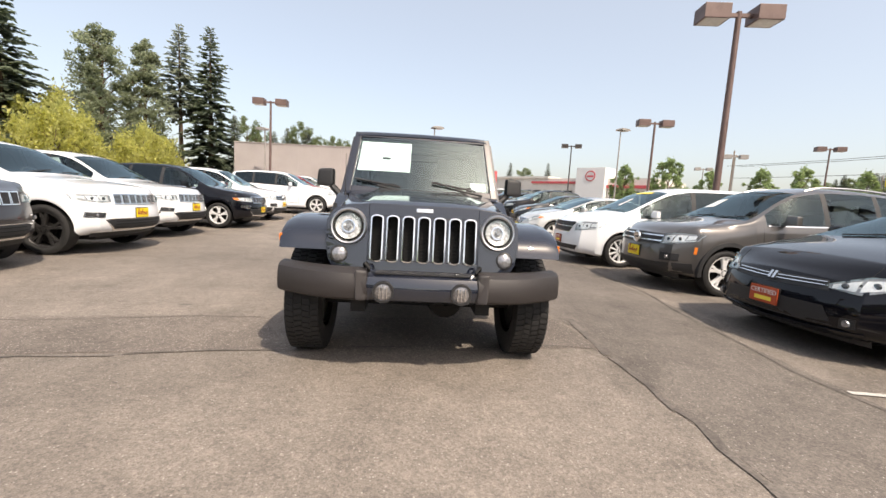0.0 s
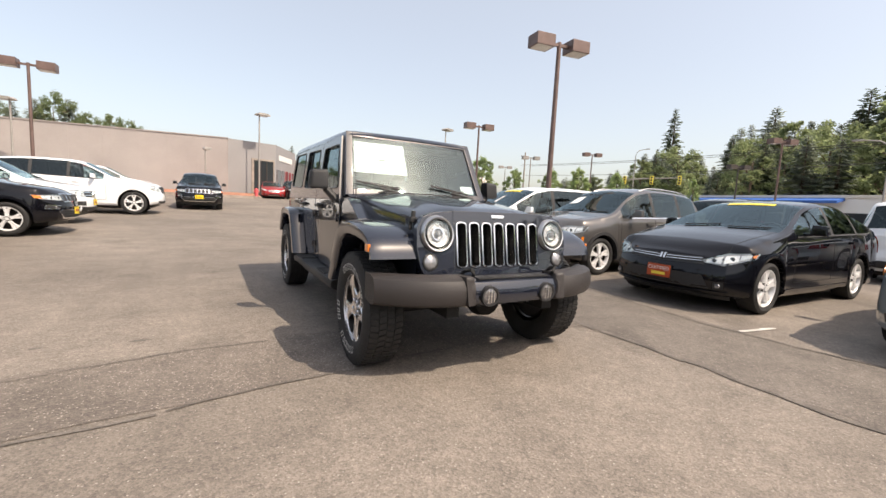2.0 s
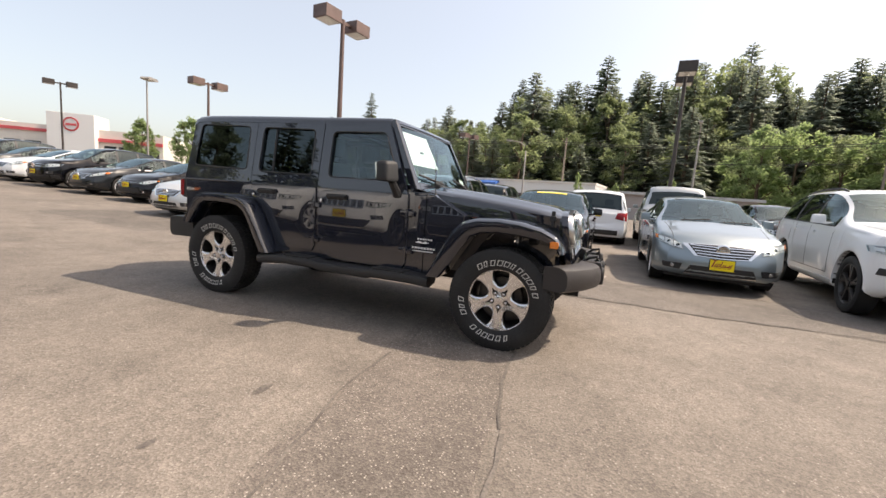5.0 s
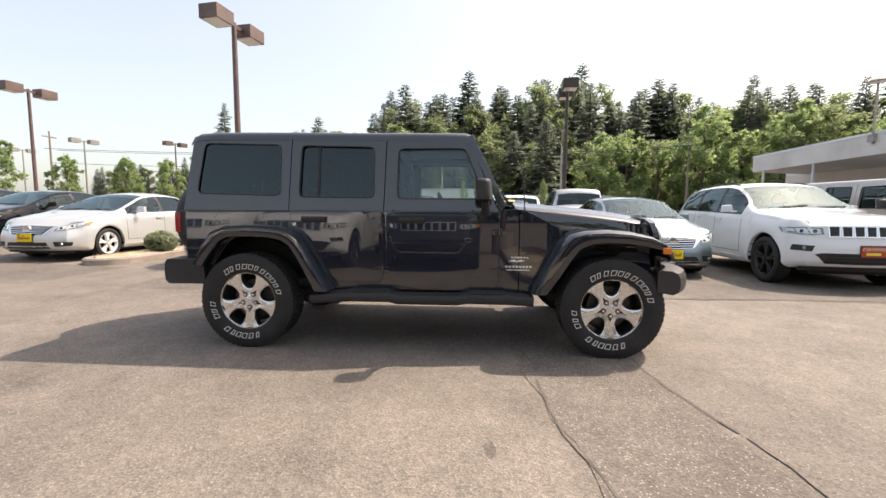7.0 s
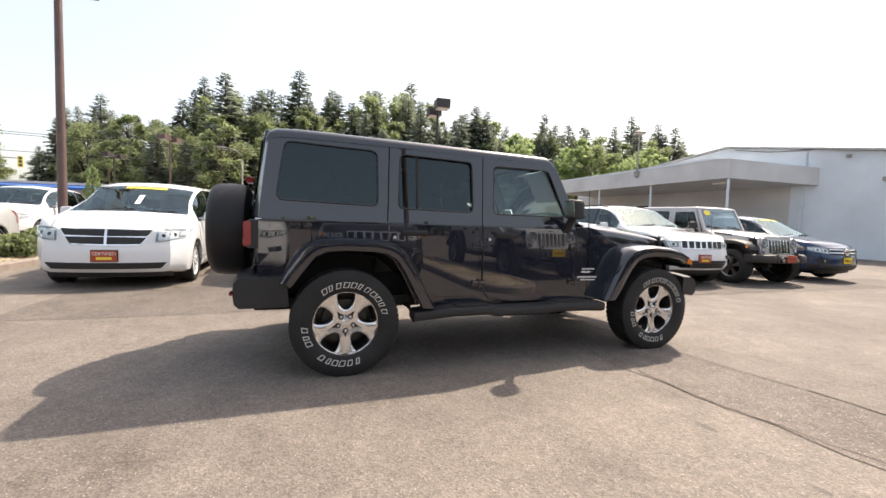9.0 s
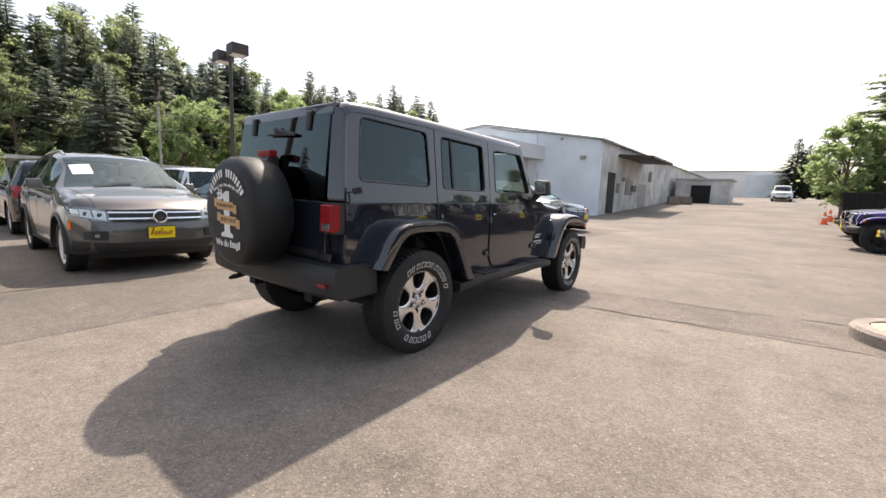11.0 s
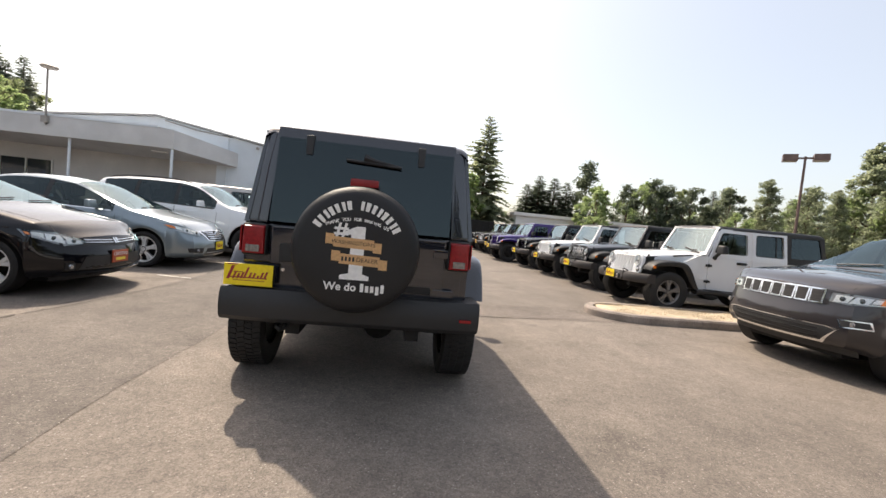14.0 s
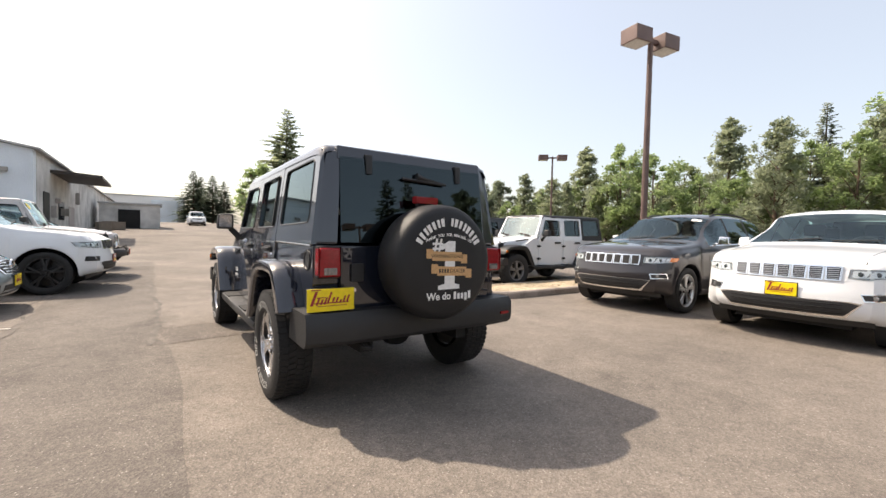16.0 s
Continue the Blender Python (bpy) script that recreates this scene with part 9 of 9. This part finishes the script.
for a, d, s, w in ((23.5, 37, 0.80, 0.42), (1.0, 38, 0.82, 0.36), (-10, 38, 0.82, 0.36), (33.3, 43.7, 0.95, 0.8), (-3.5, 40, 0.7, 0.4), (38, 44, 1.0, 0.85), (42, 46, 1.0, 0.9), (47, 46, 0.95, 0.9), (52, 52, 1.3, 0.9), (57, 50, 1.1, 0.9)):
    x, y = polar(a, d)
    plant("street_tree", "slim bright green street tree" if w < 0.6 else "small bright green street tree", SMALL, x - 3, y + 1.5, s, r.uniform(0, 360), "street trees", w, z=gz(x, y))
plant("conifer", "solitary tall fir above a clump of trees", CON[0], *polar(32.5, 205), 2.24, 60, EASTW, 0.9)
# north-west: willows before pines
for x, y, s in ((-23, 35, 0.58), (-27, 31, 0.70), (-31, 36, 0.86), (-33, 27, 0.78), (-38, 31, 0.92), (-25, 39, 0.62)):
    plant("willow", "yellow-green weeping willow behind parked cars", WILLOW, x, y, s, r.uniform(0, 360), "willows by the lot")
for x, y, s, k in ((-25.0, 44.7, 0.99, "p"), (-21.7, 44.2, 0.83, "c"), (-29.6, 39.7, 1.22, "d"), (-26.7, 41.5, 1.18, "d"), (-33.4, 34.2, 0.88, "c"), (-36, 33, 0.80, "c"), (-34, 45, 1.0, "d"), (-38, 40, 0.95, "d"), (-43, 38, 1.1, "d"),
                   (-48, 44, 1.2, "d"), (-19.6, 45, 0.40, "c")):
    if k == "p":
        plant("pine", "tall pine with a bare trunk and an open crown", PINE, x, y, s, 40, "pines north-west of the lot")
        continue
    if k == "c":
        plant("conifer", "tall fir with drooping boughs", CON[int(-x) % 3], x, y, s, r.uniform(0, 360), "pines north-west of the lot", 1.1)
    else:
        plant("broadleaf_tree", "mid-green broadleaf tree behind willows", POPLAR[int(-x) % 2], x, y, s, r.uniform(0, 360), "trees north-west of the lot")
for x, y, top in ((-26.7, 67.6, 12.6), (-25.2, 69.5, 11.2), (-22.6, 67.5, 10.9), (-21.0, 69.3, 11.8), (-19.4, 69.8, 12.7), (-18.0, 70.5, 12.5), (-16.4, 70.4, 10.8), (-14.9, 70.8, 9.7), (-13.5, 71.0, 11.0), (-11.5, 71.3, 10.4)):
    fir = int(-y * 10) % 3 == 0
    plant("conifer" if fir else "broadleaf_tree", "green tree on a wooded rise behind a long wall", CON[1] if fir else DEC[1], x, y, (top - gz(x, y)) / (20 if fir else 12), r.uniform(0, 360), "trees on the northern rise", 1.3 if fir else 0.75)
for i in range(14):
    x = -30 + i * 5.2
    plant("conifer" if i % 2 else "broadleaf_tree", "distant tree behind the showroom", CON[2] if i % 2 else DEC[1], x, 118 + r.uniform(-8, 8), r.uniform(0.6, 0.75) * (0.9 if i % 2 else 1.25), r.uniform(0, 360), "distant northern trees")
# west and south-west edge
SKYLINE_W = [(160, 13.5), (190, 14.0), (196, 13.9), (200.5, 13.3), (203, 11.0), (206, 9.2), (209, 9.8), (211.5, 12.0), (215, 12.2), (218, 11.2), (220, 8.4), (226, 8.0), (236, 7.4)]
for i in range(58):
    a = 162 + 74 * i / 57 + r.uniform(-0.6, 0.6)
    d = r.uniform(46, 62)
    x, y = polar(a, d)
    x, y = x + 1.2, y + 6.2
    peak = lerp_table(SKYLINE_W, a)
    tall = (d * math.tan(radians(peak)) + 1.2 - gz(x, y)) * (r.uniform(0.96, 1.08) if i % 3 == 0 else r.uniform(0.58, 0.80))
    k = i % 7
    m = CON[2] if k == 3 and peak > 9 else DEC[0] if k in (1, 4) else DEC[2] if k == 5 else POPLAR[i % 2]
    plant("broadleaf_tree" if m is not CON[2] else "conifer", "green tree along the lot's western edge", m, x, y, tall / (20 if m is CON[2] else 12), r.uniform(0, 360), "western edge trees", r.uniform(0.85, 1.2))
for i in range(16):
    a = 160 + 60 * i / 15
    x, y = polar(a, r.uniform(78, 95))
    plant("broadleaf_tree", "hazy tree on the western hillside", POPLAR[0], x, y, r.uniform(0.75, 1.0), r.uniform(0, 360), "western hillside trees", 1.9, z=2)
for x, y, top, w in ((-15.6, -41.6, 7.4, 2.0), (-16.9, -41.3, 8.5, 1.9), (-18.5, -40.7, 8.3, 2.1), (-19.9, -40.2, 7.9, 1.9), (-17.6, -43.0, 7.9, 2.2), (-36.0, -46.0, 9.6, 1.5), (-33.5, -49.0, 9.4, 1.6), (-40.0, -42.0, 9.2, 1.5)):
    plant("conifer", "dark dense fir behind the off-road cars", CON[0], x, y, (top - gz(x, y)) / 20, r.uniform(0, 360), "dark south-western firs", w)
plant("cypress", "dense columnar dark green cypress", CYP, -21.8, -39.3, (10.2 - gz(-21.8, -39.3)) / 8.2, 20, "", 1.15)
for x, y, top, w in ((-25.9, -37.6, 8.0, 0.9), (-27.8, -36.1, 8.7, 1.0), (-29.3, -35.3, 8.2, 0.95), (-31.0, -34.0, 7.9, 1.0), (-33.4, -31.8, 7.8, 1.0)):
    plant("broadleaf_tree", "dark green broadleaf tree behind off-road cars", DARK_DEC, x, y, (top - gz(x, y)) / 12, r.uniform(0, 360), "dark south-western trees", w)
plant("small_tree", "small bright green tree behind off-road cars", SMALL, -19.0, -31.0, 1.25, 40)
plant("conifer", "tall dark green spruce beside the lane", BIG_CON, -8.75, -35.0, 1.0, 30)
plant("small_tree", "yellowish young tree beside a spruce", SMALL, -6.4, -32.8, 1.35, 130)
for x, y, s in ((-5.0, -88, 0.52), (-8.5, -90, 0.50), (-10.8, -92, 0.46), (-6.8, -94, 0.5)):
    plant("conifer", "dark pointed fir at the lane's far end", CON[0], x, y, s, r.uniform(0, 360), "firs at the lane's end", 1.7)
make_car("pickup", "white pickup truck far down the lane", pose(-3.4, -58, gz(-3, -58), 0, 0, 180), "pickup", WHITE, "bars", None)
